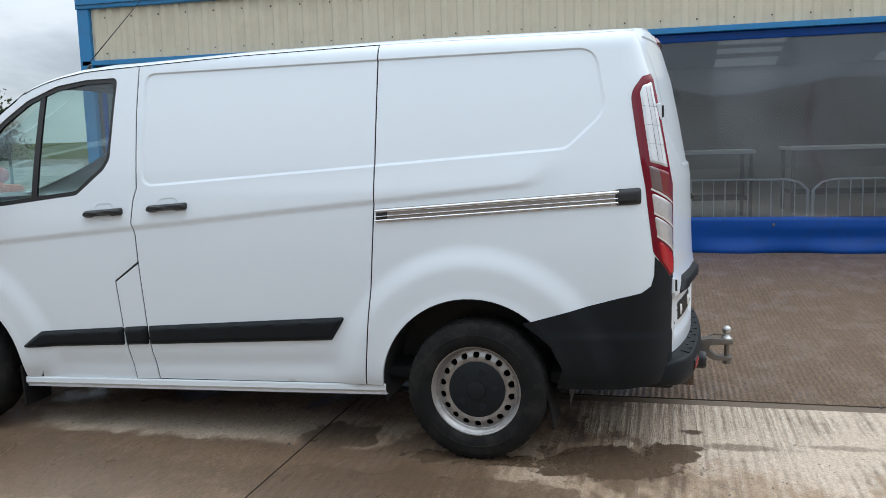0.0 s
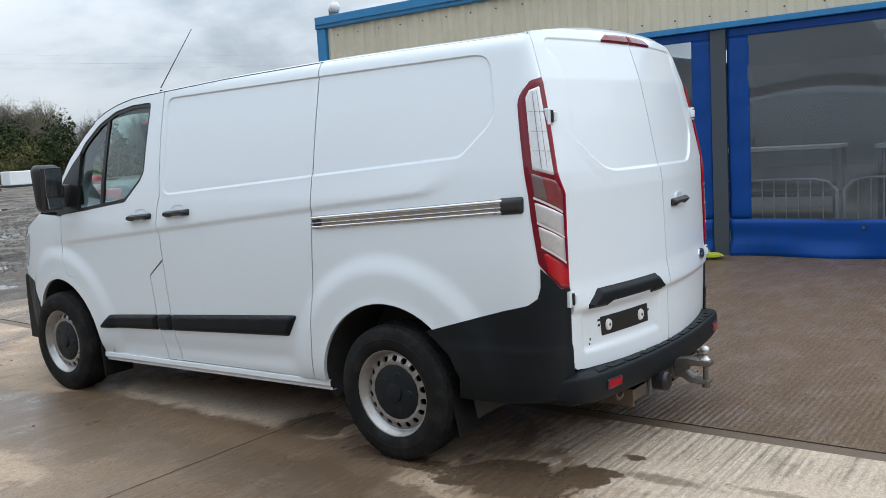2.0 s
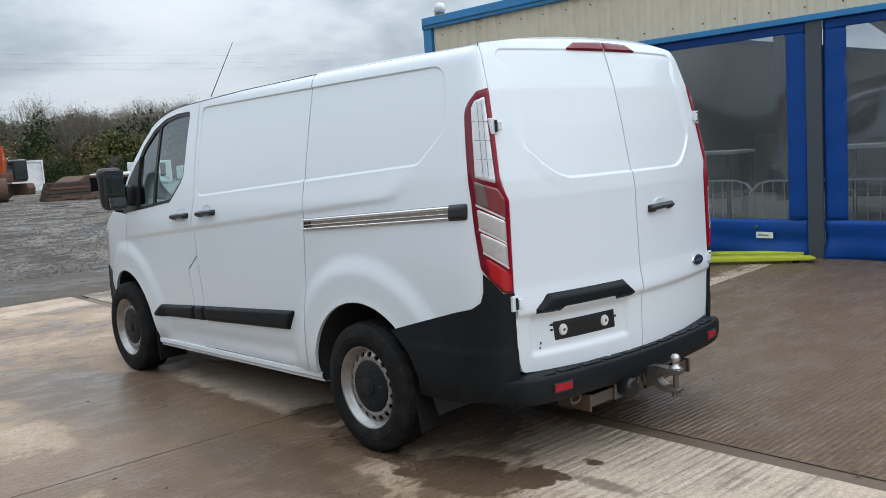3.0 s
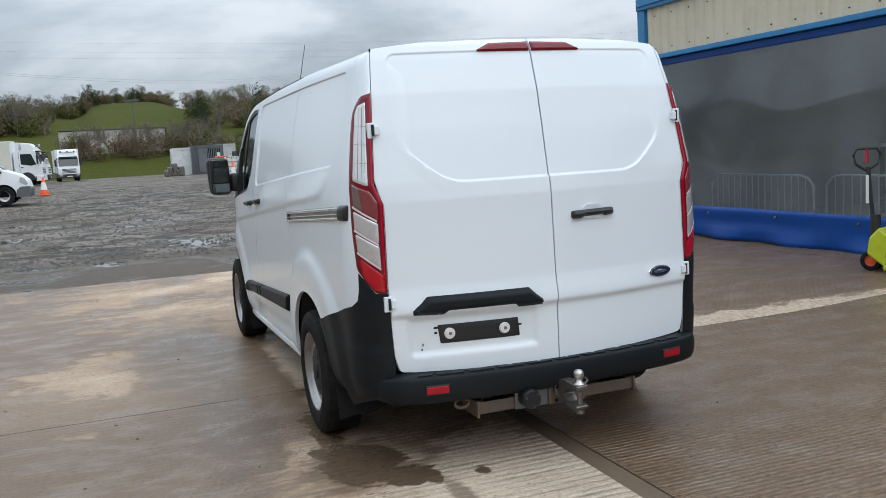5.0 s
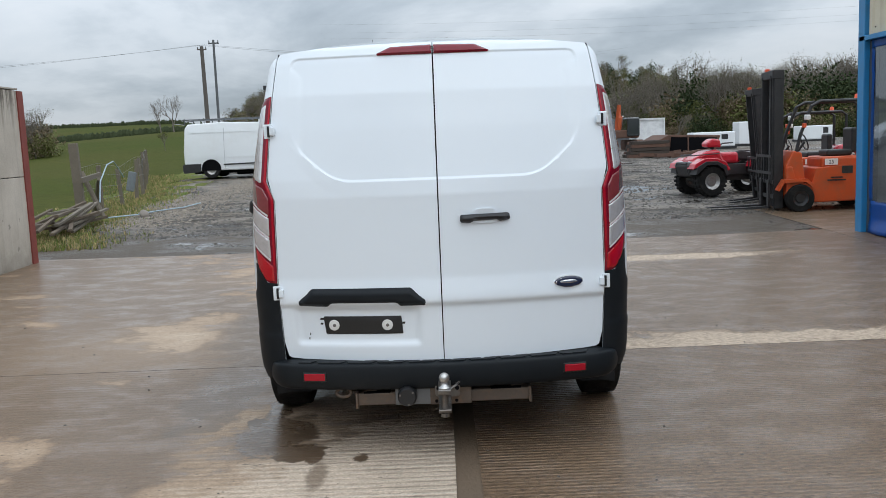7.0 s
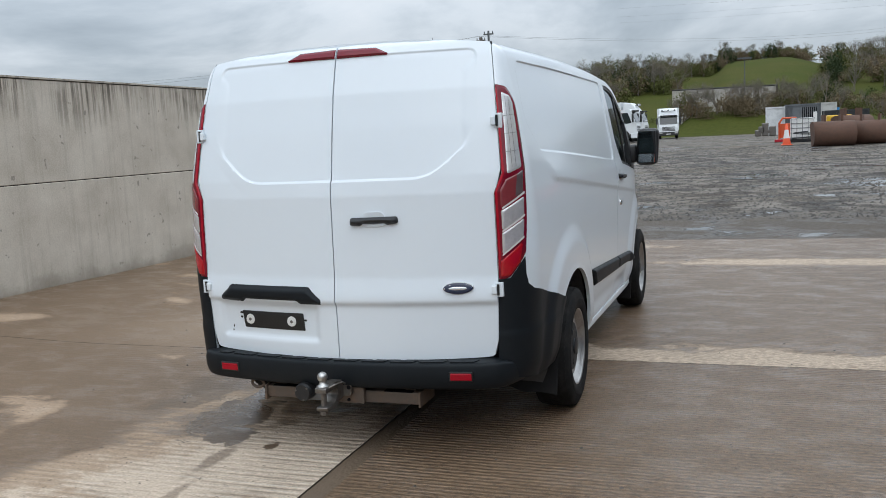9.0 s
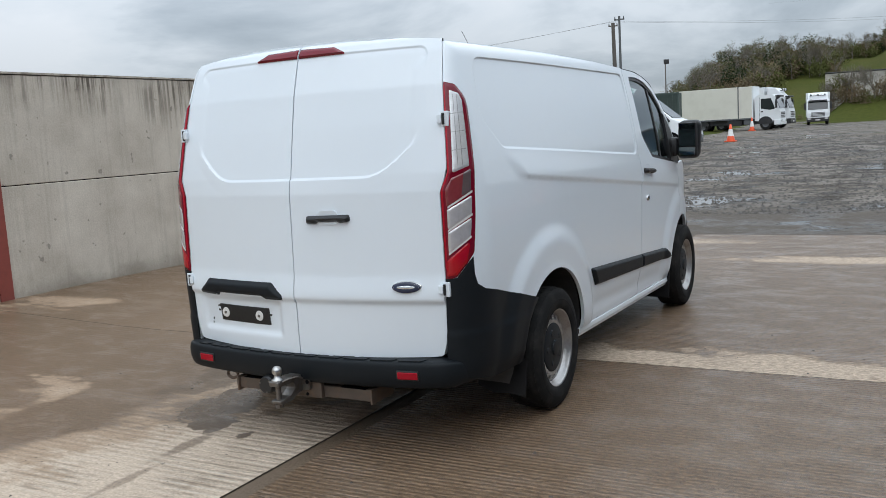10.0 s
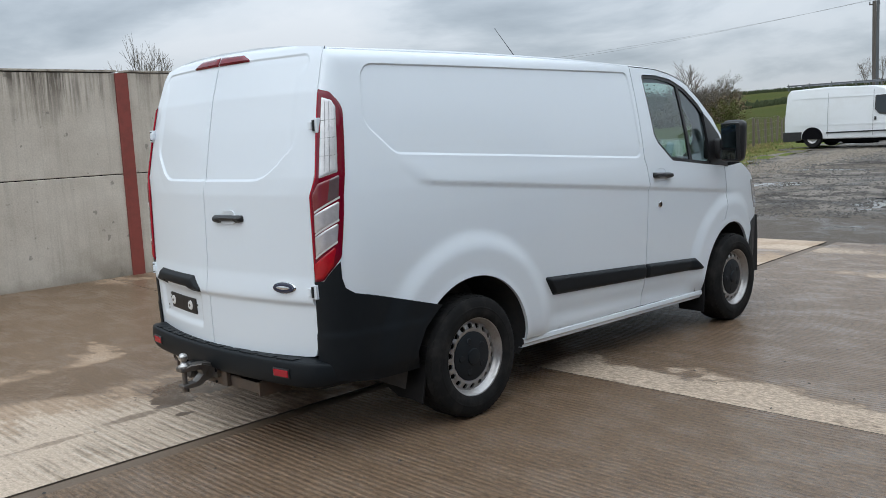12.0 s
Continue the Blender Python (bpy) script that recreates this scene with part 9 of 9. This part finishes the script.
def gather(name, pieces, mats, label, category, kind="stuff"):
    """pieces: (mesh data, x, y, z, scale, turn)."""
    Vs, Fs, Ks = [], [], []
    n = 0
    for (V, F, K), x, y, z, s, a in pieces:
        R = np.array([[math.cos(a), -math.sin(a), 0], [math.sin(a), math.cos(a), 0], [0, 0, 1]])
        Vs.append((V * s) @ R.T + np.array([x, y, z]))
        Fs.append(F + n)
        Ks.append(K)
        n += len(V)
    V, F, K = np.concatenate(Vs), np.concatenate(Fs), np.concatenate(Ks)
    me = bpy.data.meshes.new(name)
    me.vertices.add(len(V))
    me.vertices.foreach_set("co", V.ravel())
    me.loops.add(len(F) * 3)
    me.loops.foreach_set("vertex_index", F.ravel().astype(np.int32))
    me.polygons.add(len(F))
    me.polygons.foreach_set("loop_start", np.arange(0, len(F) * 3, 3, dtype=np.int32))
    me.polygons.foreach_set("material_index", K.astype(np.int32))
    for m in mats:
        me.materials.append(m)
    me.update(calc_edges=True)
    return tagged(new(name, me), label, category, kind=kind)


TREES = [tree_mesh(100 + i, 1.0, lf, sp_, cd, dp) for i, (lf, sp_, cd, dp) in enumerate(((7, 0.29, 0.013, 4), (2, 0.27, 0.008, 5), (0, 0.27, 0.006, 5), (7, 0.28, 0.013, 4), (2, 0.28, 0.008, 5), (0, 0.26, 0.006, 5)))]
BUSH = [bush_mesh(40 + i, 0.9, 1.0, 900, 0.050, 1 + i % 2) for i in range(4)]
DARKB = [bush_mesh(60 + i, 0.5, 1.0, 700, 0.046, 3) for i in range(2)]
FARBUSH = [bush_mesh(80 + i, 0.9, 1.0, 420, 0.075, 1 + i % 2) for i in range(4)]
TM = [BARK, LEAF, BUDS, EVER]
wr = random.Random(21)


def polar(az, d):
    return d * math.sin(radians(az)), d * math.cos(radians(az))


def wood(n, az0, az1, d0, d1, h0, h1, bush=0.5, dark=0.12, tall=None):
    out = []
    for _ in range(n):
        x, y = polar(wr.uniform(az0, az1), wr.uniform(d0, d1))
        z = float(terrain(x, y)) - 0.2
        if wr.random() < dark:
            h = wr.uniform(h0, h1) * 0.6
            out.append((DARKB[wr.randrange(2)], x, y, z, h, wr.uniform(0, 6.28)))
        elif wr.random() < bush:
            h = wr.uniform(h0, h1) * 0.46
            out.append(((FARBUSH if d0 > 140 else BUSH)[wr.randrange(4)], x, y, z, h, wr.uniform(0, 6.28)))
        else:
            h = wr.uniform(h0, h1)
            out.append((TREES[wr.choice((1, 2, 2, 4, 5, 5)) if d0 < 140 else wr.choice((0, 1, 3, 4))], x, y, z, h, wr.uniform(0, 6.28)))
    return out


gather("woodland", wood(70, 11.5, 19, 100, 135, 8.5, 12.0, 0.3, 0.15) + wood(150, 16.0, 28.5, 100, 122, 9.5, 12.5, 0.08, 0.02) + wood(130, 15.5, 28.5, 91, 99, 7.0, 10.5, 0.85, 0.22) + wood(60, 28, 48, 95, 122, 8.0, 11.0, 0.3, 0.1) + wood(70, 12.0, 28, 86, 92, 2.8, 5.0, 0.85, 0.3), TM, "mixed budding wood along the yard's far side", "woodland")
gather("hill_woodland", wood(150, 4.5, 16, 165, 225, 5, 9, 0.55, 0.12) + wood(45, 4, 8.5, 118, 150, 4.0, 7.0, 0.55, 0.2) + wood(40, 13, 17, 118, 150, 4.0, 7.0, 0.55, 0.25) + wood(25, 10.5, 13.5, 108, 116, 5.0, 7.0, 0.2, 0.75) + wood(120, 5, 30, 225, 250, 4, 8, 0.6, 0.05), TM, "scrub and bare trees on the green hill", "woodland")
gather("ridge_trees", wood(170, -13.5, -7.5, 160, 215, 6.0, 9.5, 0.62, 0.08) + wood(110, -7.5, -4.0, 182, 225, 6.0, 9.0, 0.7, 0.06) + wood(80, -4, -1.0, 212, 238, 4.5, 7.5, 0.75, 0.05) + wood(130, -2, 3.6, 228, 241, 3.0, 6.0, 0.8, 0.05) + wood(25, 4.5, 7, 232, 246, 2.5, 4.5, 0.8, 0.03) + wood(30, -7, 8, 118, 150, 1.2, 2.4, 0.9, 0.05), TM, "budding trees along the ridge behind the lorries", "woodland")
gather("bank_scrub", wood(60, -4.0, 4.5, 88, 92, 2.6, 5.2, 0.35, 0.0), TM, "bare scrub in front of the pale shed", "scrub")

def hedge_row(name, az0, az1, d, sway, step, h0, h1, wide, label):
    """A clipped hedge far off: a long ragged bank of foliage, bumpy on top and along its faces."""
    hr = random.Random(len(label))
    n = int((az1 - az0) / step)
    V, F = [], []
    for k in range(n + 1):
        x, y = polar(az0 + step * k, d + sway * math.sin(k * step * 1.4))
        ux, uy = x / d, y / d
        g = float(terrain(x, y)) - 0.3
        h = hr.uniform(h0, h1) * (1.35 if hr.random() < 0.06 else 1.0) + 0.3
        for off, z in ((-wide, 0.0), (-wide * hr.uniform(0.75, 1.1), h * hr.uniform(0.45, 0.6)), (-wide * hr.uniform(0.4, 0.7), h * hr.uniform(0.85, 1.0)), (wide * hr.uniform(-0.2, 0.2), h), (wide * 0.7, h * 0.8), (wide, 0.0)):
            V.append((x + ux * off, y + uy * off, g + z))
    for k in range(n):
        for c in range(5):
            F.append((k * 6 + c, k * 6 + c + 1, k * 6 + c + 7, k * 6 + c + 6))
    tagged(mesh_ob(name, V, F, mat("hedge_leaves", (0.045, 0.055, 0.028), 0.95, var=0.5, scale=1.2, fine=7.0, spec=0.05)), label, "hedge", kind="stuff")


hedge_row("field_hedge", -31, -12.3, 131.5, 0.0, 0.09, 0.75, 1.15, 0.7, "dark clipped hedge along the crest of the field")
hedge_row("far_hedge", -34, -14, 500, 10.0, 0.045, 1.2, 2.4, 1.6, "dark hedge line on the distant fields")
gather("wall_end_scrub", wood(26, -38, -31, 62, 80, 2.0, 4.2, 0.6, 0.2) + wood(46, -31.5, -25.2, 74, 86, 4.0, 6.0, 0.5, 0.3), TM, "scrub and small bare trees in the field corner", "scrub")


def lone_tree(az, d, h, seed, leafy, label, depth=4, slim=1.0):
    x, y = polar(az, d)
    x, y = x + 3.5, y - 3.5
    t = tree_mesh(seed, 1.0, leafy, 0.30 if depth == 4 else 0.22, 0.03, depth)
    o = thing("tree", pose(x, y, float(terrain(x, y)) - 0.2), label, "tree")
    V, F, K = t
    if depth > 4:
        V = V * np.array([slim, slim, 1.0]) / V[:, 2].max()
    mesh_ob("trunk", V * h, F[K == 0].tolist(), BARK, o)
    if leafy:
        mesh_ob("crown", V * h, F[K != 0].tolist(), LEAF, o)


lone_tree(-62.7, 60, 8.6, 301, 0, "bare winter tree standing behind the wall", 5, 0.6)
lone_tree(-29.7, 85, 7.2, 302, 0, "bare tree in the field hedge")
lone_tree(-28.9, 84, 7.0, 303, 0, "bare tree with ivy in the field hedge")
lone_tree(-18.5, 120, 5.3, 304, 0, "bare tree beyond the field", 5, 0.8)
lone_tree(-19.3, 118, 4.6, 305, 0, "small bare tree beyond the field", 5, 0.8)
lone_tree(-20.2, 75, 2.4, 306, 3, "small round bush in the field")
lone_tree(-12.2, 90, 5.0, 307, 3, "dark young tree beside the lamp")
